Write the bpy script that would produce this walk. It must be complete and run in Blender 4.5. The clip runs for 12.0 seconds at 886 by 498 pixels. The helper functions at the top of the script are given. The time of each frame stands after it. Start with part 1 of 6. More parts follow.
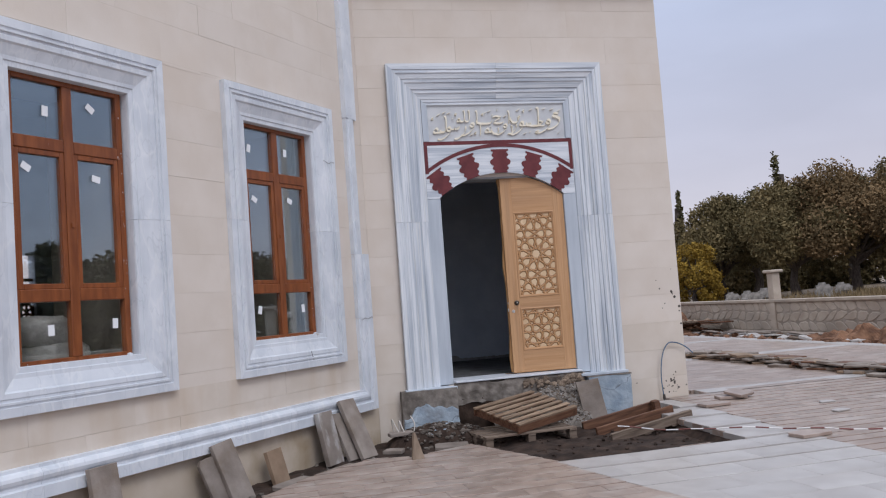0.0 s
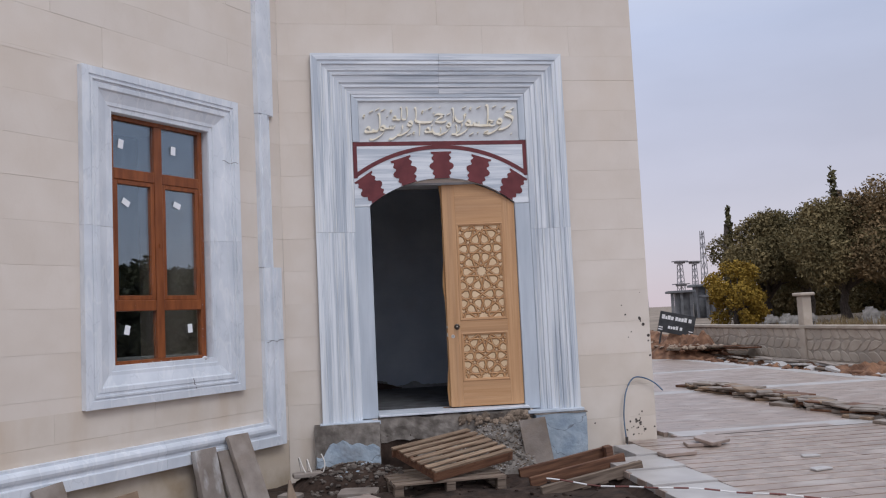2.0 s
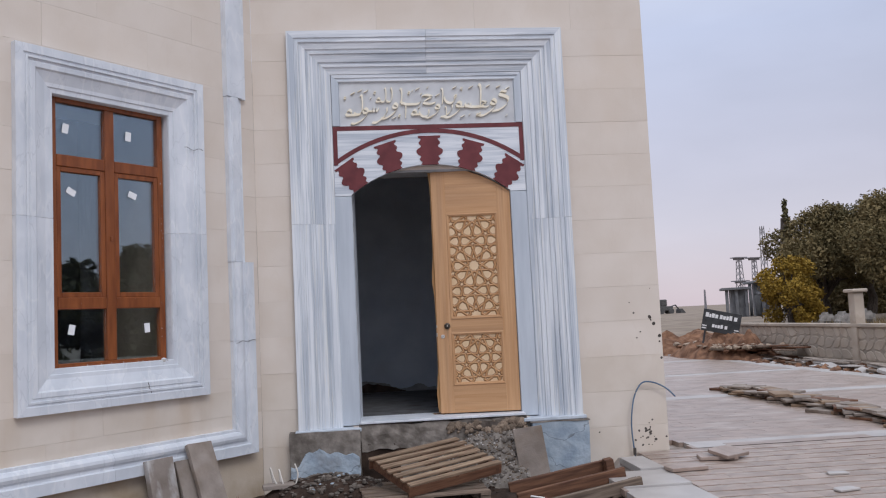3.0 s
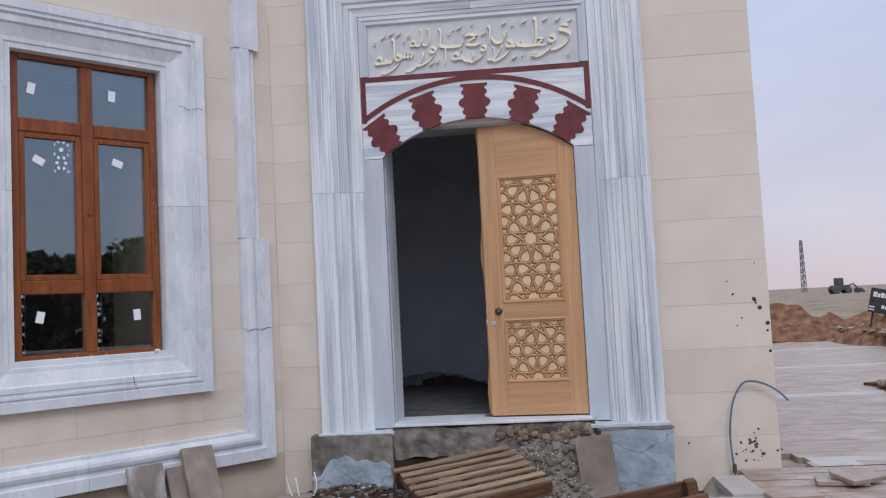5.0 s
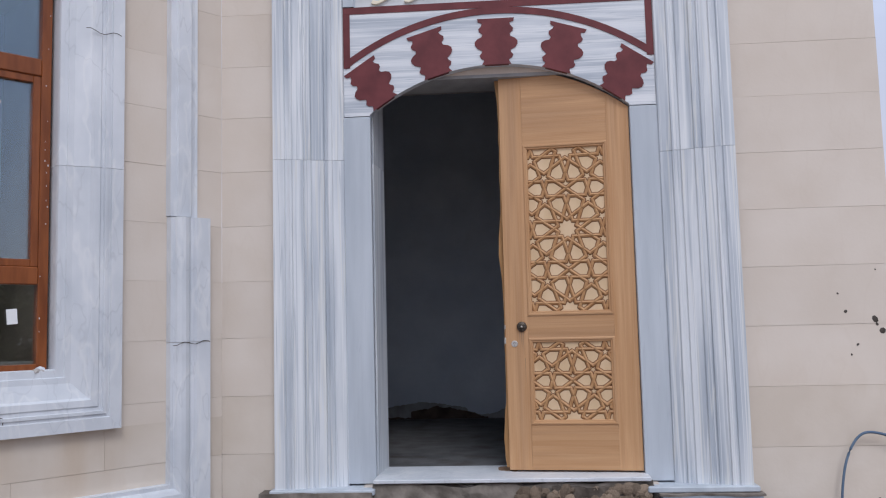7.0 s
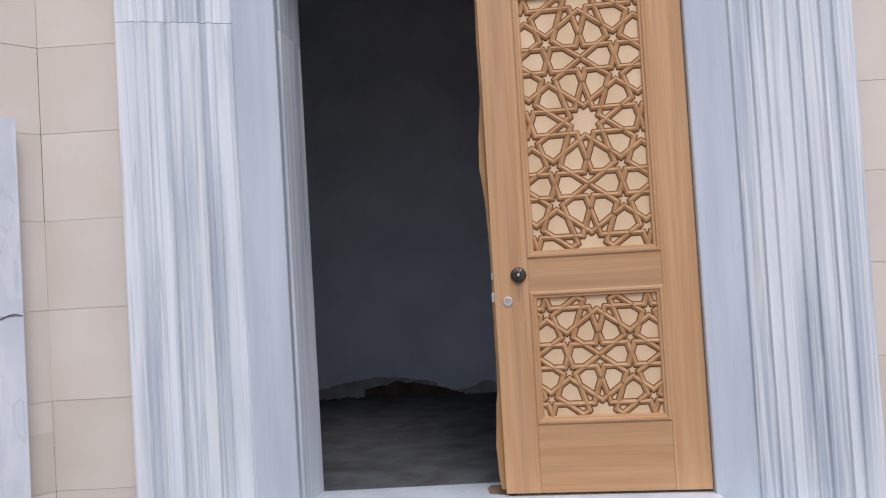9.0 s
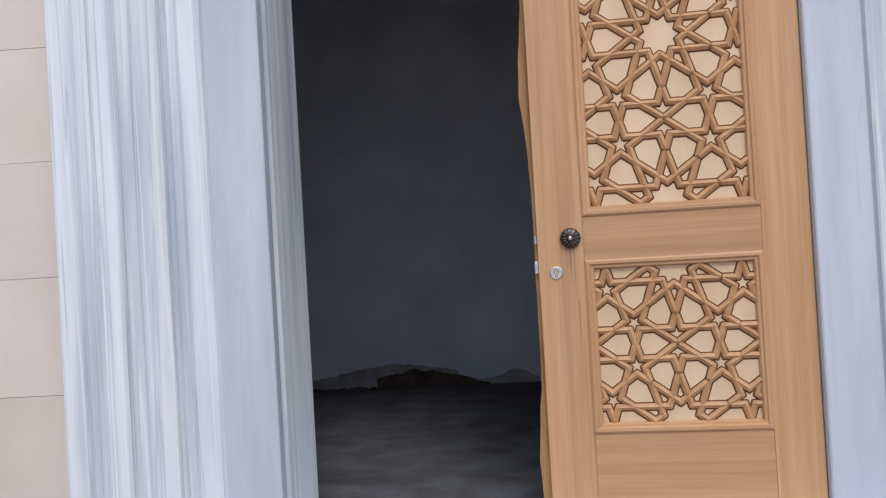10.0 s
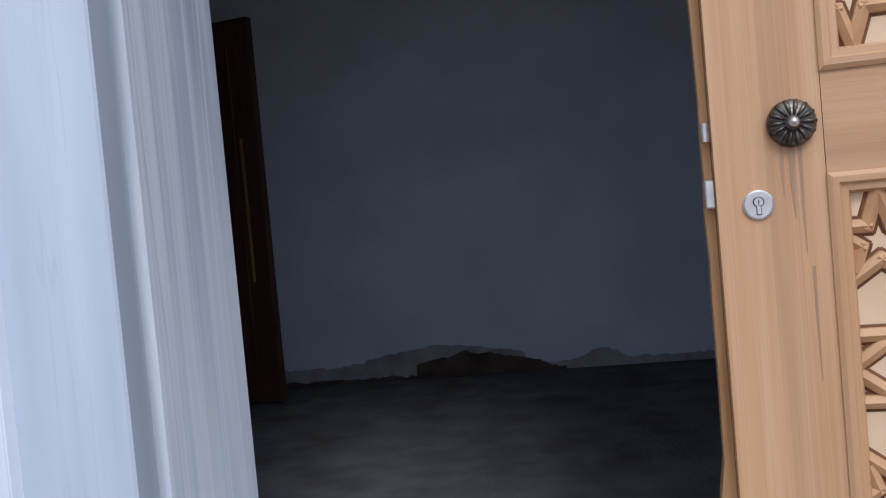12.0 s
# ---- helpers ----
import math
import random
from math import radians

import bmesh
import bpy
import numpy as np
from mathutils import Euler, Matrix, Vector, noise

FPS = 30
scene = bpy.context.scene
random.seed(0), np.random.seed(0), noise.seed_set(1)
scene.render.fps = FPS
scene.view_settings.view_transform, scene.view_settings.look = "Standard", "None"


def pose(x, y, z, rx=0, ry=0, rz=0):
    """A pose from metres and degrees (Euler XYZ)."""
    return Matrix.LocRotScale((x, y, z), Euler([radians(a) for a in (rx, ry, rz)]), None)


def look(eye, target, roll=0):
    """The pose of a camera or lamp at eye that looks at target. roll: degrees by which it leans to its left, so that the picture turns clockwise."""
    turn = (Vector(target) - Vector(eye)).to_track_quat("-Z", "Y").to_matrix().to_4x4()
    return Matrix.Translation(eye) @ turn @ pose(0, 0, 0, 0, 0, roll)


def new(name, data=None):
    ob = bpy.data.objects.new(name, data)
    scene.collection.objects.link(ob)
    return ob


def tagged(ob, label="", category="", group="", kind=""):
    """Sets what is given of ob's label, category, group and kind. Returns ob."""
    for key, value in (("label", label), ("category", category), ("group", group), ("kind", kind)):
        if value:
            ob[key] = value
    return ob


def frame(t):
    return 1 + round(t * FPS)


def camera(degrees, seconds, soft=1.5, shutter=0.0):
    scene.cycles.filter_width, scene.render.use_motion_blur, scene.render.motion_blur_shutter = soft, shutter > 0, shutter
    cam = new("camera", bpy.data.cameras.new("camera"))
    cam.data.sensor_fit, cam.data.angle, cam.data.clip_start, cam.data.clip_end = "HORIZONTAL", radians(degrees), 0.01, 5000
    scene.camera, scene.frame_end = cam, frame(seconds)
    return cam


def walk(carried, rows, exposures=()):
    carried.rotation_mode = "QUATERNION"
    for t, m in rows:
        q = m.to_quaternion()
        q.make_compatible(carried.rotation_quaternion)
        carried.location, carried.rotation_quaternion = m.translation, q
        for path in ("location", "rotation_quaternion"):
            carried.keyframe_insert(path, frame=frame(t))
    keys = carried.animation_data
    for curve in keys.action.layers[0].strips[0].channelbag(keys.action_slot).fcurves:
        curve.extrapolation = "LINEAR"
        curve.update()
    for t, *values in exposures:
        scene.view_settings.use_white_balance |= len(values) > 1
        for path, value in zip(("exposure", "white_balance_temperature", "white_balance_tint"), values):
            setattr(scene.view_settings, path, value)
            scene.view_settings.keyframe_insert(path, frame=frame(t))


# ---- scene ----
cam = camera(54.8, 12.0, soft=1.15)
PATH = [
    (0, (-3.346, -10.467, 1.461), (-2.882, -8.526, 1.585), -4.2),
    (0.5, (-2.97, -10.166, 1.488), (-2.547, -8.215, 1.609), -3.4),
    (1, (-2.492, -10.08, 1.587), (-2.086, -8.124, 1.684), -1.2),
    (1.5, (-2.059, -9.776, 1.649), (-1.713, -7.809, 1.761), -0.9),
    (2, (-1.609, -9.475, 1.504), (-1.281, -7.508, 1.662), -2.7),
    (2.5, (-1.194, -9.129, 1.522), (-0.914, -7.155, 1.679), -2.7),
    (3, (-0.782, -8.794, 1.478), (-0.585, -6.81, 1.637), -2.7),
    (3.2, (-0.646, -8.661, 1.518), (-0.505, -6.671, 1.661), -1.5),
    (4.8, (0.237, -7.519, 1.471), (0.146, -5.526, 1.603), -3.1),
    (5, (0.321, -7.352, 1.454), (0.142, -5.364, 1.587), -2.9),
    (5.5, (0.437, -6.852, 1.405), (0.024, -4.901, 1.556), -4.3),
    (6, (0.226, -6.407, 1.409), (-0.126, -4.446, 1.583), -4.3),
    (6.5, (0.102, -5.888, 1.386), (-0.186, -3.92, 1.592), -3.4),
    (7, (0.017, -5.396, 1.397), (-0.128, -3.409, 1.578), -1.4),
    (7.2, (-0.012, -5.165, 1.372), (-0.114, -3.174, 1.537), -1.3),
    (8.8, (-0.052, -3.609, 1.386), (-0.103, -1.611, 1.458), -3.3),
    (9, (-0.084, -3.443, 1.392), (-0.148, -1.446, 1.459), -3.4),
    (9.5, (-0.105, -3.011, 1.376), (-0.173, -1.012, 1.42), -3.2),
    (10, (-0.148, -2.615, 1.334), (-0.257, -0.618, 1.363), -3.3),
    (10.5, (-0.162, -2.18, 1.321), (-0.29, -0.184, 1.36), -3.7),
    (11, (-0.176, -1.784, 1.314), (-0.375, 0.205, 1.353), -5.0),
    (11.5, (-0.243, -1.456, 1.303), (-0.465, 0.531, 1.266), -4.2),
    (12, (-0.23, -1.115, 1.297), (-0.48, 0.868, 1.227), -5.2),
]
walk(cam, [(t, look(eye, aim, roll)) for t, eye, aim, roll in PATH],
     exposures=[(0, -0.03, 6150, 11), (2, -0.1, 6150, 11), (3.2, -0.02, 6200, 11), (5, -0.03, 6100, 11), (7.2, 0.04, 6150, 11), (8.8, 0.28, 6250, 12), (10.5, 0.42, 6050, 11), (12, 0.5, 5700, 10)])


# ---- world and light ----
world = bpy.data.worlds.new("sky")
scene.world = world
world.use_nodes = True
wn, wl = world.node_tree.nodes, world.node_tree.links
wn.clear()
SUN_ELEV, SUN_ROT = radians(45), radians(164)
sky = wn.new("ShaderNodeTexSky")
sky.sky_type, sky.sun_disc = "NISHITA", False
sky.sun_elevation, sky.sun_rotation = SUN_ELEV, SUN_ROT
wcoord = wn.new("ShaderNodeTexCoord")
wsep = wn.new("ShaderNodeSeparateXYZ")
wl.new(wcoord.outputs["Generated"], wsep.inputs[0])
wramp = wn.new("ShaderNodeValToRGB")
wl.new(wsep.outputs["Z"], wramp.inputs[0])
wramp.color_ramp.elements[0].position, wramp.color_ramp.elements[0].color = 0.0, (7.3, 6.1, 6.45, 1)
wramp.color_ramp.elements[1].position, wramp.color_ramp.elements[1].color = 1.0, (16.0, 16.6, 17.6, 1)
for at, col in ((0.09, (6.8, 6.35, 7.0, 1)), (0.3, (6.2, 6.6, 8.1, 1)), (0.5, (10.0, 10.4, 11.6, 1))):
    e = wramp.color_ramp.elements.new(at)
    e.color = col
wmap = wn.new("ShaderNodeMapping")
wmap.inputs["Scale"].default_value = (1.4, 1.4, 4.5)
wl.new(wcoord.outputs["Generated"], wmap.inputs["Vector"])
wnoise = wn.new("ShaderNodeTexNoise")
wnoise.inputs["Scale"].default_value, wnoise.inputs["Detail"].default_value = 1.6, 5.0
wl.new(wmap.outputs[0], wnoise.inputs["Vector"])
wcl = wn.new("ShaderNodeMapRange")
wcl.inputs[1].default_value, wcl.inputs[2].default_value = 0.3, 0.7
wcl.inputs[3].default_value, wcl.inputs[4].default_value = 0.9, 1.08
wl.new(wnoise.outputs[0], wcl.inputs[0])
wmul = wn.new("ShaderNodeVectorMath")
wmul.operation = "SCALE"
wl.new(wramp.outputs[0], wmul.inputs[0])
wl.new(wcl.outputs[0], wmul.inputs["Scale"])
wmix = wn.new("ShaderNodeMixRGB")
wmix.inputs[0].default_value = 0.88
wl.new(sky.outputs[0], wmix.inputs[1])
wl.new(wmul.outputs[0], wmix.inputs[2])
wbg = wn.new("ShaderNodeBackground")
wbg.inputs["Strength"].default_value = 0.1
wl.new(wmix.outputs[0], wbg.inputs[0])
wout = wn.new("ShaderNodeOutputWorld")
wl.new(wbg.outputs[0], wout.inputs[0])

sun_data = bpy.data.lights.new("sun", "SUN")
sun_data.energy, sun_data.angle, sun_data.color = 0.9, radians(20), (1.0, 0.96, 0.93)
sun = new("sun", sun_data)
sun.matrix_world = look((5, -18, 19), (0, 0, 0))


# ---- materials ----
def nodes_of(name):
    m = bpy.data.materials.new(name)
    m.use_nodes = True
    nt = m.node_tree
    return m, nt.nodes, nt.links, nt.nodes["Principled BSDF"]


def surface(name, a, b, scale=6.0, stretch=(1, 1, 1), rough=0.7, bump=0.15, grain=60.0, stain=None, stain_scale=1.2,
            stain_lo=0.55, stain_hi=0.75, vary=0.0, metal=0.0, contrast=(0.35, 0.65), detail=6.0, spec=0.4, island=False,
            stain_stretch=(1, 1, 1), veins=None):
    """Two-tone noise surface with grain relief, an optional stain layer and a little change from piece to piece."""
    m, n, l, p = nodes_of(name)
    tc = n.new("ShaderNodeTexCoord")
    mp = n.new("ShaderNodeMapping")
    mp.inputs["Scale"].default_value = stretch
    l.new(tc.outputs["Object"], mp.inputs["Vector"])
    vec = mp.outputs[0]
    info = n.new("ShaderNodeNewGeometry" if island else "ShaderNodeObjectInfo")
    lot = info.outputs["Random Per Island" if island else "Random"]
    if vary:
        off = n.new("ShaderNodeVectorMath")
        off.operation = "ADD"
        sc = n.new("ShaderNodeMath")
        sc.operation, sc.inputs[1].default_value = "MULTIPLY", 37.0
        l.new(lot, sc.inputs[0])
        l.new(vec, off.inputs[0])
        l.new(sc.outputs[0], off.inputs[1])
        vec = off.outputs[0]
    nz = n.new("ShaderNodeTexNoise")
    nz.inputs["Scale"].default_value, nz.inputs["Detail"].default_value = scale, detail
    l.new(vec, nz.inputs["Vector"])
    rp = n.new("ShaderNodeMapRange")
    rp.inputs[1].default_value, rp.inputs[2].default_value = contrast
    l.new(nz.outputs[0], rp.inputs[0])
    mix = n.new("ShaderNodeMixRGB")
    mix.inputs[1].default_value, mix.inputs[2].default_value = (*a, 1), (*b, 1)
    l.new(rp.outputs[0], mix.inputs[0])
    col = mix.outputs[0]
    if stain:
        nz2 = n.new("ShaderNodeTexNoise")
        nz2.inputs["Scale"].default_value, nz2.inputs["Detail"].default_value = stain_scale, 8.0
        mp2 = n.new("ShaderNodeMapping")
        mp2.inputs["Scale"].default_value = stain_stretch
        l.new(tc.outputs["Object"], mp2.inputs["Vector"])
        l.new(mp2.outputs[0], nz2.inputs["Vector"])
        rp2 = n.new("ShaderNodeMapRange")
        rp2.inputs[1].default_value, rp2.inputs[2].default_value = stain_lo, stain_hi
        rp2.inputs[4].default_value = 0.8
        l.new(nz2.outputs[0], rp2.inputs[0])
        mx = n.new("ShaderNodeMixRGB")
        l.new(rp2.outputs[0], mx.inputs[0])
        l.new(col, mx.inputs[1])
        mx.inputs[2].default_value = (*stain, 1)
        col = mx.outputs[0]
    if veins:
        # thin streaks along the contour lines of a stretched noise: (colour, scale, stretch, width, strength)
        for tint, vs, vst, wid, force in veins:
            mp3 = n.new("ShaderNodeMapping")
            mp3.inputs["Scale"].default_value = vst
            l.new(vec, mp3.inputs["Vector"])
            nz3 = n.new("ShaderNodeTexNoise")
            nz3.inputs["Scale"].default_value, nz3.inputs["Detail"].default_value = vs, 3.0
            nz3.inputs["Distortion"].default_value = 0.3
            l.new(mp3.outputs[0], nz3.inputs["Vector"])
            sub = n.new("ShaderNodeMath")
            sub.operation, sub.inputs[1].default_value = "SUBTRACT", 0.5
            l.new(nz3.outputs[0], sub.inputs[0])
            ab = n.new("ShaderNodeMath")
            ab.operation = "ABSOLUTE"
            l.new(sub.outputs[0], ab.inputs[0])
            rp3 = n.new("ShaderNodeMapRange")
            rp3.inputs[1].default_value, rp3.inputs[2].default_value = 0.0, wid
            rp3.inputs[3].default_value, rp3.inputs[4].default_value = force, 0.0
            l.new(ab.outputs[0], rp3.inputs[0])
            mx3 = n.new("ShaderNodeMixRGB")
            l.new(rp3.outputs[0], mx3.inputs[0])
            l.new(col, mx3.inputs[1])
            mx3.inputs[2].default_value = (*tint, 1)
            col = mx3.outputs[0]
    if vary:
        hsv = n.new("ShaderNodeHueSaturation")
        mr = n.new("ShaderNodeMapRange")
        mr.inputs[3].default_value, mr.inputs[4].default_value = 1 - vary, 1 + vary
        l.new(lot, mr.inputs[0])
        l.new(mr.outputs[0], hsv.inputs["Value"])
        l.new(col, hsv.inputs["Color"])
        col = hsv.outputs[0]
    l.new(col, p.inputs["Base Color"])
    p.inputs["Roughness"].default_value, p.inputs["Metallic"].default_value = rough, metal
    p.inputs["Specular IOR Level"].default_value = spec
    if bump:
        g = n.new("ShaderNodeTexNoise")
        g.inputs["Scale"].default_value, g.inputs["Detail"].default_value = grain, 8.0
        l.new(mp.outputs[0], g.inputs["Vector"])
        bp = n.new("ShaderNodeBump")
        bp.inputs["Strength"].default_value, bp.inputs["Distance"].default_value = bump, 0.01
        l.new(g.outputs[0], bp.inputs["Height"])
        l.new(bp.outputs[0], p.inputs["Normal"])
    return m


LIMESTONE = surface("cream_limestone", (0.635, 0.56, 0.485), (0.68, 0.61, 0.54), scale=2.2, rough=0.8, bump=0.06, grain=45,
                    vary=0.018, stain=(0.64, 0.545, 0.45), stain_scale=1.1, stain_lo=0.52, stain_hi=0.8, stain_stretch=(1, 1, 0.6),
                    veins=[((0.56, 0.47, 0.385), 2.4, (1.0, 1.0, 0.35), 0.010, 0.09)])
LIMESTONE_LOW = surface("damp_stained_limestone", (0.60, 0.525, 0.445), (0.67, 0.60, 0.525), scale=2.4, rough=0.8, bump=0.08, grain=45,
                        vary=0.02, stain=(0.54, 0.43, 0.325), stain_scale=1.8, stain_lo=0.5, stain_hi=0.76, stain_stretch=(1.6, 1.6, 0.4))
MORTAR = surface("mortar_joint", (0.58, 0.51, 0.45), (0.63, 0.56, 0.50), scale=9.0, rough=0.95, bump=0.2)
PLINTH_PAINT = surface("stained_plinth", (0.50, 0.41, 0.31), (0.58, 0.50, 0.41), scale=2.0, rough=0.85, bump=0.15,
                       stain=(0.30, 0.21, 0.11), stain_scale=1.6, stain_lo=0.5, stain_hi=0.72)
MARBLE_V = surface("marble_upright_veins", (0.43, 0.475, 0.535), (0.69, 0.72, 0.755), scale=2.2, stretch=(4.4, 4.4, 0.3), rough=0.5,
                   bump=0.03, vary=0.02, contrast=(0.36, 0.60), detail=5,
                   veins=[((0.77, 0.79, 0.81), 1.5, (2.4, 2.4, 0.5), 0.04, 0.7), ((0.36, 0.405, 0.465), 1.7, (2.0, 2.0, 0.45), 0.016, 0.6),
                          ((0.73, 0.725, 0.68), 1.6, (1.6, 1.6, 0.7), 0.02, 0.5)])
MARBLE_H = surface("marble_level_veins", (0.41, 0.455, 0.515), (0.68, 0.71, 0.75), scale=2.2, stretch=(0.35, 7, 7), rough=0.5,
                   bump=0.03, vary=0.02, contrast=(0.36, 0.58), detail=7,
                   veins=[((0.78, 0.795, 0.815), 2.2, (0.6, 2.4, 2.4), 0.045, 0.6), ((0.42, 0.465, 0.52), 2.6, (0.55, 2.0, 2.0), 0.016, 0.7)])
MARBLE_PLAIN = surface("marble_blue_grey", (0.42, 0.465, 0.52), (0.545, 0.59, 0.645), scale=2.0, stretch=(5, 5, 0.5), rough=0.5,
                       bump=0.03, vary=0.03, contrast=(0.3, 0.7), veins=[((0.40, 0.44, 0.50), 2.4, (2.0, 2.0, 0.5), 0.01, 0.4)])
MARBLE_TRIM = surface("marble_window_trim", (0.56, 0.595, 0.645), (0.70, 0.725, 0.765), scale=2.4, stretch=(2, 2, 1.2), rough=0.5,
                      bump=0.04, vary=0.04, contrast=(0.3, 0.7), stain=(0.50, 0.52, 0.55), stain_scale=2.5, stain_lo=0.58, stain_hi=0.8,
                      veins=[((0.48, 0.505, 0.545), 1.7, (1.3, 1.3, 0.8), 0.010, 0.45), ((0.78, 0.79, 0.80), 1.9, (1.2, 1.2, 0.7), 0.03, 0.4)])
RED_STONE = surface("dark_red_stone", (0.105, 0.017, 0.021), (0.155, 0.03, 0.034), scale=7, rough=0.55, bump=0.05)
WOOD_V = surface("door_wood_upright_grain", (0.455, 0.243, 0.108), (0.56, 0.332, 0.172), scale=2.2, stretch=(20, 20, 0.7), rough=0.5,
                 bump=0.06, grain=8, vary=0.05, contrast=(0.3, 0.7), stain=(0.33, 0.195, 0.11), stain_scale=1.1, stain_lo=0.5, stain_hi=0.8, stain_stretch=(9, 9, 0.5),
                 veins=[((0.36, 0.185, 0.085), 1.6, (9, 9, 0.45), 0.012, 0.5), ((0.57, 0.37, 0.22), 1.2, (7, 7, 0.3), 0.03, 0.4)])
WOOD_H = surface("door_wood_level_grain", (0.455, 0.243, 0.108), (0.56, 0.332, 0.172), scale=2.2, stretch=(0.7, 20, 20), rough=0.5,
                 bump=0.06, grain=8, vary=0.05, contrast=(0.3, 0.7), stain=(0.33, 0.195, 0.11), stain_scale=1.1, stain_lo=0.5, stain_hi=0.8, stain_stretch=(0.5, 9, 9),
                 veins=[((0.36, 0.185, 0.085), 1.6, (0.45, 9, 9), 0.012, 0.5), ((0.57, 0.37, 0.22), 1.2, (0.3, 7, 7), 0.03, 0.4)])
WOOD_PALE = surface("pale_infill_wood", (0.64, 0.46, 0.275), (0.73, 0.545, 0.35), scale=2.5, stretch=(3, 3, 1.0), rough=0.55, bump=0.04, grain=12, stain=(0.60, 0.41, 0.235), stain_scale=7, stain_lo=0.58, stain_hi=0.85)
WOOD_STRAP = surface("lattice_strap_wood", (0.42, 0.225, 0.10), (0.53, 0.31, 0.15), scale=18.0, rough=0.5, bump=0.05)
WOOD_OUTLINE = surface("dark_lattice_outline", (0.12, 0.046, 0.016), (0.18, 0.074, 0.027), scale=20.0, rough=0.7, bump=0.05)
WOOD_EDGE = surface("orange_raw_edge", (0.30, 0.155, 0.055), (0.43, 0.24, 0.10), scale=4.0, stretch=(10, 10, 0.8), rough=0.6, bump=0.1)
WINDOW_WOOD = surface("brown_window_wood", (0.165, 0.044, 0.011), (0.25, 0.075, 0.02), scale=4.0, stretch=(5, 5, 0.8), rough=0.35, bump=0.04, vary=0.06)
PLASTER = surface("grey_interior_plaster", (0.62, 0.70, 0.80), (0.74, 0.81, 0.90), scale=2.2, rough=0.9, bump=0.3, grain=22, stain=(0.60, 0.655, 0.73), stain_scale=2.5, stain_lo=0.52, stain_hi=0.8)
DAMP_AND_SEAM = surface("damp_patch_and_dark_seam", (0.06, 0.042, 0.034), (0.115, 0.085, 0.07), scale=9, rough=0.95, bump=0.4)
# vestibule ceiling and side walls: out of view, darkened to weaken bounced light
DIM_CEILING = surface("dim_bounce_ceiling", (0.12, 0.10, 0.098), (0.19, 0.17, 0.165), scale=5, rough=0.9, bump=0.3)
DIM_WALL = surface("dim_bounce_wall", (0.17, 0.165, 0.16), (0.25, 0.24, 0.235), scale=2, rough=0.95, bump=0.3)
SCREED = surface("dusty_screed_floor", (0.094, 0.096, 0.101), (0.148, 0.151, 0.158), scale=5.5, rough=0.9, bump=0.5, contrast=(0.35, 0.68),
                 stain=(0.068, 0.055, 0.05), stain_scale=4.5, stain_lo=0.52, stain_hi=0.72, veins=[((0.07, 0.06, 0.055), 0.8, (1, 1, 1), 0.003, 0.3)])
CONCRETE = surface("rough_concrete", (0.15, 0.13, 0.112), (0.295, 0.262, 0.23), scale=9, rough=0.95, bump=0.9, grain=25,
                   stain=(0.062, 0.05, 0.04), stain_scale=4, stain_lo=0.48, stain_hi=0.68)
MORTAR_BLUE = surface("pale_blue_mortar", (0.26, 0.32, 0.385), (0.40, 0.46, 0.515), scale=6, rough=0.95, bump=0.9, grain=22,
                      stain=(0.20, 0.21, 0.22), stain_scale=4, stain_lo=0.56, stain_hi=0.74, veins=[((0.11, 0.115, 0.12), 2.2, (1, 1, 1.6), 0.008, 0.8)])
SOIL = surface("dark_damp_soil", (0.019, 0.0105, 0.0068), (0.055, 0.034, 0.024), scale=7, rough=0.95, bump=0.8, grain=30)
RED_SOIL = surface("red_earth", (0.095, 0.044, 0.024), (0.255, 0.135, 0.078), scale=4, rough=0.95, bump=0.8, grain=12)
DRY_GRASS = surface("dry_grass_field", (0.17, 0.13, 0.095), (0.27, 0.215, 0.165), scale=0.6, rough=0.95, bump=0.5, grain=8)
PAVER = surface("grey_brown_paver", (0.265, 0.196, 0.158), (0.37, 0.288, 0.242), scale=4, rough=0.4, bump=0.16, vary=0.03, spec=0.55,
                stain=(0.44, 0.395, 0.36), stain_scale=5.0, stain_lo=0.54, stain_hi=0.72, stain_stretch=(0.7, 1.4, 1),
                veins=[((0.19, 0.15, 0.125), 1.2, (1, 1, 1), 0.03, 0.5)])
PAVER_LOT = surface("grey_brown_paver_lot", (0.265, 0.196, 0.158), (0.37, 0.288, 0.242), scale=2.2, rough=0.36, bump=0.14, vary=0.045, island=True, spec=0.5,
                    stain=(0.47, 0.415, 0.375), stain_scale=2.6, stain_lo=0.51, stain_hi=0.72, stain_stretch=(0.6, 1.6, 1),
                    veins=[((0.19, 0.15, 0.125), 0.9, (0.7, 1.5, 1), 0.03, 0.5)])
PALE_PAVER = surface("pale_marble_paver", (0.37, 0.342, 0.325), (0.455, 0.428, 0.41), scale=3, rough=0.42, bump=0.07, vary=0.04, spec=0.55,
                     stain=(0.37, 0.33, 0.30), stain_scale=1.0, stain_lo=0.5, stain_hi=0.8)
PAVING_BED = surface("paving_bed", (0.22, 0.18, 0.155), (0.30, 0.255, 0.225), scale=1.5, stretch=(1, 3, 1), rough=0.85, bump=0.3,
                     stain=(0.50, 0.46, 0.43), stain_scale=2.4, stain_lo=0.5, stain_hi=0.7)
STICKER = surface("white_paper", (0.78, 0.79, 0.80), (0.82, 0.83, 0.84), rough=0.7, bump=0.0)
STEEL = surface("brushed_steel", (0.55, 0.54, 0.52), (0.68, 0.67, 0.64), scale=30, rough=0.35, metal=0.9, bump=0.03)
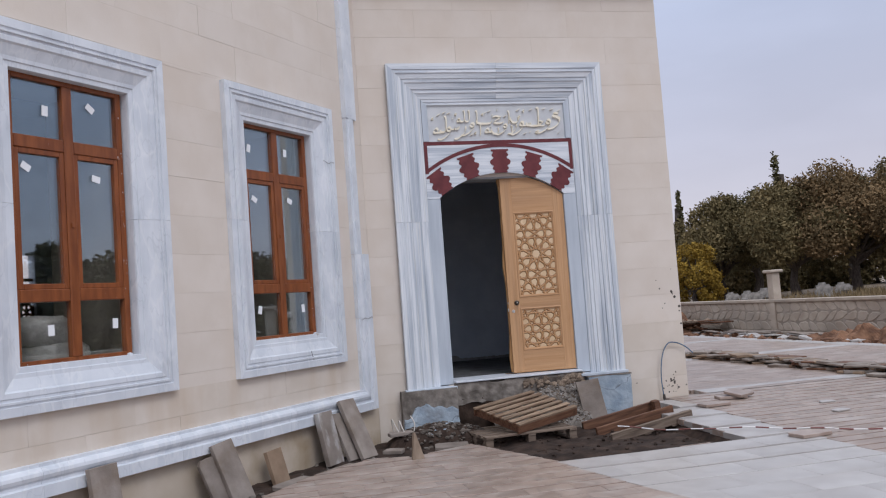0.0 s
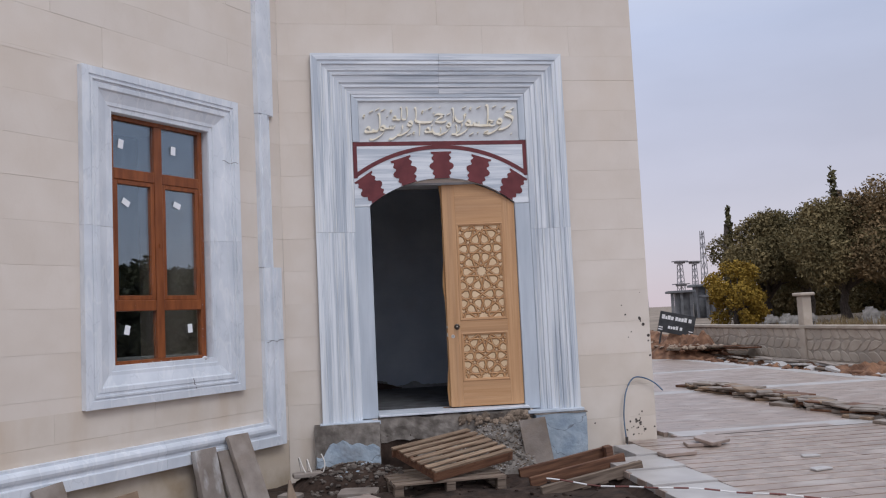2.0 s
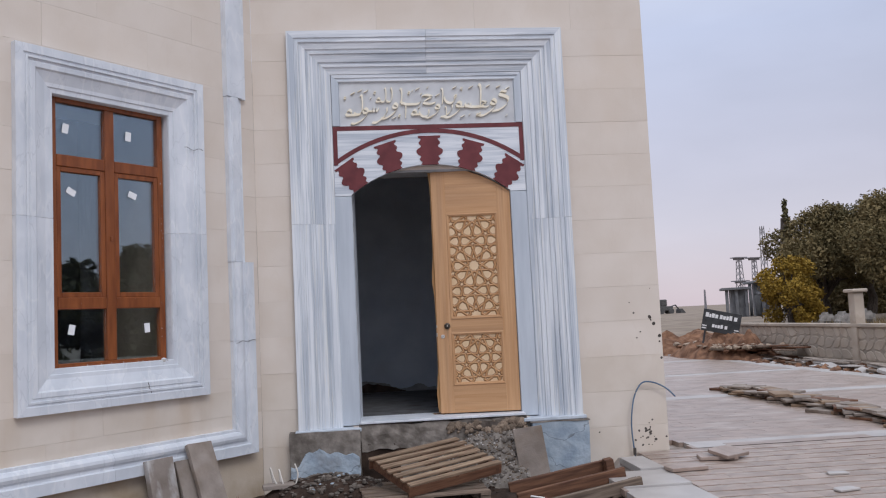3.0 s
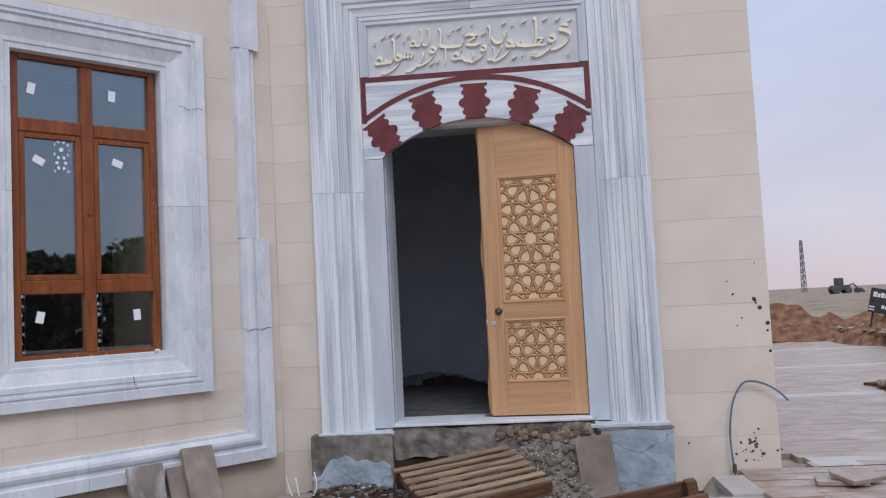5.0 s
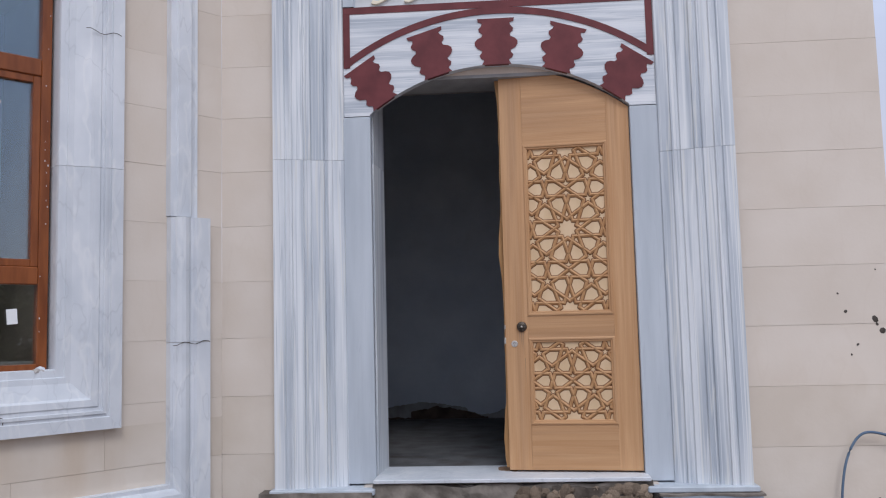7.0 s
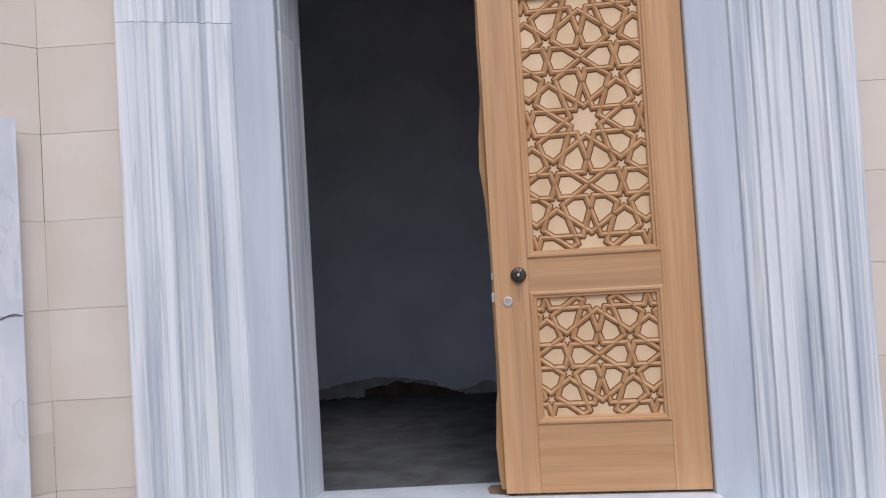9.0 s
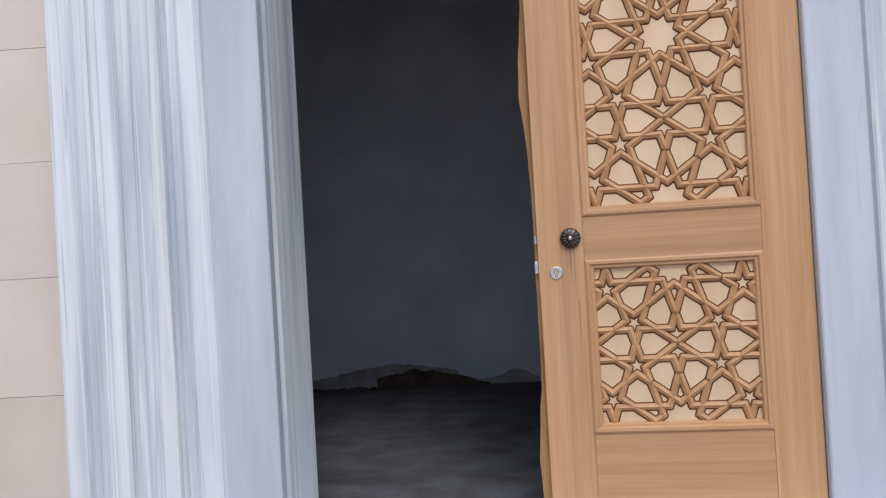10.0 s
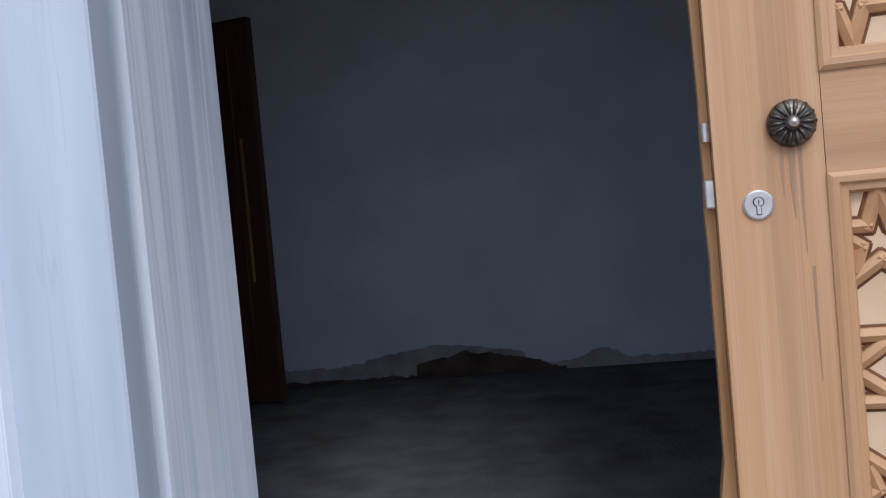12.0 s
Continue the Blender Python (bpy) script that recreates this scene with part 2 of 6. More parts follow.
DARK_METAL = surface("dark_bronze", (0.06, 0.052, 0.045), (0.17, 0.145, 0.12), scale=40, rough=0.36, metal=0.8, bump=0.1)
GILT = surface("cream_letter_marble", (0.80, 0.725, 0.565), (0.86, 0.81, 0.69), scale=12, rough=0.6, bump=0.05)

GLASS, gn, gl, gp = nodes_of("window_glass")
gp.inputs["Base Color"].default_value = (0.93, 0.96, 0.97, 1)
gp.inputs["Transmission Weight"].default_value = 1.0
gp.inputs["Roughness"].default_value = 0.01
gp.inputs["IOR"].default_value = 1.85
gp.inputs["Specular Tint"].default_value = (0.70, 0.87, 1.0, 1)


# ---- mesh helpers ----
class Shape:
    """Collects points and faces for one mesh."""

    def __init__(self):
        self.v, self.f = [], []

    def add(self, points, faces, m=None):
        k = len(self.v)
        self.v += [tuple(m @ Vector(q)) if m else tuple(q) for q in points]
        self.f += [tuple(k + i for i in face) for face in faces]
        return self

    def box(self, x0, x1, y0, y1, z0, z1, m=None, c=0.0):
        """A box; c cuts its upright and level edges by a chamfer."""
        if not c:
            pts = [(x, y, z) for z in (z0, z1) for y in (y0, y1) for x in (x0, x1)]
            return self.add(pts, [(0, 2, 3, 1), (4, 5, 7, 6), (0, 1, 5, 4), (2, 6, 7, 3), (0, 4, 6, 2), (1, 3, 7, 5)], m)
        bm = bmesh.new()
        bmesh.ops.create_cube(bm, size=1)
        for q in bm.verts:
            q.co = ((x0 + x1) / 2 + q.co.x * (x1 - x0), (y0 + y1) / 2 + q.co.y * (y1 - y0), (z0 + z1) / 2 + q.co.z * (z1 - z0))
        bmesh.ops.bevel(bm, geom=list(bm.edges), offset=c, segments=1, affect="EDGES")
        bm.verts.ensure_lookup_table()
        self.add([q.co.copy() for q in bm.verts], [[q.index for q in face.verts] for face in bm.faces], m)
        bm.free()
        return self

    def prism(self, poly, y0, y1, m=None):
        """An outline in x and z, carried from y0 (front) to y1."""
        k = len(poly)
        pts = [(x, y0, z) for x, z in poly] + [(x, y1, z) for x, z in poly]
        faces = [tuple(range(k)), tuple(range(2 * k - 1, k - 1, -1))]
        faces += [(i, i + k, (i + 1) % k + k, (i + 1) % k) for i in range(k)]
        return self.add(pts, faces, m)

    def tube(self, pts, r, sides=8, m=None):
        """A round rod along points; r is one radius or one for each point."""
        pts = [Vector(q) for q in pts]
        rs = [r] * len(pts) if isinstance(r, (int, float)) else r
        ring, faces = [], []
        for i, q in enumerate(pts):
            way = (pts[min(i + 1, len(pts) - 1)] - pts[max(i - 1, 0)]).normalized()
            side = way.cross(Vector((0, 0, 1)) if abs(way.z) < 0.9 else Vector((1, 0, 0))).normalized()
            up = side.cross(way)
            for j in range(sides):
                a = 2 * math.pi * j / sides
                ring.append(q + rs[i] * (math.cos(a) * side + math.sin(a) * up))
        for i in range(len(pts) - 1):
            for j in range(sides):
                a, b = i * sides + j, i * sides + (j + 1) % sides
                faces.append((a, b, b + sides, a + sides))
        faces.append(tuple(range(sides - 1, -1, -1)))
        faces.append(tuple(range((len(pts) - 1) * sides, len(pts) * sides)))
        return self.add(ring, faces, m)

    def lathe(self, prof, sides=24, m=None):
        """Turns (radius, height) pairs about local z."""
        pts = [(r * math.cos(2 * math.pi * j / sides), r * math.sin(2 * math.pi * j / sides), h) for r, h in prof for j in range(sides)]
        faces = [(i * sides + j, i * sides + (j + 1) % sides, (i + 1) * sides + (j + 1) % sides, (i + 1) * sides + j)
                 for i in range(len(prof) - 1) for j in range(sides)]
        faces.append(tuple(range(sides - 1, -1, -1)))
        faces.append(tuple(range((len(prof) - 1) * sides, len(prof) * sides)))
        return self.add(pts, faces, m)

    def mesh(self, name, material, smooth=False):
        me = bpy.data.meshes.new(name)
        me.from_pydata(self.v, [], self.f)
        bm = bmesh.new()
        bm.from_mesh(me)
        bmesh.ops.recalc_face_normals(bm, faces=bm.faces)
        bm.to_mesh(me)
        bm.free()
        me.materials.append(material)
        if smooth:
            me.polygons.foreach_set("use_smooth", [True] * len(me.polygons))
        return me


def part(name, shape, material, parent=None, label="", smooth=False, m=None):
    ob = new(name, shape.mesh(name, material, smooth))
    if m is not None:
        ob.matrix_basis = m
    if parent is not None:
        ob.parent = parent
    if label:
        ob["label"] = label
    return ob


def thing(name, m, label, category, kind="", group=""):
    ob = new(name)
    ob.matrix_basis = m
    return tagged(ob, label, category, group, kind)


def rot(deg, axis="Z"):
    return Matrix.Rotation(radians(deg), 4, axis)


def at(x, y, z):
    return Matrix.Translation((x, y, z))


def sweep(profile, side, lo, hi, w0, w1, z0, z1, mitre_lo=True, mitre_hi=True):
    """One piece of a moulded frame round the rectangle w0..w1, z0..z1. profile: (distance inwards from the outer edge, how far
    it stands out). side: left, right, top or bottom; lo and hi: where it ends along its run; mitred ends follow the corner."""
    s = Shape()
    pts = []
    for end, mitred in ((lo, mitre_lo), (hi, mitre_hi)):
        first = end == lo
        for d, h in profile:
            e = end + (d if first else -d) if mitred else end
            if side == "left":
                pts.append((w0 + d, -h, e))
            elif side == "right":
                pts.append((w1 - d, -h, e))
            elif side == "bottom":
                pts.append((e, -h, z0 + d))
            else:
                pts.append((e, -h, z1 - d))
    k = len(profile)
    faces = [(i, i + 1, k + i + 1, k + i) for i in range(k - 1)] + [tuple(range(k)), tuple(range(2 * k - 1, k - 1, -1))]
    return s.add(pts, faces)


def cladding(parent, name, mat, x0, x1, zs, holes, y_front, y_back, run=1.05, gap=0.0014, seed=1):
    """Stone panels in courses between the heights zs, round the holes (x0, x1, z0, z1)."""
    rng = random.Random(seed)
    for row, (a, b) in enumerate(zip(zs[:-1], zs[1:])):
        cuts = sorted({a, b, *(z for h in holes for z in h[2:4] if a + 0.01 < z < b - 0.01)})
        for z0, z1 in zip(cuts[:-1], cuts[1:]):
            free = [(x0, x1)]
            for h in holes:
                if h[2] < z1 - 0.005 and h[3] > z0 + 0.005:
                    nxt = []
                    for p, q in free:
                        if h[1] <= p or h[0] >= q:
                            nxt.append((p, q))
                        else:
                            if h[0] > p:
                                nxt.append((p, h[0]))
                            if h[1] < q:
                                nxt.append((h[1], q))
                    free = nxt
            for p, q in free:
                k = max(1, round((q - p) / run))
                xs = [p + (q - p) * i / k for i in range(k + 1)]
                if k > 1:
                    shift = (0.25 if row % 2 else -0.25) * (q - p) / k
                    xs = [xs[0]] + [x + shift for x in xs[1:-1]] + [xs[-1]]
                for c, d in zip(xs[:-1], xs[1:]):
                    top = z1 - (gap if z1 == b else 0)
                    w = rng.uniform(-0.0012, 0.0012)
                    part(name, Shape().box(c + gap / 2, d - gap / 2, y_front + w, y_back, z0, top), LIMESTONE_LOW if mat == LIMESTONE and z0 < 0.7 else mat, parent)


# ---- ground levels and plan ----
def slope(y):
    """The forecourt falls gently away from the building."""
    return 0.0 if y > 0 else (0.03 * y if y > -4 else -0.12)


CORNER = Vector((-1.80, -0.04, 0))
SIDE = at(*CORNER) @ rot(49)          # local x runs along the window wall towards the corner, y goes into it
PIT = [(-4.6, -4.2), (-3.35, -2.95), (-2.82, -2.28), (-2.2, -1.8), (-1.72, -1.9), (-1.08, -1.62), (-0.55, -2.9), (1.38, -2.82),
       (1.36, -1.02), (1.75, -0.62), (1.75, 0.3), (-1.6, 0.4), (-2.4, 0.2), (-5.9, -3.9)]


def inside(x, y, poly=PIT):
    hit = False
    for (ax, ay), (bx, by) in zip(poly, poly[1:] + poly[:1]):
        if (ay > y) != (by > y) and x < (bx - ax) * (y - ay) / (by - ay) + ax:
            hit = not hit
    return hit


def terrain(x, y):
    if inside(x, y):
        return -0.19 + 0.05 * noise.noise((x * 2.2, y * 2.2, 0)) + 0.025 * noise.noise((x * 9, y * 9, 3))
    base = slope(y) - 0.05
    if x > 10.5:
        f = min(1.0, (x - 10.5) / 26)
        base = 0.25 + 0.5 * f ** 0.7 + 0.12 * noise.noise((x * 0.2, y * 0.2, 0))
    if y > 26 and x <= 10.5:
        base -= min(1.0, (y - 26) / 60) * 0.25
    return base


def ground():
    xs = sorted({*np.round(np.arange(-5.6, 2.6, 0.1), 3), *np.arange(2.6, 40, 1.2), *np.arange(-40, -5.6, 2.5), *np.arange(40, 200, 12.0),
                 *np.arange(-200, -40, 16.0), -1500, -600, 10.45, 10.52, 600, 1500})
    ys = sorted({*np.round(np.arange(-4.5, 0.3, 0.1), 3), *np.arange(0.3, 40, 1.2), *np.arange(-40, -4.5, 2.0), *np.arange(40, 200, 12.0),
                 *np.arange(-200, -40, 16.0), -1500, -600, 600, 1500})
    s = Shape()
    s.v = [(float(x), float(y), terrain(float(x), float(y))) for y in ys for x in xs]
    k = len(xs)
    s.f = [(j * k + i, j * k + i + 1, (j + 1) * k + i + 1, (j + 1) * k + i) for j in range(len(ys) - 1) for i in range(k - 1)]
    me = s.mesh("ground", PAVING_BED)
    me.materials.append(SOIL)
    me.materials.append(DRY_GRASS)
    for pol in me.polygons:
        c = pol.center
        pol.material_index = 2 if c.x > 10.48 or c.y > 26 or c.y < -30 or c.x < -25 else (1 if inside(c.x, c.y) else 0)
    tagged(new("ground", me), "paved forecourt bed, bare soil and dry grass field", "ground", kind="structure")


ground()

# ---- portal wall ----
ARCH_R, ARCH_Z = 1.315, 1.76          # inner curve of the arch and the height of its centre
EAVES = 5.55
COURSES = [-0.25, 0.27, 0.63, 0.99, 1.355, 1.715, 2.07, 2.425, 2.78, 3.12, 3.47, 3.83, 4.19, 4.48, 4.84, 5.2, 5.55]


def arch_line(r, half, steps=24):
    """Points of the arch of radius r from x = -half to half."""
    return [(-half + 2 * half * i / steps, ARCH_Z + math.sqrt(max(0.0, r * r - (-half + 2 * half * i / steps) ** 2))) for i in range(steps + 1)]


def portal_wall():
    w = tagged(new("wall_portal"), "cream limestone clad wall with an arched doorway", "wall", kind="structure")
    core = Shape()
    core.box(-1.80, -1.43, -0.028, 0.38, -0.3, EAVES)
    core.box(1.43, 2.338, -0.028, 0.38, -0.3, EAVES)
    core.box(-1.43, -0.9, 0.065, 0.38, -0.3, 4.47).box(0.9, 1.43, 0.065, 0.38, -0.3, 4.47)
    core.box(-1.43, 1.43, -0.028, 0.38, 4.47, EAVES)
    core.box(-0.9, 0.9, 0.065, 0.38, 3.03, 4.47)
    core.box(-0.9, 0.9, -0.06, 0.38, -0.3, 0.425)
    part("wall_core", core, MORTAR, w)
    cladding(w, "stone_panel", LIMESTONE, -1.80, 2.35, COURSES, [(-1.44, 1.44, -0.3, 4.48)], -0.04, -0.026, seed=3)
    ret = tagged(new("wall_return"), "cream limestone clad side wall of the portal block", "wall", kind="structure")
    part("wall_core", Shape().box(1.95, 2.338, 0.382, 14.0, -0.3, EAVES), MORTAR, ret)
    cladding(ret, "stone_panel", LIMESTONE, 0.0, 14.04, COURSES, [], -0.012, 0.0, run=1.2, seed=4)
    for ob in ret.children:
        if ob.name.startswith("stone_panel"):
            ob.matrix_basis = at(2.338, -0.04, 0) @ rot(90)
    cor = tagged(new("cornice"), "pale stone eaves cornice of the portal block", "cornice", kind="structure")
    part("cornice_slab", Shape().box(-2.0, 2.55, -0.26, 14.2, EAVES + 0.002, EAVES + 0.14, c=0.02), MARBLE_TRIM, cor)


portal_wall()


def window_wall():
    w = tagged(new("wall_windows"), "cream limestone clad wall with tall windows", "wall", kind="structure")
    w.matrix_basis = SIDE
    holes = [(-u1 - 0.068, -u0 + 0.068, 1.122, 3.538) for u0, u1 in ((1.044, 2.136), (3.664, 4.756), (6.284, 7.376))]
    core = Shape()
    edge = [-9.0, *(x for h in sorted(holes) for x in h[:2]), 0.0]
    for a, b in zip(edge[0::2], edge[1::2]):
        core.box(a, b, 0.006, 0.30, -0.3, 7.0)
    for h in holes:
        core.box(h[0], h[1], 0.006, 0.30, -0.3, h[2])
        core.box(h[0], h[1], 0.006, 0.30, h[3], 7.0)
    part("wall_core", core, MORTAR, w)
    part("wall_plinth", Shape().box(-9.0, -0.0, 0.002, 0.0055, -0.3, 0.27), PLINTH_PAINT, w, "beige plinth with brown damp stains")
    cladding(w, "stone_panel", LIMESTONE, -9.0, 0.0, COURSES[1:] + [5.9, 6.25, 6.6, 6.95],
             [(-u1, -u0, 0.867, 3.80) for u0, u1 in ((0.68, 2.50), (3.30, 5.12), (5.92, 7.74))], 0.0, 0.012, seed=5)


window_wall()

# ---- window trims and windows ----
TRIM = [(0, -0.01), (0, 0.06), (0.075, 0.06), (0.08, 0.047), (0.097, 0.047), (0.10, 0.058), (0.118, 0.058), (0.122, 0.04), (0.14, 0.04),
        (0.15, 0.048), (0.19, 0.045), (0.205, 0.03), (0.30, 0.0), (0.335, -0.003), (0.34, -0.012), (0.385, -0.015), (0.39, -0.03), (0.39, -0.15)]


def window_trim(u0, u1):
    t = thing("window_surround", SIDE, "moulded blue-grey marble surround of a tall window", "window surround", group="window surrounds")
    w0, w1, z0, z1 = -u1, -u0, 0.867, 3.80
    prof = [(d * 0.89, h) for d, h in TRIM]
    part("sill_piece", sweep(prof, "bottom", w0, w1, w0, w1, z0, z1), MARBLE_TRIM, t)
    part("head_piece", sweep(prof, "top", w0, w1, w0, w1, z0, z1), MARBLE_TRIM, t)
    for side, cut in (("left", 2.42), ("right", 2.36)):
        part("jamb_piece", sweep(prof, side, z0, cut - 0.001, w0, w1, z0, z1, True, False), MARBLE_TRIM, t)
        part("jamb_piece", sweep(prof, side, cut + 0.001, z1, w0, w1, z0, z1, False, True), MARBLE_TRIM, t)


def window(number, u0, u1, paper):
    t = tagged(new("window_%d" % number), "brown wooden six-pane window with paper stickers on its glass", "window", kind="structure")
    t.matrix_basis = SIDE @ at(-u1, 0.09, 1.19)
    w, h = u1 - u0, 2.28
    fw, y0, y1 = 0.055, 0.0, 0.07
    rails = [0.0, 0.545, 1.735, h]
    f = Shape()
    f.box(0, fw, y0, y1, 0, h, c=0.004).box(w - fw, w, y0, y1, 0, h, c=0.004)
    f.box(fw, w - fw, y0, y1, 0, fw, c=0.004).box(fw, w - fw, y0, y1, h - fw, h, c=0.004)
    part("outer_frame", f, WINDOW_WOOD, t)
    part("mullion", Shape().box(w / 2 - 0.045, w / 2 + 0.045, y0 - 0.004, y1 - 0.003, fw, h - fw, c=0.006), WINDOW_WOOD, t)
    for z in rails[1:3]:
        for a, b in ((fw, w / 2 - 0.046), (w / 2 + 0.046, w - fw)):
            part("transom", Shape().box(a, b, y0 - 0.002, y1 - 0.002, z - 0.05, z + 0.05, c=0.006), WINDOW_WOOD, t)
    part("sill_bead", Shape().box(0.0, w, y0 - 0.02, y0 - 0.004, 0.0, 0.02, c=0.004), WINDOW_WOOD, t)
    rows = [(fw, rails[1] - 0.05), (rails[1] + 0.05, rails[2] - 0.05), (rails[2] + 0.05, h - fw)]
    for r, (a, b) in enumerate(rows):
        for c, (p, q) in enumerate(((fw, w / 2 - 0.045), (w / 2 + 0.045, w - fw))):
            if r == 1:
                sash = Shape()
                for x0, x1, za, zb in ((p, p + 0.042, a, b), (q - 0.042, q, a, b), (p + 0.042, q - 0.042, a, a + 0.042), (p + 0.042, q - 0.042, b - 0.042, b)):
                    sash.box(x0, x1, y0 + 0.006, y1 - 0.01, za, zb, c=0.004)
                part("sash_frame", sash, WINDOW_WOOD, t)
                p, q, a2, b2 = p + 0.042, q - 0.042, a + 0.042, b - 0.042
            else:
                a2, b2 = a, b
            pane = part("pane", Shape().box(p, q, 0.028, 0.034, a2, b2), GLASS, t)
            pane.visible_shadow = False
            inner = part("inner_pane", Shape().box(p, q, 0.046, 0.050, a2, b2), GLASS, t)
            inner.visible_shadow = False
            sx, sz, tilt = paper[r * 2 + c]
            m = at(p + (q - p) * sx, 0.0265, a2 + (b2 - a2) * sz) @ rot(tilt, "Y")
            part("paper_sticker", Shape().box(-0.028, 0.028, -0.0006, 0.0006, -0.042, 0.042), STICKER, t, "white paper sticker", m=m)
    rng = random.Random(number)
    spots = Shape()
    for k in range(26):
        x = w - rng.choice((0.012, 0.03, 0.045, 0.02)) if k < 16 else rng.uniform(0.06, w - 0.05)
        z = rng.uniform(0.05, h - 0.1) if k < 16 else rng.choice((rails[2] + rng.uniform(-0.03, 0.03), rails[1] + rng.uniform(-0.04, 0.04), 0.03))
        spots.lathe([(0.0, -0.006), (rng.uniform(0.004, 0.011), -0.006), (0.003, 0.001), (0.0001, 0.0016)], 6, at(x, y0 - 0.0005, z) @ rot(90, "X") @ Matrix.Diagonal((rng.uniform(0.4, 1), rng.uniform(0.8, 2.2), 1, 1)))
    spots.lathe([(0.0, -0.01), (0.03, -0.01), (0.024, 0.012), (0.0001, 0.022)], 8, at(w - 0.04, -0.012, 0.022))
    part("plaster_splashes", spots, MARBLE_TRIM, t, "white plaster splashes")
    part("handle", Shape().box(w / 2 - 0.012, w / 2 + 0.012, y0 - 0.016, y0 - 0.005, 1.08, 1.12, c=0.003), WINDOW_WOOD, t)


PAPER_A = [(0.3, 0.62, 12), (0.72, 0.6, -4), (0.28, 0.84, -62), (0.42, 0.86, -70), (0.22, 0.52, 10), (0.36, 0.56, 4)]
PAPER_B = [(0.62, 0.5, 0), (0.8, 0.55, 2), (0.2, 0.9, -60), (0.52, 0.86, -80), (0.68, 0.5, 3), (0.45, 0.7, -55)]
for k, (u0, u1) in enumerate(((0.68, 2.50), (3.30, 5.12), (5.92, 7.74))):
    window_trim(u0, u1)
    window(k + 1, u0 + 0.363, u1 - 0.363, PAPER_A if k == 0 else PAPER_B)

# ---- base moulding and corner strip ----
BASE = [(0, -0.01), (0, 0.085), (0.09, 0.085), (0.10, 0.06), (0.12, 0.06), (0.14, 0.078), (0.165, 0.086), (0.19, 0.082), (0.212, 0.065),
        (0.222, 0.045), (0.245, 0.045), (0.25, -0.01)]


def base_moulding():
    t = thing("base_moulding", SIDE, "white marble base moulding that turns up beside the corner", "moulding")
    x1, z0 = -0.13, 0.255
    cuts = [-8.9, -6.1, -4.7, -3.32, -1.7]
    for a, b in zip(cuts, cuts[1:]):
        part("moulding_piece", sweep(BASE, "bottom", a + 0.001, b - 0.001, 0, x1, z0, 9, False, False), MARBLE_TRIM, t)
    part("moulding_piece", sweep(BASE, "bottom", cuts[-1] + 0.001, x1, 0, x1, z0, 9, False, True), MARBLE_TRIM, t)
    part("upright_piece", sweep(BASE, "right", z0, 1.34, 0, x1, z0, 9, True, False), MARBLE_TRIM, t)
    part("upright_piece", sweep(BASE, "right", 1.3425, 2.108, 0, x1, z0, 9, False, False), MARBLE_TRIM, t)
    part("upright_piece", sweep([(0.055, -0.01), (0.06, 0.03), (0.075, 0.024), (0.095, 0.026), (0.112, 0.04), (0.118, 0.062), (0.205, 0.066), (0.212, 0.05), (0.25, 0.05), (0.255, -0.01)], "right", 2.112, 3.75, 0, x1, z0, 9, False, False), MARBLE_TRIM, t)
    part("upright_piece", sweep([(0.0, -0.01), (0.005, 0.04), (0.06, 0.045), (0.065, 0.06), (0.255, 0.062), (0.26, -0.01)], "right", 3.754, 6.9, 0, x1, z0, 9, False, False), MARBLE_TRIM, t)


base_moulding()

# ---- marble portal ----
PORTAL = [(0, -0.03), (0, 0.045), (0.072, 0.045), (0.078, 0.033), (0.10, 0.034), (0.104, 0.039), (0.118, 0.039), (0.124, 0.024), (0.185, 0.012),
          (0.189, -0.004), (0.206, -0.004), (0.21, 0.004), (0.232, 0.002), (0.238, -0.012), (0.312, -0.026), (0.317, -0.044), (0.335, -0.044),
          (0.339, -0.036), (0.362, -0.038), (0.368, -0.052), (0.434, -0.064), (0.44, -0.08), (0.44, -0.13)]
PORTAL = [(d, h + 0.08) for d, h in PORTAL]


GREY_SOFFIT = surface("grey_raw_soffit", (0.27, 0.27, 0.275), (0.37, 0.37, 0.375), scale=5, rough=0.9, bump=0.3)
FIELD_STONE = surface("grey_inscription_field", (0.50, 0.515, 0.535), (0.61, 0.625, 0.64), scale=5, rough=0.7, bump=0.1)


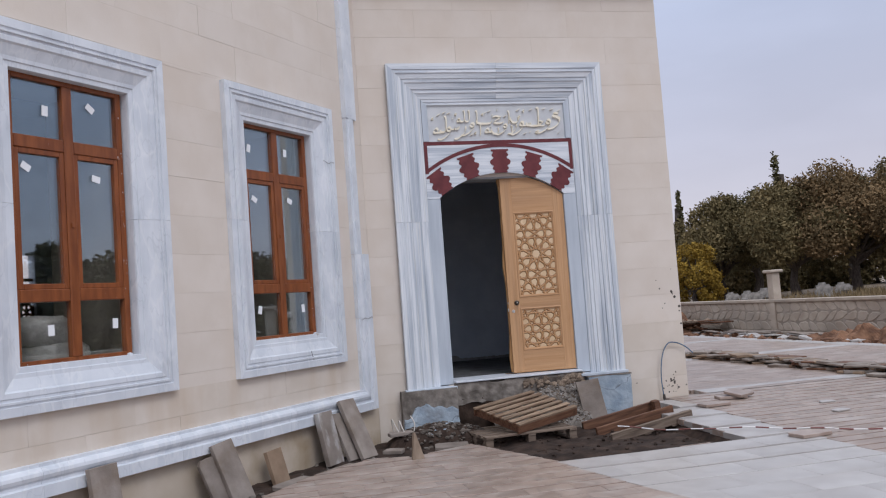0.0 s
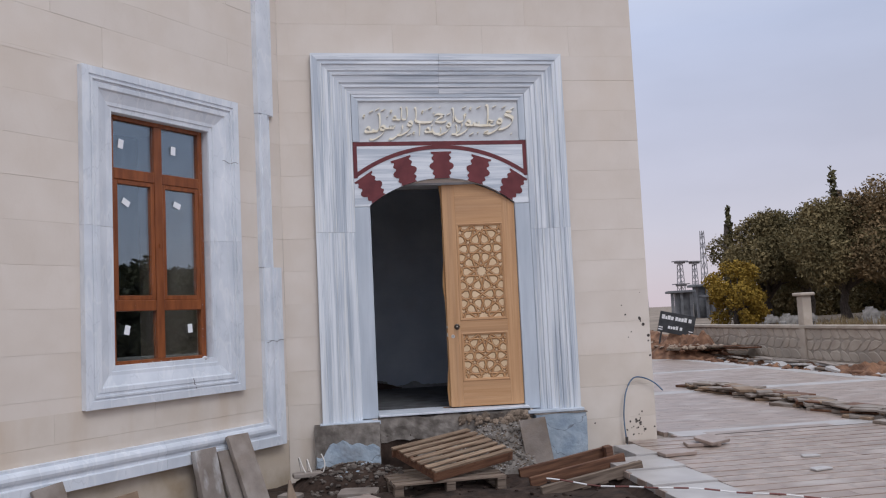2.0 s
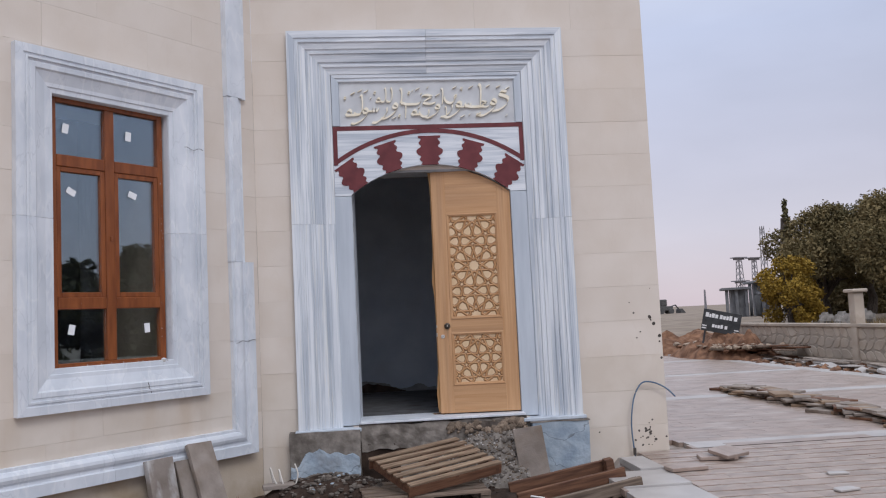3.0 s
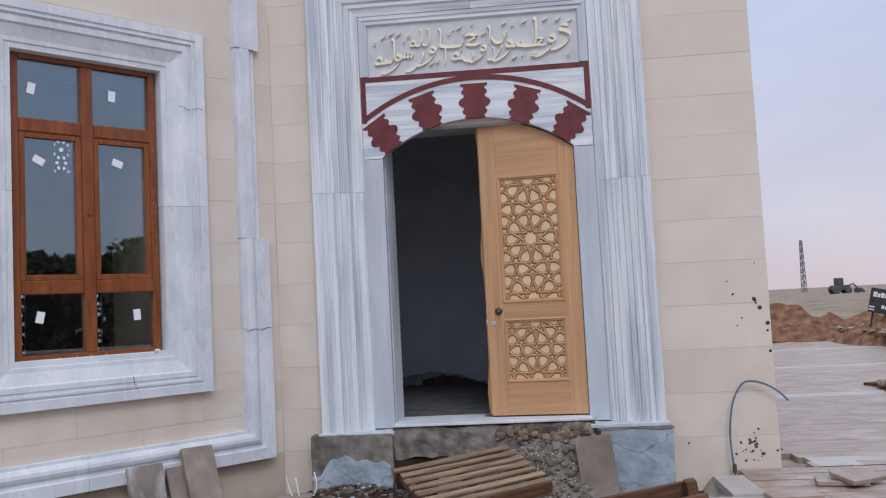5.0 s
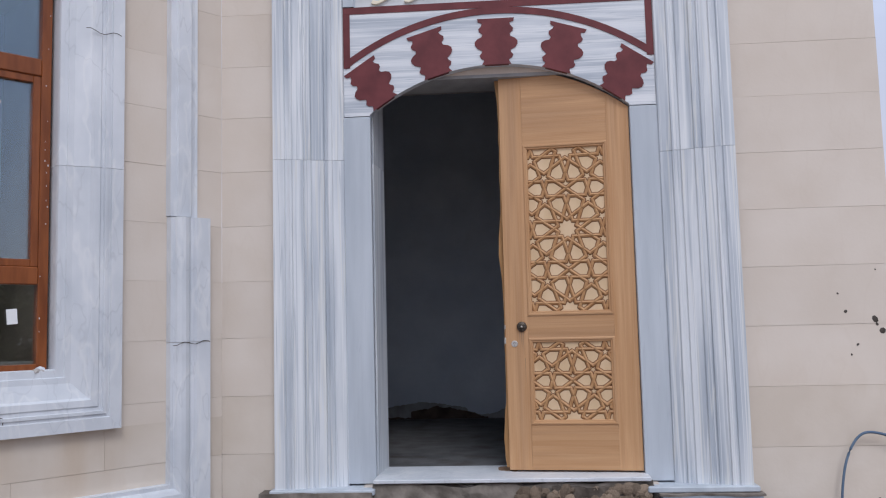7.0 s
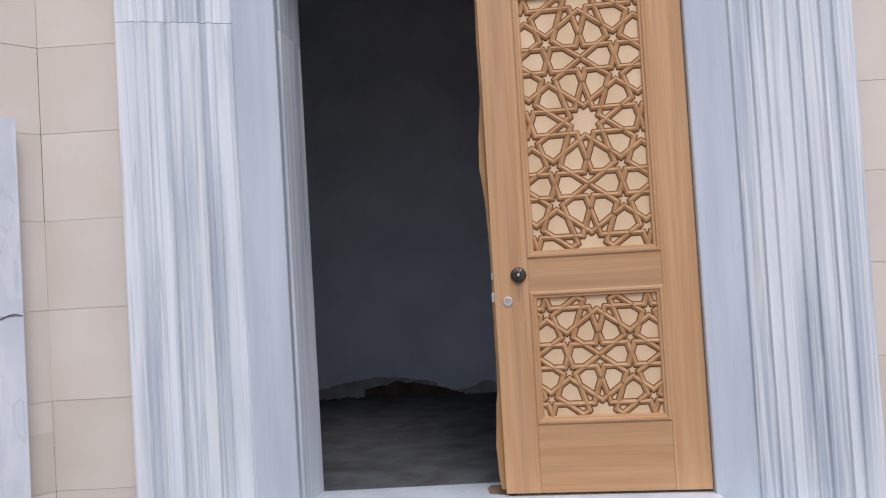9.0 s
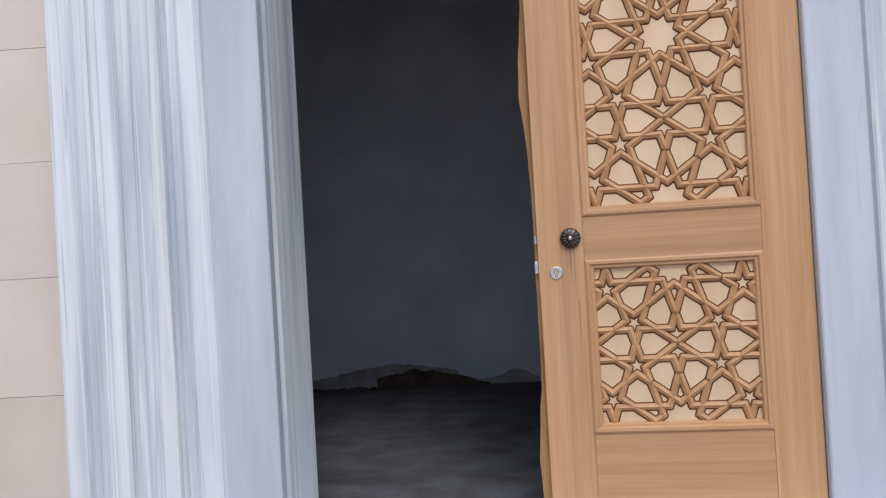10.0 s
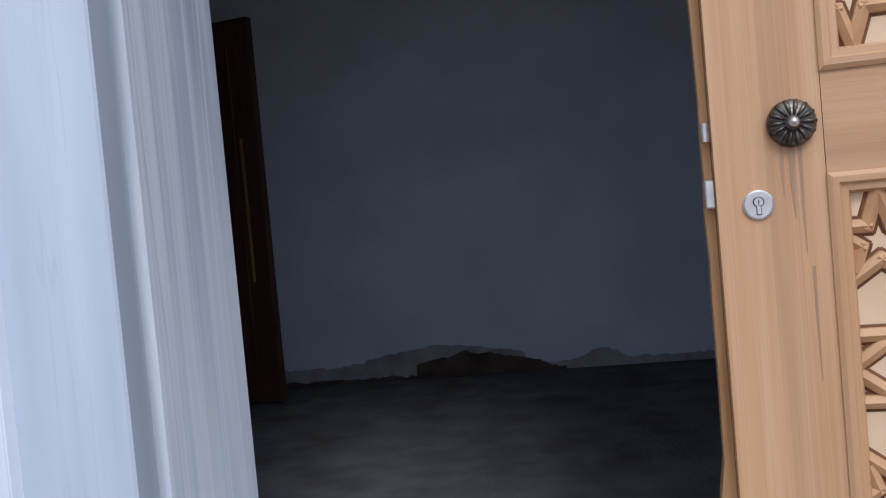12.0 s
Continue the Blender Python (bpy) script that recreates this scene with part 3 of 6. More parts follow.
def portal():
    t = thing("portal_surround", Matrix(), "stepped grey-white marble doorway surround with upright veins", "door surround")
    w0, w1, z1 = -1.44, 1.44, 4.48
    for side, cut in (("left", 2.48), ("right", 2.46)):
        part("jamb_block", sweep(PORTAL, side, 0.42, cut - 0.001, w0, w1, 0, z1, False, False), MARBLE_V, t)
        part("jamb_block", sweep(PORTAL, side, cut + 0.001, z1, w0, w1, 0, z1, False, True), MARBLE_V, t)
    part("lintel_block", sweep(PORTAL, "top", w0, 0.0, w0, w1, 0, z1, True, False), MARBLE_H, t)
    part("lintel_block", sweep(PORTAL, "top", 0.002, w1, w0, w1, 0, z1, False, True), MARBLE_H, t)
    for s in (-1, 1):
        x0, x1 = sorted((s * 0.83, s * 1.02))
        part("inner_jamb", Shape().box(x0, x1, 0.0, 0.06, 0.43, 2.765, c=0.004), MARBLE_PLAIN, t)
        a, b = sorted((s * 0.845, s * 0.90))
        part("reveal_groove", Shape().box(a, b, 0.06, 0.095, 0.43, 2.765), MARBLE_PLAIN, t)
        plan = [(s * 0.826, 0.0951), (s * 0.90, 0.0951), (s * 0.90, 0.379), (s * 0.80, 0.379)]
        for z0, z1 in ((0.43, 2.47), (2.4715, 3.007)):
            part("reveal_slab", Shape().add([(x, y, z) for z in (z0, z1) for x, y in plan], [(0, 1, 2, 3), (4, 5, 6, 7), *[(i, (i + 1) % 4, (i + 1) % 4 + 4, i + 4) for i in range(4)]]),
                 MARBLE_V, t)
        part("foot_slab", Shape().box(*sorted((s * 0.82, s * 1.47)), -0.15, 0.1, 0.385, 0.42, c=0.006), MARBLE_PLAIN, t)
    # tympanum plate over the arch
    arch = arch_line(ARCH_R, 0.83)
    plate = [(-0.998, 2.77), (-0.83, 2.77), *arch, (0.83, 2.77), (0.998, 2.77), (0.998, 3.50), (-0.998, 3.50)]
    part("tympanum", Shape().prism(plate, 0.0, 0.06), MARBLE_H, t, "white marble arch plate with level grey veins")
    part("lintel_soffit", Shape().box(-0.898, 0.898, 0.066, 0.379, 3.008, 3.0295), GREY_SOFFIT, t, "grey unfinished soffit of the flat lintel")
    # red frame and red arch band
    red = Shape()
    red.box(-0.998, 0.998, -0.004, 0.02, 3.452, 3.498)
    for s in (-1, 1):
        red.box(*sorted((s * 0.998, s * 0.955)), -0.004, 0.02, 3.09, 3.451)
    part("red_frame", red, RED_STONE, t, "dark red stone band")
    hi, lo = arch_line(1.694, 0.955), arch_line(1.65, 0.985)
    part("red_arch", Shape().prism([*lo, *[(x, z) for x, z in reversed(hi)]], -0.005, 0.02), RED_STONE, t, "dark red stone band")
    # five red arch stones with scalloped flanks
    flank = [(0.0, 0.098), (0.06, 0.09), (0.1, 0.088), (0.14, 0.102), (0.2, 0.108), (0.26, 0.098), (0.3, 0.096), (0.36, 0.118), (0.43, 0.128), (0.5, 0.128),
             (0.56, 0.116), (0.6, 0.098), (0.66, 0.094), (0.72, 0.108), (0.78, 0.110), (0.84, 0.098), (0.9, 0.094), (0.93, 0.112), (1.0, 0.115)]
    for deg in (-33.7, -16.8, 0, 16.8, 33.7):
        pts = []
        for s in (-1, 1):
            row = [(s * (0.106 + (w - 0.106) * 1.45), ARCH_R - 0.0025 + f * 0.305) for f, w in flank]
            pts += row if s < 0 else row[::-1]
        a = radians(deg)
        poly = [(x * math.cos(a) + z * math.sin(a), ARCH_Z + z * math.cos(a) - x * math.sin(a)) for x, z in pts]
        poly = [(max(-0.997, min(0.997, x)), z) for x, z in poly]
        part("red_voussoir", Shape().prism(poly, -0.006, 0.03), RED_STONE, t, "dark red arch stone with scalloped flanks")
    # inscription panel
    part("inscription_frame", sweep([(0, -0.06), (0, 0.012), (0.03, 0.012), (0.036, 0.0), (0.05, 0.0), (0.056, 0.01), (0.07, 0.01), (0.08, -0.015), (0.08, -0.06)],
                                    "top", -0.998, 0.998, -0.998, 0.998, 3.502, 4.04), MARBLE_H, t)
    for side in ("left", "right"):
        part("inscription_frame", sweep([(0, -0.06), (0, 0.012), (0.06, 0.01), (0.07, 0.01), (0.08, -0.015), (0.08, -0.06)],
                                        side, 3.502, 4.04, -0.998, 0.998, 3.502, 4.04, False, True), MARBLE_PLAIN, t)
    part("inscription_field", Shape().box(-0.93, 0.93, 0.014, 0.05, 3.503, 3.97), FIELD_STONE, t, "grey marble field of the inscription")


portal()

# ---- interior behind the doorway ----
FLOOR = 0.475


def slab(name, poly, z0, z1, mat, label, category):
    """A level slab with the outline poly."""
    k = len(poly)
    sh = Shape().add([(x, y, z) for z in (z0, z1) for x, y in poly],
                     [tuple(range(k)), tuple(range(k, 2 * k)), *[(i, (i + 1) % k, (i + 1) % k + k, i + k) for i in range(k)]])
    return tagged(part(name, sh, mat), label, category, kind="structure")


def vestibule():
    plan = [(-1.93, 0.381), (1.94, 0.381), (1.94, 3.45), (-2.7, 3.45)]
    slab("floor_vestibule", plan, FLOOR - 0.3, FLOOR, SCREED, "dusty grey screed floor", "floor")
    # ceiling, sides and front are kept dark so the back wall dims upwards
    slab("ceiling", plan, 4.0, 4.2, DIM_CEILING, "unseen ceiling, dark to cut bounced light", "ceiling")
    tagged(part("wall_back", Shape().box(-2.7, 1.94, 3.29, 3.45, FLOOR, 4.0), PLASTER), "dull blue-grey plastered wall", "wall", kind="structure")
    slab("wall_vestibule_left", [(-1.85, 0.42), (-1.95, 0.42), (-2.75, 3.45), (-2.6, 3.289)], FLOOR, 4.0, DIM_WALL, "unseen side wall, dark to cut bounced light", "wall")
    tagged(part("wall_vestibule_right", Shape().box(1.90, 1.949, 0.42, 3.289, FLOOR, 4.0), DIM_WALL), "unseen side wall, dark to cut bounced light", "wall", kind="structure")
    tagged(part("wall_vestibule_front", Shape().box(-1.85, -0.9, 0.3815, 0.42, FLOOR, 4.0).box(0.9, 1.90, 0.3815, 0.42, FLOOR, 4.0).box(-0.9, 0.9, 0.3815, 0.42, 3.008, 4.0), DIM_WALL),
           "inner face of the portal wall, dark to cut bounced light", "wall", kind="structure")


vestibule()


LINING = surface("beige_lining_plaster", (0.23, 0.21, 0.185), (0.30, 0.275, 0.245), scale=2, rough=0.9, bump=0.15)


def embrasure(u0, u1):
    """The deep plastered embrasure behind a window."""
    for name, box in (("embrasure_side", (-u1 - 0.25, -u1 - 0.066, 0.301, 1.15, 1.1, 3.56)), ("embrasure_side", (-u0 + 0.066, -u0 + 0.25, 0.301, 1.15, 1.1, 3.56)),
                      ("embrasure_sill", (-u1 - 0.25, -u0 + 0.25, 0.301, 1.15, FLOOR, 1.099)), ("embrasure_head", (-u1 - 0.25, -u0 + 0.25, 0.301, 1.15, 3.561, 3.9))):
        tagged(part(name, Shape().box(*box), LINING, m=SIDE), "beige plastered lining of a deep window embrasure", "wall", kind="structure")


for u0, u1 in ((1.044, 2.136), (3.664, 4.756), (6.284, 7.376)):
    embrasure(u0, u1)

HALL_LIGHTS = [(1.92, 2.26, (0.78, 3.05)), (2.93, 3.33, (4.95, 6.05)), (3.75, 3.95, (0.82, 3.23)), (5.15, 5.55, (1.0, 3.42))]


def hall():
    """The prayer hall behind the tall windows; its far wall has a lattice window over a tall lattice door light."""
    def local(name, poly, z0, z1, mat, label, cat):
        slab(name, poly, z0, z1, mat, label, cat).matrix_basis = SIDE

    plan = [(-9.0, 0.301), (-0.14, 0.301), (6.4, 13.6), (-9.0, 13.6)]
    local("floor_hall", plan, 0.2, FLOOR, SCREED, "bare screed floor of the hall", "floor")
    local("ceiling_hall", [(-9.0, 0.012), (-0.02, 0.012), (6.8, 14.0), (-9.0, 14.0)], 7.001, 7.2, PLASTER, "plastered ceiling of the hall", "ceiling")
    local("wall_hall_right", [(-0.12, 0.302), (-0.02, 0.302), (6.55, 13.6), (6.4, 13.6)], FLOOR, 7.0, PLASTER, "plastered end wall of the hall", "wall")
    local("wall_hall_left", [(-9.0, 0.302), (-8.9, 0.302), (-8.9, 13.6), (-9.0, 13.6)], FLOOR, 7.0, PLASTER, "plastered end wall of the hall", "wall")
    w = Shape()
    x = -9.0
    for x0, x1, gaps in HALL_LIGHTS:
        w.box(x, x0, 13.601, 13.85, FLOOR, 7.0)
        w.box(x0, x1, 13.601, 13.85, FLOOR, gaps[0]).box(x0, x1, 13.601, 13.85, gaps[1], 7.0)
        x = x1
    w.box(x, 6.8, 13.601, 13.85, FLOOR, 7.0)
    tagged(part("wall_hall_far", w, PLASTER, m=SIDE), "plastered far wall of the hall with tall lights", "wall", kind="structure")


hall()

# ---- carved door leaf ----
def girih(width, height, pitch, star_at):
    """Segments of a ten-fold star lattice, clipped to a panel of that size about its middle. Ten-pointed stars stand in columns
    at the heights star_at + k * pitch."""
    s = pitch / 4.98
    rd, rp = 1.539 * s, 0.688 * s
    out = []

    def rays(c, mids, lengths):
        for (mx, mz), turns in zip(mids, lengths):
            base = math.atan2(-mz, -mx)
            for off, ln in turns:
                a = base + radians(off)
                out.append(((c[0] + mx, c[1] + mz), (c[0] + mx + ln * math.cos(a), c[1] + mz + ln * math.sin(a))))

    seen = set()
    for col in (-1, 0, 1):
        for k in range(-3, 4):
            cx, cz = col * 3.4275 * s, star_at + k * pitch + (pitch / 2 if col else 0)
            for i in range(10):
                a = radians(90 + 36 * i)
                rays((cx, cz), [(rd * math.cos(a), rd * math.sin(a))], [[(18, 0.7265 * rd), (-18, 0.7265 * rd)]])
                px, pz = cx + (rd + rp) * math.cos(a), cz + (rd + rp) * math.sin(a)
                key = (round(px, 3), round(pz, 3))
                if i % 5 and key not in seen:
                    seen.add(key)
                    for j in range(5):
                        b = a + math.pi + radians(72 * j)
                        rays((px, pz), [(rp * math.cos(b), rp * math.sin(b))], [[(18, 0.7265 * rp), (-18, 0.7265 * rp)]])
            hx, hz = cx, cz + pitch / 2
            for sg in (-1, 1):
                for e in (-1, 1):
                    out.append(((hx, hz + sg * 0.951 * s), (hx + e * 0.1545 * s, hz + sg * 0.4755 * s)))
                    out.append(((hx + e * 0.6545 * s, hz + sg * 0.4755 * s), (hx + e * 0.1545 * s, hz + sg * 0.4755 * s)))
                    out.append(((hx + e * 0.6545 * s, hz + sg * 0.4755 * s), (hx, hz)))
    kept = []
    for (ax, az), (bx, bz) in out:
        t0, t1, ok = 0.0, 1.0, True
        for p, d, lim in ((ax, bx - ax, width / 2), (az, bz - az, height / 2)):
            if abs(d) < 1e-9:
                ok &= abs(p) <= lim
                continue
            u, v = sorted(((-lim - p) / d, (lim - p) / d))
            t0, t1 = max(t0, u), min(t1, v)
        if ok and t1 - t0 > 0.02:
            kept.append(((ax + (bx - ax) * t0, az + (bz - az) * t0), (ax + (bx - ax) * t1, az + (bz - az) * t1)))
    return kept


def bars(segments, w_foot, w_top, y_foot, y_top, ridge=0.0022):
    """Straps along the segments: wide at the foot, narrow at the top."""
    s = Shape()
    for (ax, az), (bx, bz) in segments:
        ln = math.hypot(bx - ax, bz - az)
        dx, dz = (bx - ax) / ln, (bz - az) / ln
        e = w_top * 0.32
        ax, az, bx, bz = ax - dx * e, az - dz * e, bx + dx * e, bz + dz * e
        pts = []
        for px, pz in ((ax, az), (bx, bz)):
            for w, y in ((-w_foot, y_foot), (-w_top, y_top), (0.0, y_top - ridge), (w_top, y_top), (w_foot, y_foot)):
                pts.append((px - dz * w / 2, y, pz + dx * w / 2))
        s.add(pts, [(0, 1, 6, 5), (1, 2, 7, 6), (2, 3, 8, 7), (3, 4, 9, 8), (0, 1, 2, 3, 4), (5, 6, 7, 8, 9)])
    return s


LEAF = at(0.826, 0.03, 0.487) @ rot(-6.2)


def hall_lights():
    """Pierced star lattices in the openings of the hall's far wall, the low ones with a clear pane's height above."""
    for k, (x0, x1, (z0, z1)) in enumerate(HALL_LIGHTS):
        t = tagged(new("window_%d" % (k + 4)), "tall light with a pierced wooden star lattice", "window", kind="structure")
        t.matrix_basis = SIDE @ at((x0 + x1) / 2, 13.7, z0)
        w, h = x1 - x0, z1 - z0
        top = h if z0 > 4 else h * 0.55
        part("lattice", bars(girih(w, top, 0.62, 0.0), 0.05, 0.04, 0.03, 0.0), WINDOW_WOOD, t, m=at(0, 0, top / 2))
        if z0 < 4:
            for z in (top * 0.5, top + 0.03, h * 0.74):
                part("rail", Shape().box(-w / 2, w / 2, -0.01, 0.04, z - 0.04, z + 0.04, c=0.004), WINDOW_WOOD, t)
            if w > 0.45:
                part("stile", Shape().box(0.06, 0.11, -0.012, 0.042, 0, h, c=0.004), WINDOW_WOOD, t)


hall_lights()


def door_leaf():
    t = thing("door_leaf", LEAF, "pale varnished wooden door leaf with carved star lattice panels, slightly open", "door")
    W, TH = 0.826, 0.05

    def top(x):
        xw = x + 0.826
        return 1.757 + math.sqrt(1.305 ** 2 - xw * xw) - 0.487

    sl, sr = -0.682, -0.142
    body = [(-W, 0.0), (0.0, 0.0), *[(-W * i / 12, top(-W * i / 12)) for i in range(13)]]
    part("core_board", Shape().prism(body, 0.016, TH - 0.001), WOOD_V, t)
    part("stile", Shape().prism([(-W, 0), (sl, 0), *[(sl + (-W - sl) * i / 6, top(sl + (-W - sl) * i / 6)) for i in range(7)]], 0.0, 0.0155), WOOD_V, t)
    part("stile", Shape().prism([(sr, 0), (0, 0), *[(sr * i / 4, top(sr * i / 4)) for i in range(5)]], 0.0, 0.0155), WOOD_V, t)
    part("rail", Shape().prism([(sl + 0.001, 2.07), (sr - 0.001, 2.07), *[(sr - 0.001 + (sl - sr + 0.002) * i / 6, top(sr + (sl - sr) * i / 6)) for i in range(7)]], 0.0, 0.0155), WOOD_H, t)
    part("rail", Shape().box(sl + 0.001, sr - 0.001, 0.0, 0.0155, 0.825, 0.963), WOOD_H, t)
    part("rail", Shape().box(sl + 0.001, sr - 0.001, 0.0012, 0.0155, 0.0, 0.28), WOOD_H, t)
    xm = (sl + sr) / 2
    for name, z0, z1, pitch_n in (("upper_panel", 0.963, 2.07, 2), ("lower_panel", 0.28, 0.825, 1)):
        w, h = sr - sl, z1 - z0
        pan = part(name, Shape().box(sl + 0.02, sr - 0.02, 0.0148, 0.017, z0 + 0.02, z1 - 0.02), WOOD_PALE, t, "pale wooden panel under a star lattice")
        mould = [(0, -0.01), (0, 0.004), (0.006, 0.008), (0.014, 0.008), (0.018, 0.002), (0.026, 0.001), (0.03, -0.008), (0.03, -0.014)]
        for side, lo, hi in (("top", sl, sr), ("bottom", sl, sr), ("left", z0, z1), ("right", z0, z1)):
            part("panel_moulding", sweep(mould, side, lo, hi, sl, sr, z0, z1), WOOD_H if side in ("top", "bottom") else WOOD_V, pan)
        iw, ih = w - 0.06, h - 0.06
        pitch = ih / pitch_n
        seg = girih(iw, ih, pitch, 0.0 if pitch_n == 2 else pitch / 2)
        m = at(xm, 0, (z0 + z1) / 2)
        # wider dark bars under the straps show as a thin line on each side
        part("lattice_groove", bars(seg, 0.0288, 0.0265, 0.0147, 0.0138), WOOD_OUTLINE, pan, m=m)
        part("lattice", bars(seg, 0.0205, 0.0180, 0.0140, 0.0090, 0.0062), WOOD_STRAP, pan, "brown carved lattice straps", m=m)
    # rough rebate strip along the free edge
    rng = random.Random(8)
    left = []
    for i in range(44):
        z = 0.01 + i * (top(-W) - 0.05) / 43
        bulge = 0.020 * max(0.0, math.sin(z * 5.2 + 0.6)) ** 2 + 0.004 * rng.random()
        left.append((-W - 0.012 - bulge, z))
    part("rebate_strip", Shape().prism([(-W - 0.001, 0.01), *left, (-W - 0.001, top(-W) - 0.04)], 0.034, 0.072), WOOD_EDGE, t, "rough orange timber strip with a wavy edge")
    # fluted rosette knob with a small boss
    knob = Shape().lathe([(0.0, 0.0), (0.026, 0.0), (0.028, 0.004), (0.025, 0.010), (0.017, 0.013), (0.009, 0.014), (0.008, 0.018), (0.0001, 0.021)], 28)
    for k in range(14):
        a = 2 * math.pi * k / 14
        knob.tube([(0.009 * math.cos(a), 0.009 * math.sin(a), 0.0145), (0.018 * math.cos(a), 0.018 * math.sin(a), 0.0145), (0.026 * math.cos(a), 0.026 * math.sin(a), 0.009)], [0.0012, 0.0026, 0.003], 6)
    kb = part("knob", knob, DARK_METAL, t, "dark bronze fluted rosette knob", True, at(-0.722, -0.0005, 0.897) @ rot(90, "X") @ Matrix.Scale(1.16, 4))
    part("boss", Shape().lathe([(0.0, 0.0), (0.006, 0.0), (0.006, 0.003), (0.003, 0.006), (0.0001, 0.007)], 14), STEEL, kb, "bright steel boss", True, at(0, 0, 0.0205))
    key = part("lock_plate", Shape().lathe([(0.0, 0.0), (0.0205, 0.0), (0.0205, 0.003), (0.018, 0.005), (0.0001, 0.005)], 28), STEEL, t, "round steel lock plate", False, at(-0.772, -0.0005, 0.790) @ rot(90, "X"))
    kh = Shape().lathe([(0.0, 0.0), (0.0062, 0.0), (0.0062, 0.001), (0.0001, 0.001)], 16).box(-0.0028, 0.0028, -0.016, -0.003, 0, 0.001)
    part("keyhole", kh, DARK_METAL, key, "", False, at(0, 0.004, 0.0052) @ Matrix.Diagonal((1.25, 1.15, 1, 1)))
    cyl = Shape().lathe([(0.0, 0.0), (0.0056, 0.0), (0.0056, 0.001), (0.0001, 0.001)], 16).box(-0.0022, 0.0022, -0.0155, -0.004, 0, 0.001)
    part("cylinder", cyl, STEEL, key, "steel lock cylinder", False, at(0, 0.004, 0.0063) @ Matrix.Diagonal((1.05, 1.08, 1, 1)))
    part("key_slot", Shape().box(-0.0007, 0.0007, -0.003, 0.003, 0, 0.0004), DARK_METAL, key, "", False, at(0, 0.004, 0.0075))
    part("strike_tongue", Shape().box(-W - 0.014, -W - 0.0005, 0.012, 0.03, 0.79, 0.83, c=0.002), STEEL, t, "steel latch bolt")
    part("roller_catch", Shape().lathe([(0.0, 0.0), (0.007, 0.0), (0.007, 0.026), (0.0001, 0.026)], 12, at(-W - 0.006, 0.022, 0.885)), STEEL, t)


door_leaf()


def door_stains():
    """Grey runs of dirty water below the knob and the lock plate."""
    grey = surface("grey_water_stain", (0.30, 0.185, 0.105), (0.38, 0.245, 0.145), scale=9, stretch=(8, 8, 0.8), rough=0.6, bump=0.02)
    leaf = bpy.data.objects["door_leaf"]
    for x, z1, ln, w in ((-0.724, 0.868, 0.10, 0.009), (-0.713, 0.868, 0.15, 0.005), (-0.737, 0.868, 0.07, 0.005), (-0.706, 0.70, 0.16, 0.004)):
        pts = [(x - w / 2, z1), (x + w / 2, z1), (x + w * 0.3, z1 - ln * 0.5), (x + 0.0006, z1 - ln), (x - 0.0006, z1 - ln), (x - w * 0.4, z1 - ln * 0.55)]
        part("water_stain", Shape().prism(pts, -0.0006, 0.0006), grey, leaf, "thin grey run of dirty water")


door_stains()

# ---- raised inscription, strokes of a broad pen ----
def pen(s, pts, w, y0, y1, nib=62):
    """A ribbon of constant nib angle along points (x, z), w its widths."""
    nx, nz = math.cos(radians(nib)), math.sin(radians(nib))
    k = len(pts)
    ring = []
    for y in (y0, y1):
        for (x, z), ww in zip(pts, w):
            ring += [(x - nx * ww / 2, y, z - nz * ww / 2), (x + nx * ww / 2, y, z + nz * ww / 2)]
    faces = []
    for i in range(k - 1):
        a = 2 * i
        b = a + 2 * k
        faces += [(a, a + 1, a + 3, a + 2), (b, b + 2, b + 3, b + 1), (a, a + 2, b + 2, b), (a + 1, b + 1, b + 3, a + 3)]
    faces += [(0, 2 * k, 2 * k + 1, 1), (2 * k - 2, 2 * k - 1, 4 * k - 1, 4 * k - 2)]
    s.add(ring, faces)


def arc(points, n=7):
    """A rounded pen line through a few points (x, z)."""
    out = []
    for i in range(len(points) - 1):
        p0, p1, p2, p3 = points[max(i - 1, 0)], points[i], points[i + 1], points[min(i + 2, len(points) - 1)]
        for k in range(n):
            t = k / n
            out.append(tuple(0.5 * (2 * b + (c - a) * t + (2 * a - 5 * b + 4 * c - d) * t * t + (3 * b - a - 3 * c + d) * t ** 3)
                             for a, b, c, d in zip(p0, p1, p2, p3)))
    return out + [points[-1]]


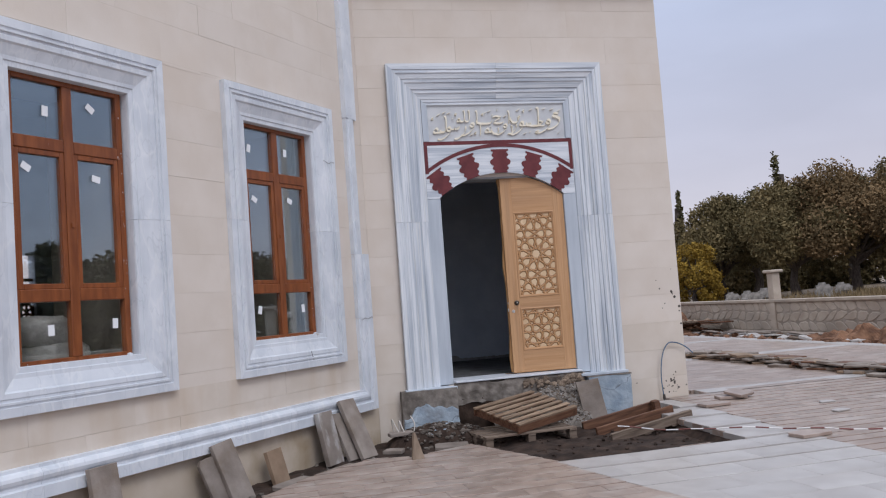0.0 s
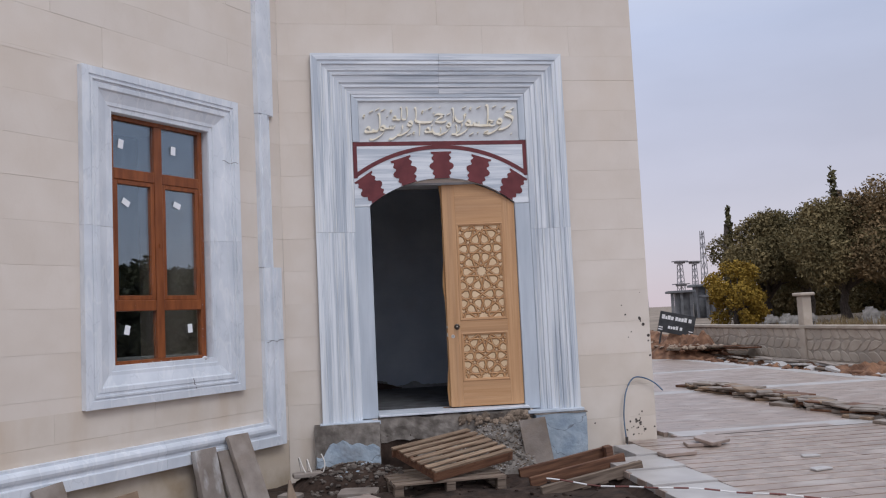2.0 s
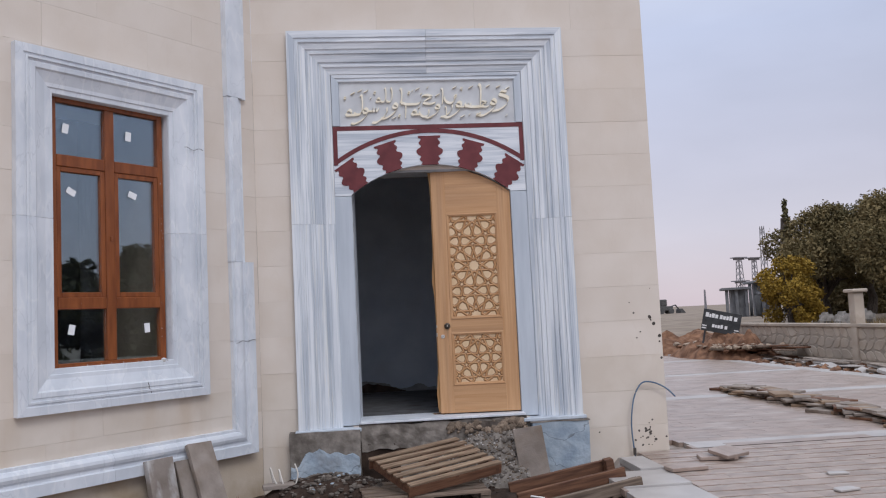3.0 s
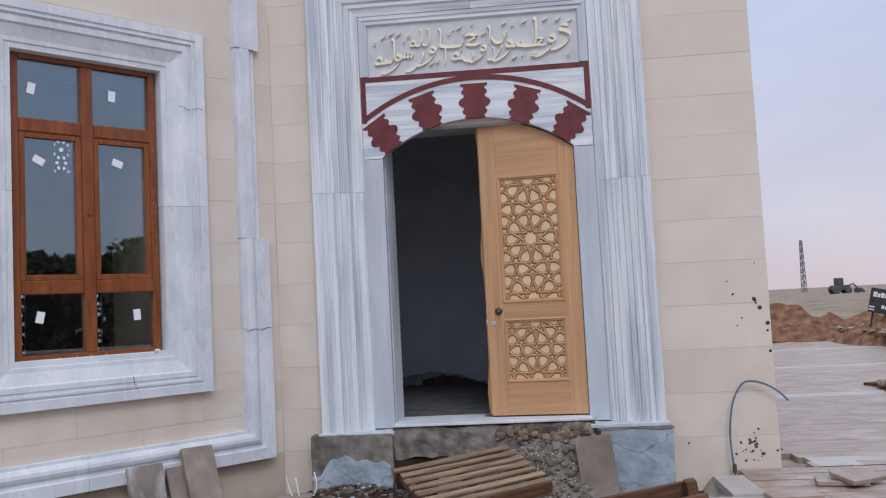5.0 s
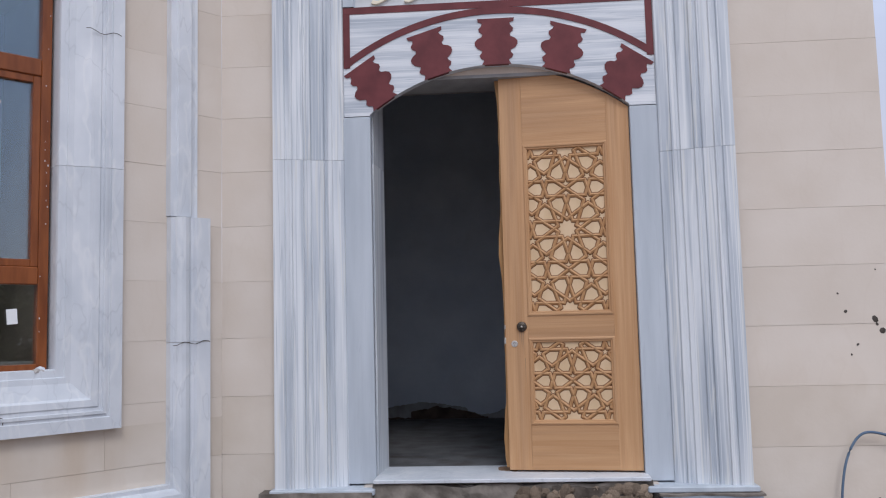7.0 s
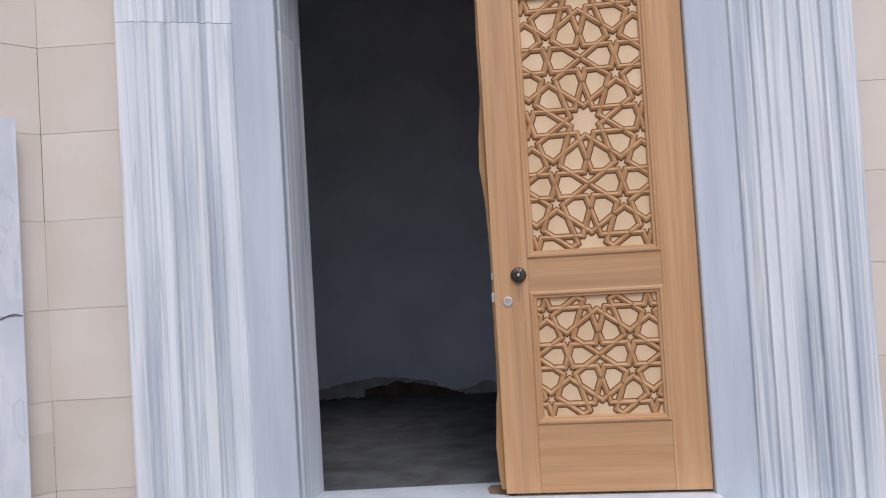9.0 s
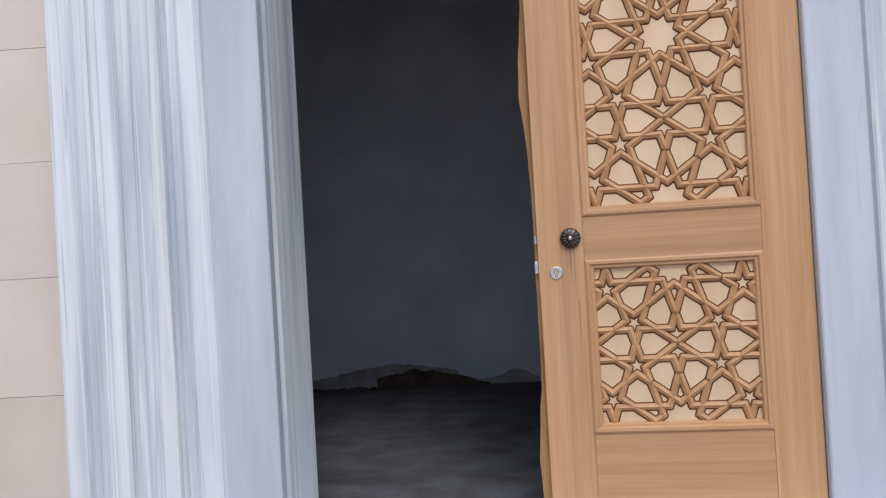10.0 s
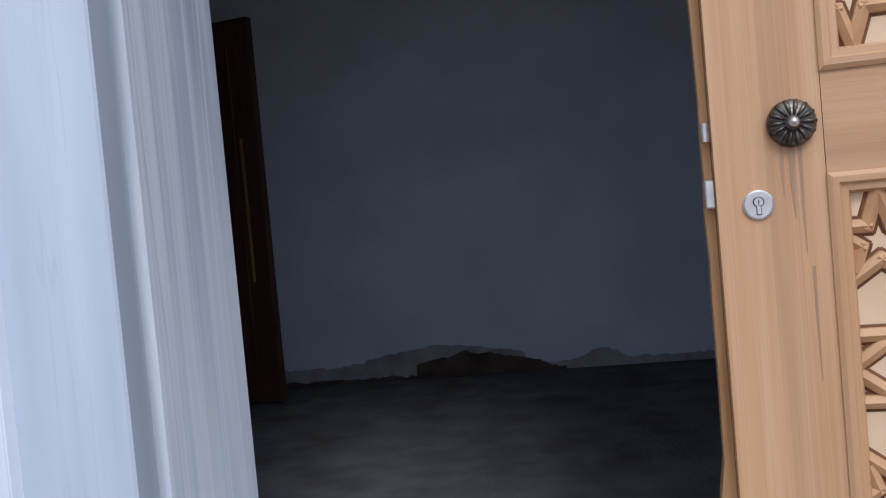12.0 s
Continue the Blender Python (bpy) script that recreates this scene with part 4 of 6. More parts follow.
# letter shapes as pen lines about their joint on the writing line: (points, pen width)
LETTERS = {
    "waw": [([(0.012, 0.0), (-0.018, 0.004), (-0.024, 0.03), (0.0, 0.044), (0.02, 0.026), (0.014, -0.008), (-0.035, -0.062), (-0.105, -0.098), (-0.14, -0.092)], 0.023)],
    "reh": [([(0.012, 0.036), (0.012, 0.0), (-0.022, -0.052), (-0.085, -0.098), (-0.125, -0.098)], 0.023)],
    "alef": [([(-0.012, 0.165), (0.004, 0.15), (0.004, 0.08), (-0.004, 0.0)], 0.019)],
    "lam": [([(-0.012, 0.17), (0.004, 0.155), (0.003, 0.06), (-0.012, 0.01), (-0.05, 0.0), (-0.07, 0.018)], 0.021)],
    "teeth": [([(0.065, 0.036), (0.06, 0.004), (0.04, 0.002), (0.034, 0.03), (0.03, 0.002), (0.008, 0.002), (0.002, 0.028), (-0.004, 0.0), (-0.05, 0.0)], 0.02)],
    "bowl": [([(0.058, 0.07), (0.06, 0.02), (0.03, -0.016), (-0.02, -0.016), (-0.052, 0.018), (-0.056, 0.05)], 0.024)],
    "base": [([(0.105, 0.03), (0.085, 0.002), (0.03, -0.006), (-0.05, -0.004), (-0.098, 0.012), (-0.108, 0.034)], 0.024)],
    "heh": [([(0.05, -0.002), (0.015, 0.0), (-0.02, -0.002), (-0.034, 0.018), (-0.006, 0.048), (0.016, 0.03), (0.006, 0.002)], 0.021)],
    "hah": [([(-0.06, 0.066), (-0.02, 0.078), (0.04, 0.058), (0.0, 0.04), (-0.05, 0.0), (0.02, -0.014), (0.07, 0.0)], 0.022)],
    "ain": [([(0.04, 0.082), (-0.004, 0.088), (-0.02, 0.06), (0.02, 0.046), (0.052, 0.02), (0.03, -0.03), (-0.03, -0.07), (-0.09, -0.082)], 0.024)],
    "slash": [([(0.022, 0.014), (0.0, 0.002), (-0.022, -0.008)], 0.011)],
    "dot": [([(0.006, 0.004), (-0.006, -0.004)], 0.017)],
    "hook": [([(0.012, 0.012), (-0.006, 0.016), (-0.01, 0.0), (0.008, -0.004), (-0.004, -0.02)], 0.010)],
}
# the words from their last letter to their first: letter, place along the panel, height over its foot, size
WORDS = (("heh", 0.055, 0.21, 1.15), ("lam", 0.125, 0.22, 1.2), ("waw", 0.145, 0.25, 1.1), ("teeth", 0.185, 0.30, 0.95), ("reh", 0.258, 0.28, 1.15),
         ("waw", 0.315, 0.36, 1.1), ("lam", 0.262, 0.52, 0.85), ("lam", 0.297, 0.52, 0.85), ("heh", 0.222, 0.53, 0.8), ("alef", 0.352, 0.44, 1.05),
         ("base", 0.405, 0.46, 1.0), ("hah", 0.505, 0.48, 1.05), ("alef", 0.372, 0.10, 0.95), ("heh", 0.425, 0.19, 1.0), ("bowl", 0.478, 0.17, 0.85),
         ("waw", 0.558, 0.32, 0.95), ("alef", 0.588, 0.44, 1.0), ("bowl", 0.628, 0.50, 0.95), ("waw", 0.682, 0.36, 1.15), ("teeth", 0.715, 0.36, 1.0),
         ("base", 0.775, 0.36, 1.0), ("alef", 0.808, 0.37, 1.4), ("hah", 0.828, 0.36, 0.7), ("waw", 0.884, 0.40, 1.2), ("ain", 0.935, 0.47, 1.25), ("alef", 0.605, 0.10, 0.7), ("reh", 0.635, 0.33, 0.9))
MARKS = (("hook", 0.03, 0.62), ("slash", 0.075, 0.74), ("slash", 0.15, 0.78), ("dot", 0.175, 0.62), ("hook", 0.20, 0.74), ("slash", 0.115, 0.80), ("hook", 0.335, 0.16),
         ("slash", 0.305, 0.12), ("dot", 0.415, 0.78), ("slash", 0.445, 0.82), ("dot", 0.465, 0.70), ("hook", 0.395, 0.72), ("dot", 0.505, 0.86), ("slash", 0.56, 0.66),
         ("slash", 0.66, 0.84), ("hook", 0.70, 0.80), ("slash", 0.755, 0.84), ("dot", 0.74, 0.16), ("slash", 0.70, 0.12), ("hook", 0.665, 0.62), ("slash", 0.855, 0.86),
         ("slash", 0.915, 0.84), ("slash", 0.97, 0.80), ("dot", 0.955, 0.12), ("hook", 0.785, 0.14), ("slash", 0.52, 0.14), ("dot", 0.45, 0.36), ("hook", 0.80, 0.16))


def inscription():
    t = thing("inscription", Matrix(), "raised cream calligraphy on a grey marble panel", "inscription")
    x0, x1, z0, z1 = -0.915, 0.915, 3.525, 3.955
    for k, (letter, f, g, size) in enumerate([*WORDS, *((m, f, g, 1.0) for m, f, g in MARKS)]):
        sh = Shape()
        for pts, w in LETTERS[letter]:
            line = [(x0 + (x1 - x0) * f + size * px, z0 + (z1 - z0) * g + size * pz) for px, pz in arc(pts)]
            n = len(line)
            pen(sh, line, [1.22 * w * size * (0.4 + 0.6 * math.sin(math.pi * (0.08 + 0.84 * i / (n - 1))) ** 0.5) for i in range(n)], -0.008 - 0.00014 * (k % 57), 0.0145, 58)
        part("letter" if k < len(WORDS) else "mark", sh, GILT, t)


inscription()

# ---- step, plinth blocks and rubble at the doorway ----
def rough_block(name, x0, x1, y0, y1, z0, z1, mat, parent, label="", amp=0.02, n=0.07, seed=0, top=None):
    """A weathered block: a fine grid box whose faces are pushed about; top(x) may lower its upper edge."""
    bm = bmesh.new()
    bmesh.ops.create_cube(bm, size=1)
    for v in bm.verts:
        v.co = ((x0 + x1) / 2 + v.co.x * (x1 - x0), (y0 + y1) / 2 + v.co.y * (y1 - y0), (z0 + z1) / 2 + v.co.z * (z1 - z0))
    for axis, size in ((0, x1 - x0), (1, y1 - y0), (2, z1 - z0)):
        k = max(1, min(26, int(size / n)))
        lo = (x0, y0, z0)[axis]
        nrm = Vector((axis == 0, axis == 1, axis == 2))
        for i in range(1, k):
            bmesh.ops.bisect_plane(bm, geom=list(bm.verts) + list(bm.edges) + list(bm.faces), plane_co=nrm * (lo + size * i / k), plane_no=nrm)
    for v in bm.verts:
        q = v.co * 6 + Vector((seed * 7.3, 0, 0))
        d = noise.noise_vector(q) * amp + noise.noise_vector(q * 3.3) * amp * 0.5
        f = 1.0
        if top:
            v.co.z = z0 + (v.co.z - z0) * max(0.02, top(v.co.x))
        v.co += d * f
    s = Shape()
    bm.verts.ensure_lookup_table()
    bm.verts.index_update()
    s.v = [tuple(v.co) for v in bm.verts]
    s.f = [tuple(v.index for v in f.verts) for f in bm.faces]
    bm.free()
    return part(name, s, mat, parent, label)


HEAPS = ((-1.15, -0.36, 0.66, 0.36, 0.25, 1), (-0.85, -0.52, 0.40, 0.30, 0.19, 2))


def soil_top(x, y):
    """The level of the soil, heaps included."""
    z = terrain(x, y)
    for cx, cy, rx, ry, h, sd in HEAPS:
        k = 1 - math.hypot((x - cx) / rx, (y - cy) / ry)
        if k > 0:
            z = max(z, -0.22 + h * k ** 0.4)
    return z


def stones(name, parent, mat, count, box, size, seed, flat=0.6):
    """Small broken stones strewn over a patch of ground, each with its own facets."""
    rng = random.Random(seed)
    s = Shape()
    ico = bmesh.new()
    bmesh.ops.create_icosphere(ico, subdivisions=1, radius=1)
    pts, faces = [v.co.copy() for v in ico.verts], [tuple(v.index for v in f.verts) for f in ico.faces]
    ico.free()
    for _ in range(count):
        x, y = rng.uniform(box[0], box[1]), rng.uniform(box[2], box[3])
        r = rng.uniform(*size)
        z = (soil_top(x, y) if len(box) < 5 else box[4]) + r * 0.25
        m = at(x, y, z) @ rot(rng.uniform(0, 360)) @ Matrix.Diagonal((r * rng.uniform(0.7, 1.4), r * rng.uniform(0.6, 1.2), r * flat * rng.uniform(0.6, 1.3), 1))
        s.add([q * rng.uniform(0.75, 1.2) for q in pts], faces, m)
    return part(name, s, mat, parent)


DARK_MORTAR = surface("dark_crumbling_mortar", (0.075, 0.06, 0.05), (0.15, 0.125, 0.105), scale=14, rough=0.95, bump=0.8, grain=30)
WARM_STONE = surface("warm_rubble_stone", (0.17, 0.125, 0.09), (0.33, 0.255, 0.19), scale=12, rough=0.9, bump=0.6, vary=0.45)


def doorstep():
    t = thing("doorstep", Matrix(), "unfinished concrete doorstep with a broken front and pale threshold slab", "step")
    part("threshold_slab", Shape().box(-0.83, 0.845, -0.125, 0.379, 0.450, 0.474, c=0.004), MARBLE_TRIM, t, "pale marble threshold slab")
    rough_block("concrete_riser", -0.83, 0.86, -0.105, -0.062, 0.19, 0.440, CONCRETE, t, "broken grey concrete crust", 0.028, 0.045, 1)
    rough_block("earth_fill", -0.83, 0.86, -0.09, -0.062, -0.2, 0.25, SOIL, t, "dark earth under the broken crust", 0.012, 0.06, 9)
    def spill(x, y):
        """The broken slope under the step: high at its back, running out to the soil."""
        f = min(1.0, max(0.0, (y + 0.50) / 0.38))
        hump = 0.62 + 0.38 * min(1.0, max(0.0, (x + 0.15) / 0.5))
        return -0.20 + 0.50 * hump * f ** 0.8 + 0.03 * noise.noise((x * 9, y * 9, 1)) + 0.018 * noise.noise((x * 24, y * 24, 4))

    sl = Shape()
    nx, ny = 44, 18
    sl.v = [(-0.45 + 1.25 * i / nx, -0.50 + 0.40 * j / ny, spill(-0.45 + 1.25 * i / nx, -0.50 + 0.40 * j / ny)) for j in range(ny + 1) for i in range(nx + 1)]
    sl.f = [(j * (nx + 1) + i, j * (nx + 1) + i + 1, (j + 1) * (nx + 1) + i + 1, (j + 1) * (nx + 1) + i) for j in range(ny) for i in range(nx)]
    part("broken_slope", sl, CONCRETE, t, "broken slope of mortar and earth")

    def strew(name, mat, count, x0, x1, size, seed):
        """Crumbs lying on the broken slope."""
        rng = random.Random(seed)
        ico = bmesh.new()
        bmesh.ops.create_icosphere(ico, subdivisions=1, radius=1)
        pts, faces = [v.co.copy() for v in ico.verts], [tuple(v.index for v in f.verts) for f in ico.faces]
        ico.free()
        sh = Shape()
        for _ in range(count):
            x, y, r = rng.uniform(x0, x1), rng.uniform(-0.48, -0.11), rng.uniform(*size)
            m = at(x, y, spill(x, y) + r * 0.2) @ rot(rng.uniform(0, 360)) @ rot(rng.uniform(-40, 40), "X") @ Matrix.Diagonal((r * rng.uniform(0.7, 1.3), r, r * rng.uniform(0.5, 0.9), 1))
            sh.add([q * rng.uniform(0.75, 1.2) for q in pts], faces, m)
        tagged(part(name, sh, mat, t), kind="stuff")

    strew("fill_rubble", CONCRETE, 110, -0.4, 0.78, (0.015, 0.04), 21)
    strew("fill_gravel", WARM_STONE, 520, 0.0, 0.78, (0.006, 0.017), 22)
    strew("pale_gravel", PALE_PAVER, 240, -0.1, 0.78, (0.005, 0.014), 23)
    rough_block("rubble_course", 0.25, 0.85, -0.120, -0.085, 0.30, 0.42, DARK_MORTAR, t, "crumbling mortar", 0.02, 0.035, 5)
    rng = random.Random(77)
    ico = bmesh.new()
    bmesh.ops.create_icosphere(ico, subdivisions=2, radius=1)
    shape = Shape()
    shape.v, shape.f = [tuple(v.co + noise.noise_vector(v.co * 1.7) * 0.35) for v in ico.verts], [tuple(v.index for v in f.verts) for f in ico.faces]
    ico.free()
    me = shape.mesh("course_stone", WARM_STONE)
    for k in range(64):
        x = 0.02 + 0.82 * rng.random() ** 0.7
        ob = new("course_stone", me)
        ob.parent = t
        r = rng.uniform(0.012, 0.036)
        ob.matrix_basis = at(x, -0.116 - rng.uniform(0, 0.012), rng.uniform(0.31, 0.41)) @ rot(rng.uniform(0, 360), "Y") @ Matrix.Diagonal((r * rng.uniform(0.9, 1.5), 0.013, r, 1))
    left = thing("plinth_block", Matrix(), "grey concrete plinth block smeared with pale blue mortar", "plinth", group="portal plinths")
    rough_block("block", -1.53, -0.835, -0.17, 0.06, -0.25, 0.405, CONCRETE, left, "", 0.006, 0.08, 3)
    rough_block("mortar_smear", -1.52, -0.84, -0.205, -0.165, -0.2, 0.26, MORTAR_BLUE, left, "pale blue mortar smear", 0.014, 0.035, 4,
                top=lambda x: 0.80 + 0.18 * max(0, 1 - abs(x + 1.24) * 5) - 0.22 * max(0, 1 - abs(x + 1.5) * 6) + 0.035 * math.sin(x * 40) + 0.03 * math.sin(x * 17))
    right = thing("plinth_block", Matrix(), "pale blue mortared plinth block beside the step", "plinth", group="portal plinths")
    rough_block("block", 0.90, 1.475, -0.18, 0.06, -0.2, 0.375, MORTAR_BLUE, right, "", 0.010, 0.07, 6)
    rough_block("cap_mortar", 0.88, 1.49, -0.19, 0.0, 0.372, 0.384, CONCRETE, right, "dark cement bed", 0.006, 0.06, 7)
    for cx, cy, rx, ry, h, sd in HEAPS:
        sh = Shape()
        for j in range(19):
            for i in range(19):
                u, v = i / 9 - 1, j / 9 - 1
                k = max(0.0, 1 - math.hypot(u, v))
                sh.v.append((cx + rx * u, cy + ry * v, -0.22 + h * k ** 0.4 + 0.05 * k ** 0.3 * noise.noise((u * 5, v * 5, sd)) + 0.02 * k ** 0.3 * noise.noise((u * 14, v * 14, sd))))
        sh.f = [(j * 19 + i, j * 19 + i + 1, (j + 1) * 19 + i + 1, (j + 1) * 19 + i) for j in range(18) for i in range(18)]
        tagged(part("soil_mound", sh, SOIL), "small heap of dark earth with gravel and mortar crumbs", "heap", group="earth by the plinth")
    r = thing("rubble", Matrix(), "loose stones and crumbs of mortar at the foot of the plinth", "rubble", kind="stuff")
    stones("stone_crumbs", r, DARK_MORTAR, 170, (-1.6, -0.60, -0.85, -0.2), (0.012, 0.038), 11)
    stones("pale_crumbs", r, MORTAR_BLUE, 16, (-1.35, -0.72, -0.8, -0.2), (0.012, 0.035), 12)
    stones("grey_crumbs", r, CONCRETE, 60, (-1.5, -0.62, -0.80, -0.2), (0.012, 0.034), 15)
    stones("soil_crumbs", r, SOIL, 260, (-1.6, 1.4, -2.8, -0.3), (0.01, 0.03), 13)
    stones("wall_foot_crumbs", r, CONCRETE, 60, (-3.6, -1.7, -2.6, -1.0), (0.012, 0.035), 14)


doorstep()

def threshold_stain():
    """A rusty brown patch of damp on the threshold beside the foot of the door."""
    rust = surface("rusty_damp_patch", (0.20, 0.115, 0.065), (0.33, 0.215, 0.14), scale=12, rough=0.8, bump=0.1)
    ring = []
    for i in range(40):
        a = 2 * math.pi * i / 40
        f = 1 + 0.35 * noise.noise((2 * math.cos(a), 2 * math.sin(a), 7)) + 0.12 * noise.noise((6 * math.cos(a), 6 * math.sin(a), 3))
        ring.append((0.015 + 0.085 * f * math.cos(a), 0.245 + 0.10 * f * math.sin(a)))
    k = len(ring)
    sh = Shape().add([(x, y, z) for z in (0.4735, 0.4752) for x, y in ring],
                     [tuple(range(k)), tuple(range(k, 2 * k)), *[(i, (i + 1) % k, (i + 1) % k + k, i + k) for i in range(k)]])
    tagged(part("damp_stain", sh, rust), "rusty brown damp patch on the pale threshold", "stain", kind="structure")


threshold_stain()

# ---- timber pallets ----
OLD_WOOD = surface("weathered_pallet_wood", (0.105, 0.074, 0.054), (0.235, 0.178, 0.135), scale=3, stretch=(1.0, 12, 12), rough=0.85, bump=0.25, grain=10, vary=0.16)
TAN_WOOD = surface("tan_pallet_slats", (0.15, 0.095, 0.06), (0.32, 0.23, 0.155), scale=3, stretch=(1.0, 12, 12), rough=0.8, bump=0.25, grain=10, vary=0.18)
BROWN_WOOD = surface("wet_brown_timber", (0.085, 0.036, 0.02), (0.19, 0.092, 0.05), scale=3, stretch=(1.0, 12, 12), rough=0.7, bump=0.25, grain=10, vary=0.15)


def pallet(name, m, label, w, d, slats, slat_w, top_mat, group, blocks=True, lower=True):
    """A pallet: slats along x on three bearers along y; origin at its foot, in the middle."""
    t = thing(name, m, label, "pallet", group=group)
    rng = random.Random(len(label))
    h0 = 0.02 if lower else 0.0
    for i in range(slats):
        y = -d / 2 + slat_w / 2 + (d - slat_w) * i / (slats - 1)
        part("slat", Shape().box(-w / 2 + rng.uniform(-0.01, 0.01), w / 2 + rng.uniform(-0.01, 0.01), y - slat_w / 2, y + slat_w / 2, h0 + 0.092, h0 + 0.112, c=0.003), top_mat, t,
             m=rot(rng.uniform(-0.5, 0.5)))
    for x in (-w / 2 + 0.05, 0, w / 2 - 0.05):
        if blocks:
            for y in (-d / 2 + 0.06, 0, d / 2 - 0.06):
                part("block", Shape().box(x - 0.045, x + 0.045, y - 0.05, y + 0.05, h0, h0 + 0.072, c=0.004), OLD_WOOD, t)
            part("bearer", Shape().box(x - 0.045, x + 0.045, -d / 2, d / 2, h0 + 0.073, h0 + 0.0915, c=0.002), OLD_WOOD, t)
        else:
            part("bearer", Shape().box(x - 0.02, x + 0.02, -d / 2, d / 2, h0, h0 + 0.0915, c=0.003), BROWN_WOOD, t)
        if lower:
            part("runner", Shape().box(x - 0.045, x + 0.045, -d / 2, d / 2, 0.0, 0.0195, c=0.002), OLD_WOOD, t)
    if not blocks:
        for y in (-d / 2 + 0.012, d / 2 - 0.012):
            part("end_board", Shape().box(-w / 2, w / 2, y - 0.0115, y + 0.0115, h0 + 0.002, h0 + 0.0905, c=0.002), BROWN_WOOD, t)
    return t


pallet("pallet", at(-0.28, -0.80, -0.20) @ rot(4), "flat weathered timber pallet lying on the soil", 1.12, 0.78, 5, 0.11, OLD_WOOD, "pallets by the door")
pallet("pallet", at(-0.15, -0.68, 0.05) @ rot(27) @ rot(-4.5, "Y") @ rot(13, "X"), "slatted brown timber pallet laid askew on another pallet", 1.0, 0.74, 7, 0.062, TAN_WOOD,
       "pallets by the door", blocks=False, lower=False)


def upturned_pallet():
    t = thing("upturned_pallet", at(1.10, -1.12, -0.145) @ rot(3) @ rot(-9.0, "Y") @ rot(2, "X"), "upturned brown timber pallet propped on the paving edge", "pallet")
    rng = random.Random(5)
    for i in range(6):
        x = -0.5 + i * 0.18
        part("slat", Shape().box(x - 0.045, x + 0.045, -0.42, 0.42, 0.0, 0.018, c=0.003), OLD_WOOD, t)
    for k, (y, mat) in enumerate(((-0.40, OLD_WOOD), (0.0, BROWN_WOOD), (0.40, BROWN_WOOD))):
        part("bearer", Shape().box(-0.58 + 0.02 * k, 0.46, y - 0.022, y + 0.022, 0.0185, 0.125, c=0.004), mat, t, m=rot(rng.uniform(-0.6, 0.6)))
    part("end_block", Shape().box(0.38, 0.459, 0.26, 0.36, 0.0185, 0.15, c=0.004), BROWN_WOOD, t)
    part("end_block", Shape().box(0.38, 0.459, -0.36, -0.28, 0.0185, 0.10, c=0.004), OLD_WOOD, t)


upturned_pallet()

# ---- loose stone slabs ----
SLAB_STONE = surface("grey_brown_stone_slab", (0.19, 0.155, 0.13), (0.31, 0.265, 0.23), scale=4, rough=0.85, bump=0.25, vary=0.14,
                     stain=(0.18, 0.13, 0.09), stain_scale=5, stain_lo=0.5, stain_hi=0.75)
RUST_STONE = surface("ochre_stone_slab", (0.20, 0.135, 0.088), (0.31, 0.22, 0.15), scale=4, rough=0.85, bump=0.25, vary=0.08)


SMEAR_STONE = surface("mortar_smeared_slab", (0.19, 0.155, 0.13), (0.29, 0.25, 0.22), scale=4, rough=0.9, bump=0.3, stain=(0.52, 0.51, 0.50), stain_scale=4.0, stain_lo=0.5, stain_hi=0.62, stain_stretch=(1.4, 1, 0.7))


def stone_slab(m, w, h, th, label, mat=SLAB_STONE, group="", chip=0):
    """A cut slab w wide, h tall and th thick; origin in the middle of its foot."""
    poly = [(-w / 2, 0), (w / 2, 0), (w / 2, h), (-w / 2, h)]
    if chip:
        poly = [(-w / 2, 0), (w / 2, 0), (w / 2, h - 0.03), (w / 2 - 0.02, h - 0.01), (w * 0.1, h), (-w / 2 + 0.04, h), (-w / 2, h - 0.04)]
    s = Shape().prism(poly, -th / 2, th / 2)
    me = s.mesh("stone_slab", mat)
    bm = bmesh.new()
    bm.from_mesh(me)
    bmesh.ops.bevel(bm, geom=list(bm.edges), offset=0.004, segments=1, affect="EDGES")
    bm.to_mesh(me)
    bm.free()
    ob = new("stone_slab", me)
    ob.matrix_basis = m
    return tagged(ob, label, "slab", group)


def lean(u, out, z, back, side=0.0, turn=0.0):
    """Pose for a slab that leans back against the window wall."""
    return SIDE @ at(-u, -out, z) @ rot(turn) @ rot(side, "Y") @ rot(-back, "X")


G = "slabs against the window wall"
stone_slab(lean(4.22, 0.22, -0.19, 9, 0, 4), 0.28, 0.59, 0.05, "upright grey stone slab leaning on the base moulding", group=G)
stone_slab(lean(2.86, 0.34, -0.20, 21, -7, -4), 0.25, 0.58, 0.045, "grey stone slab leaning askew on the plinth", group=G)
stone_slab(lean(3.03, 0.27, -0.20, 20, -10, -4), 0.20, 0.46, 0.04, "grey stone slab tucked behind another slab", group=G, chip=1)
stone_slab(lean(2.18, 0.22, -0.19, 15, -2, 4), 0.24, 0.34, 0.045, "small ochre stone slab leaning on the plinth", RUST_STONE, group=G)
stone_slab(lean(1.30, 0.24, -0.18, 13, 0, 2), 0.27, 0.57, 0.06, "grey stone slab with white mortar smears", SMEAR_STONE, group=G)
stone_slab(lean(0.92, 0.43, -0.18, 26, 0, -6), 0.25, 0.70, 0.05, "tall brown stone slab leaning on the base moulding", SLAB_STONE, group=G)
stone_slab(lean(1.03, 0.33, -0.18, 25, 0, -6), 0.24, 0.55, 0.04, "dark stone slab stacked behind a tall one", group=G)
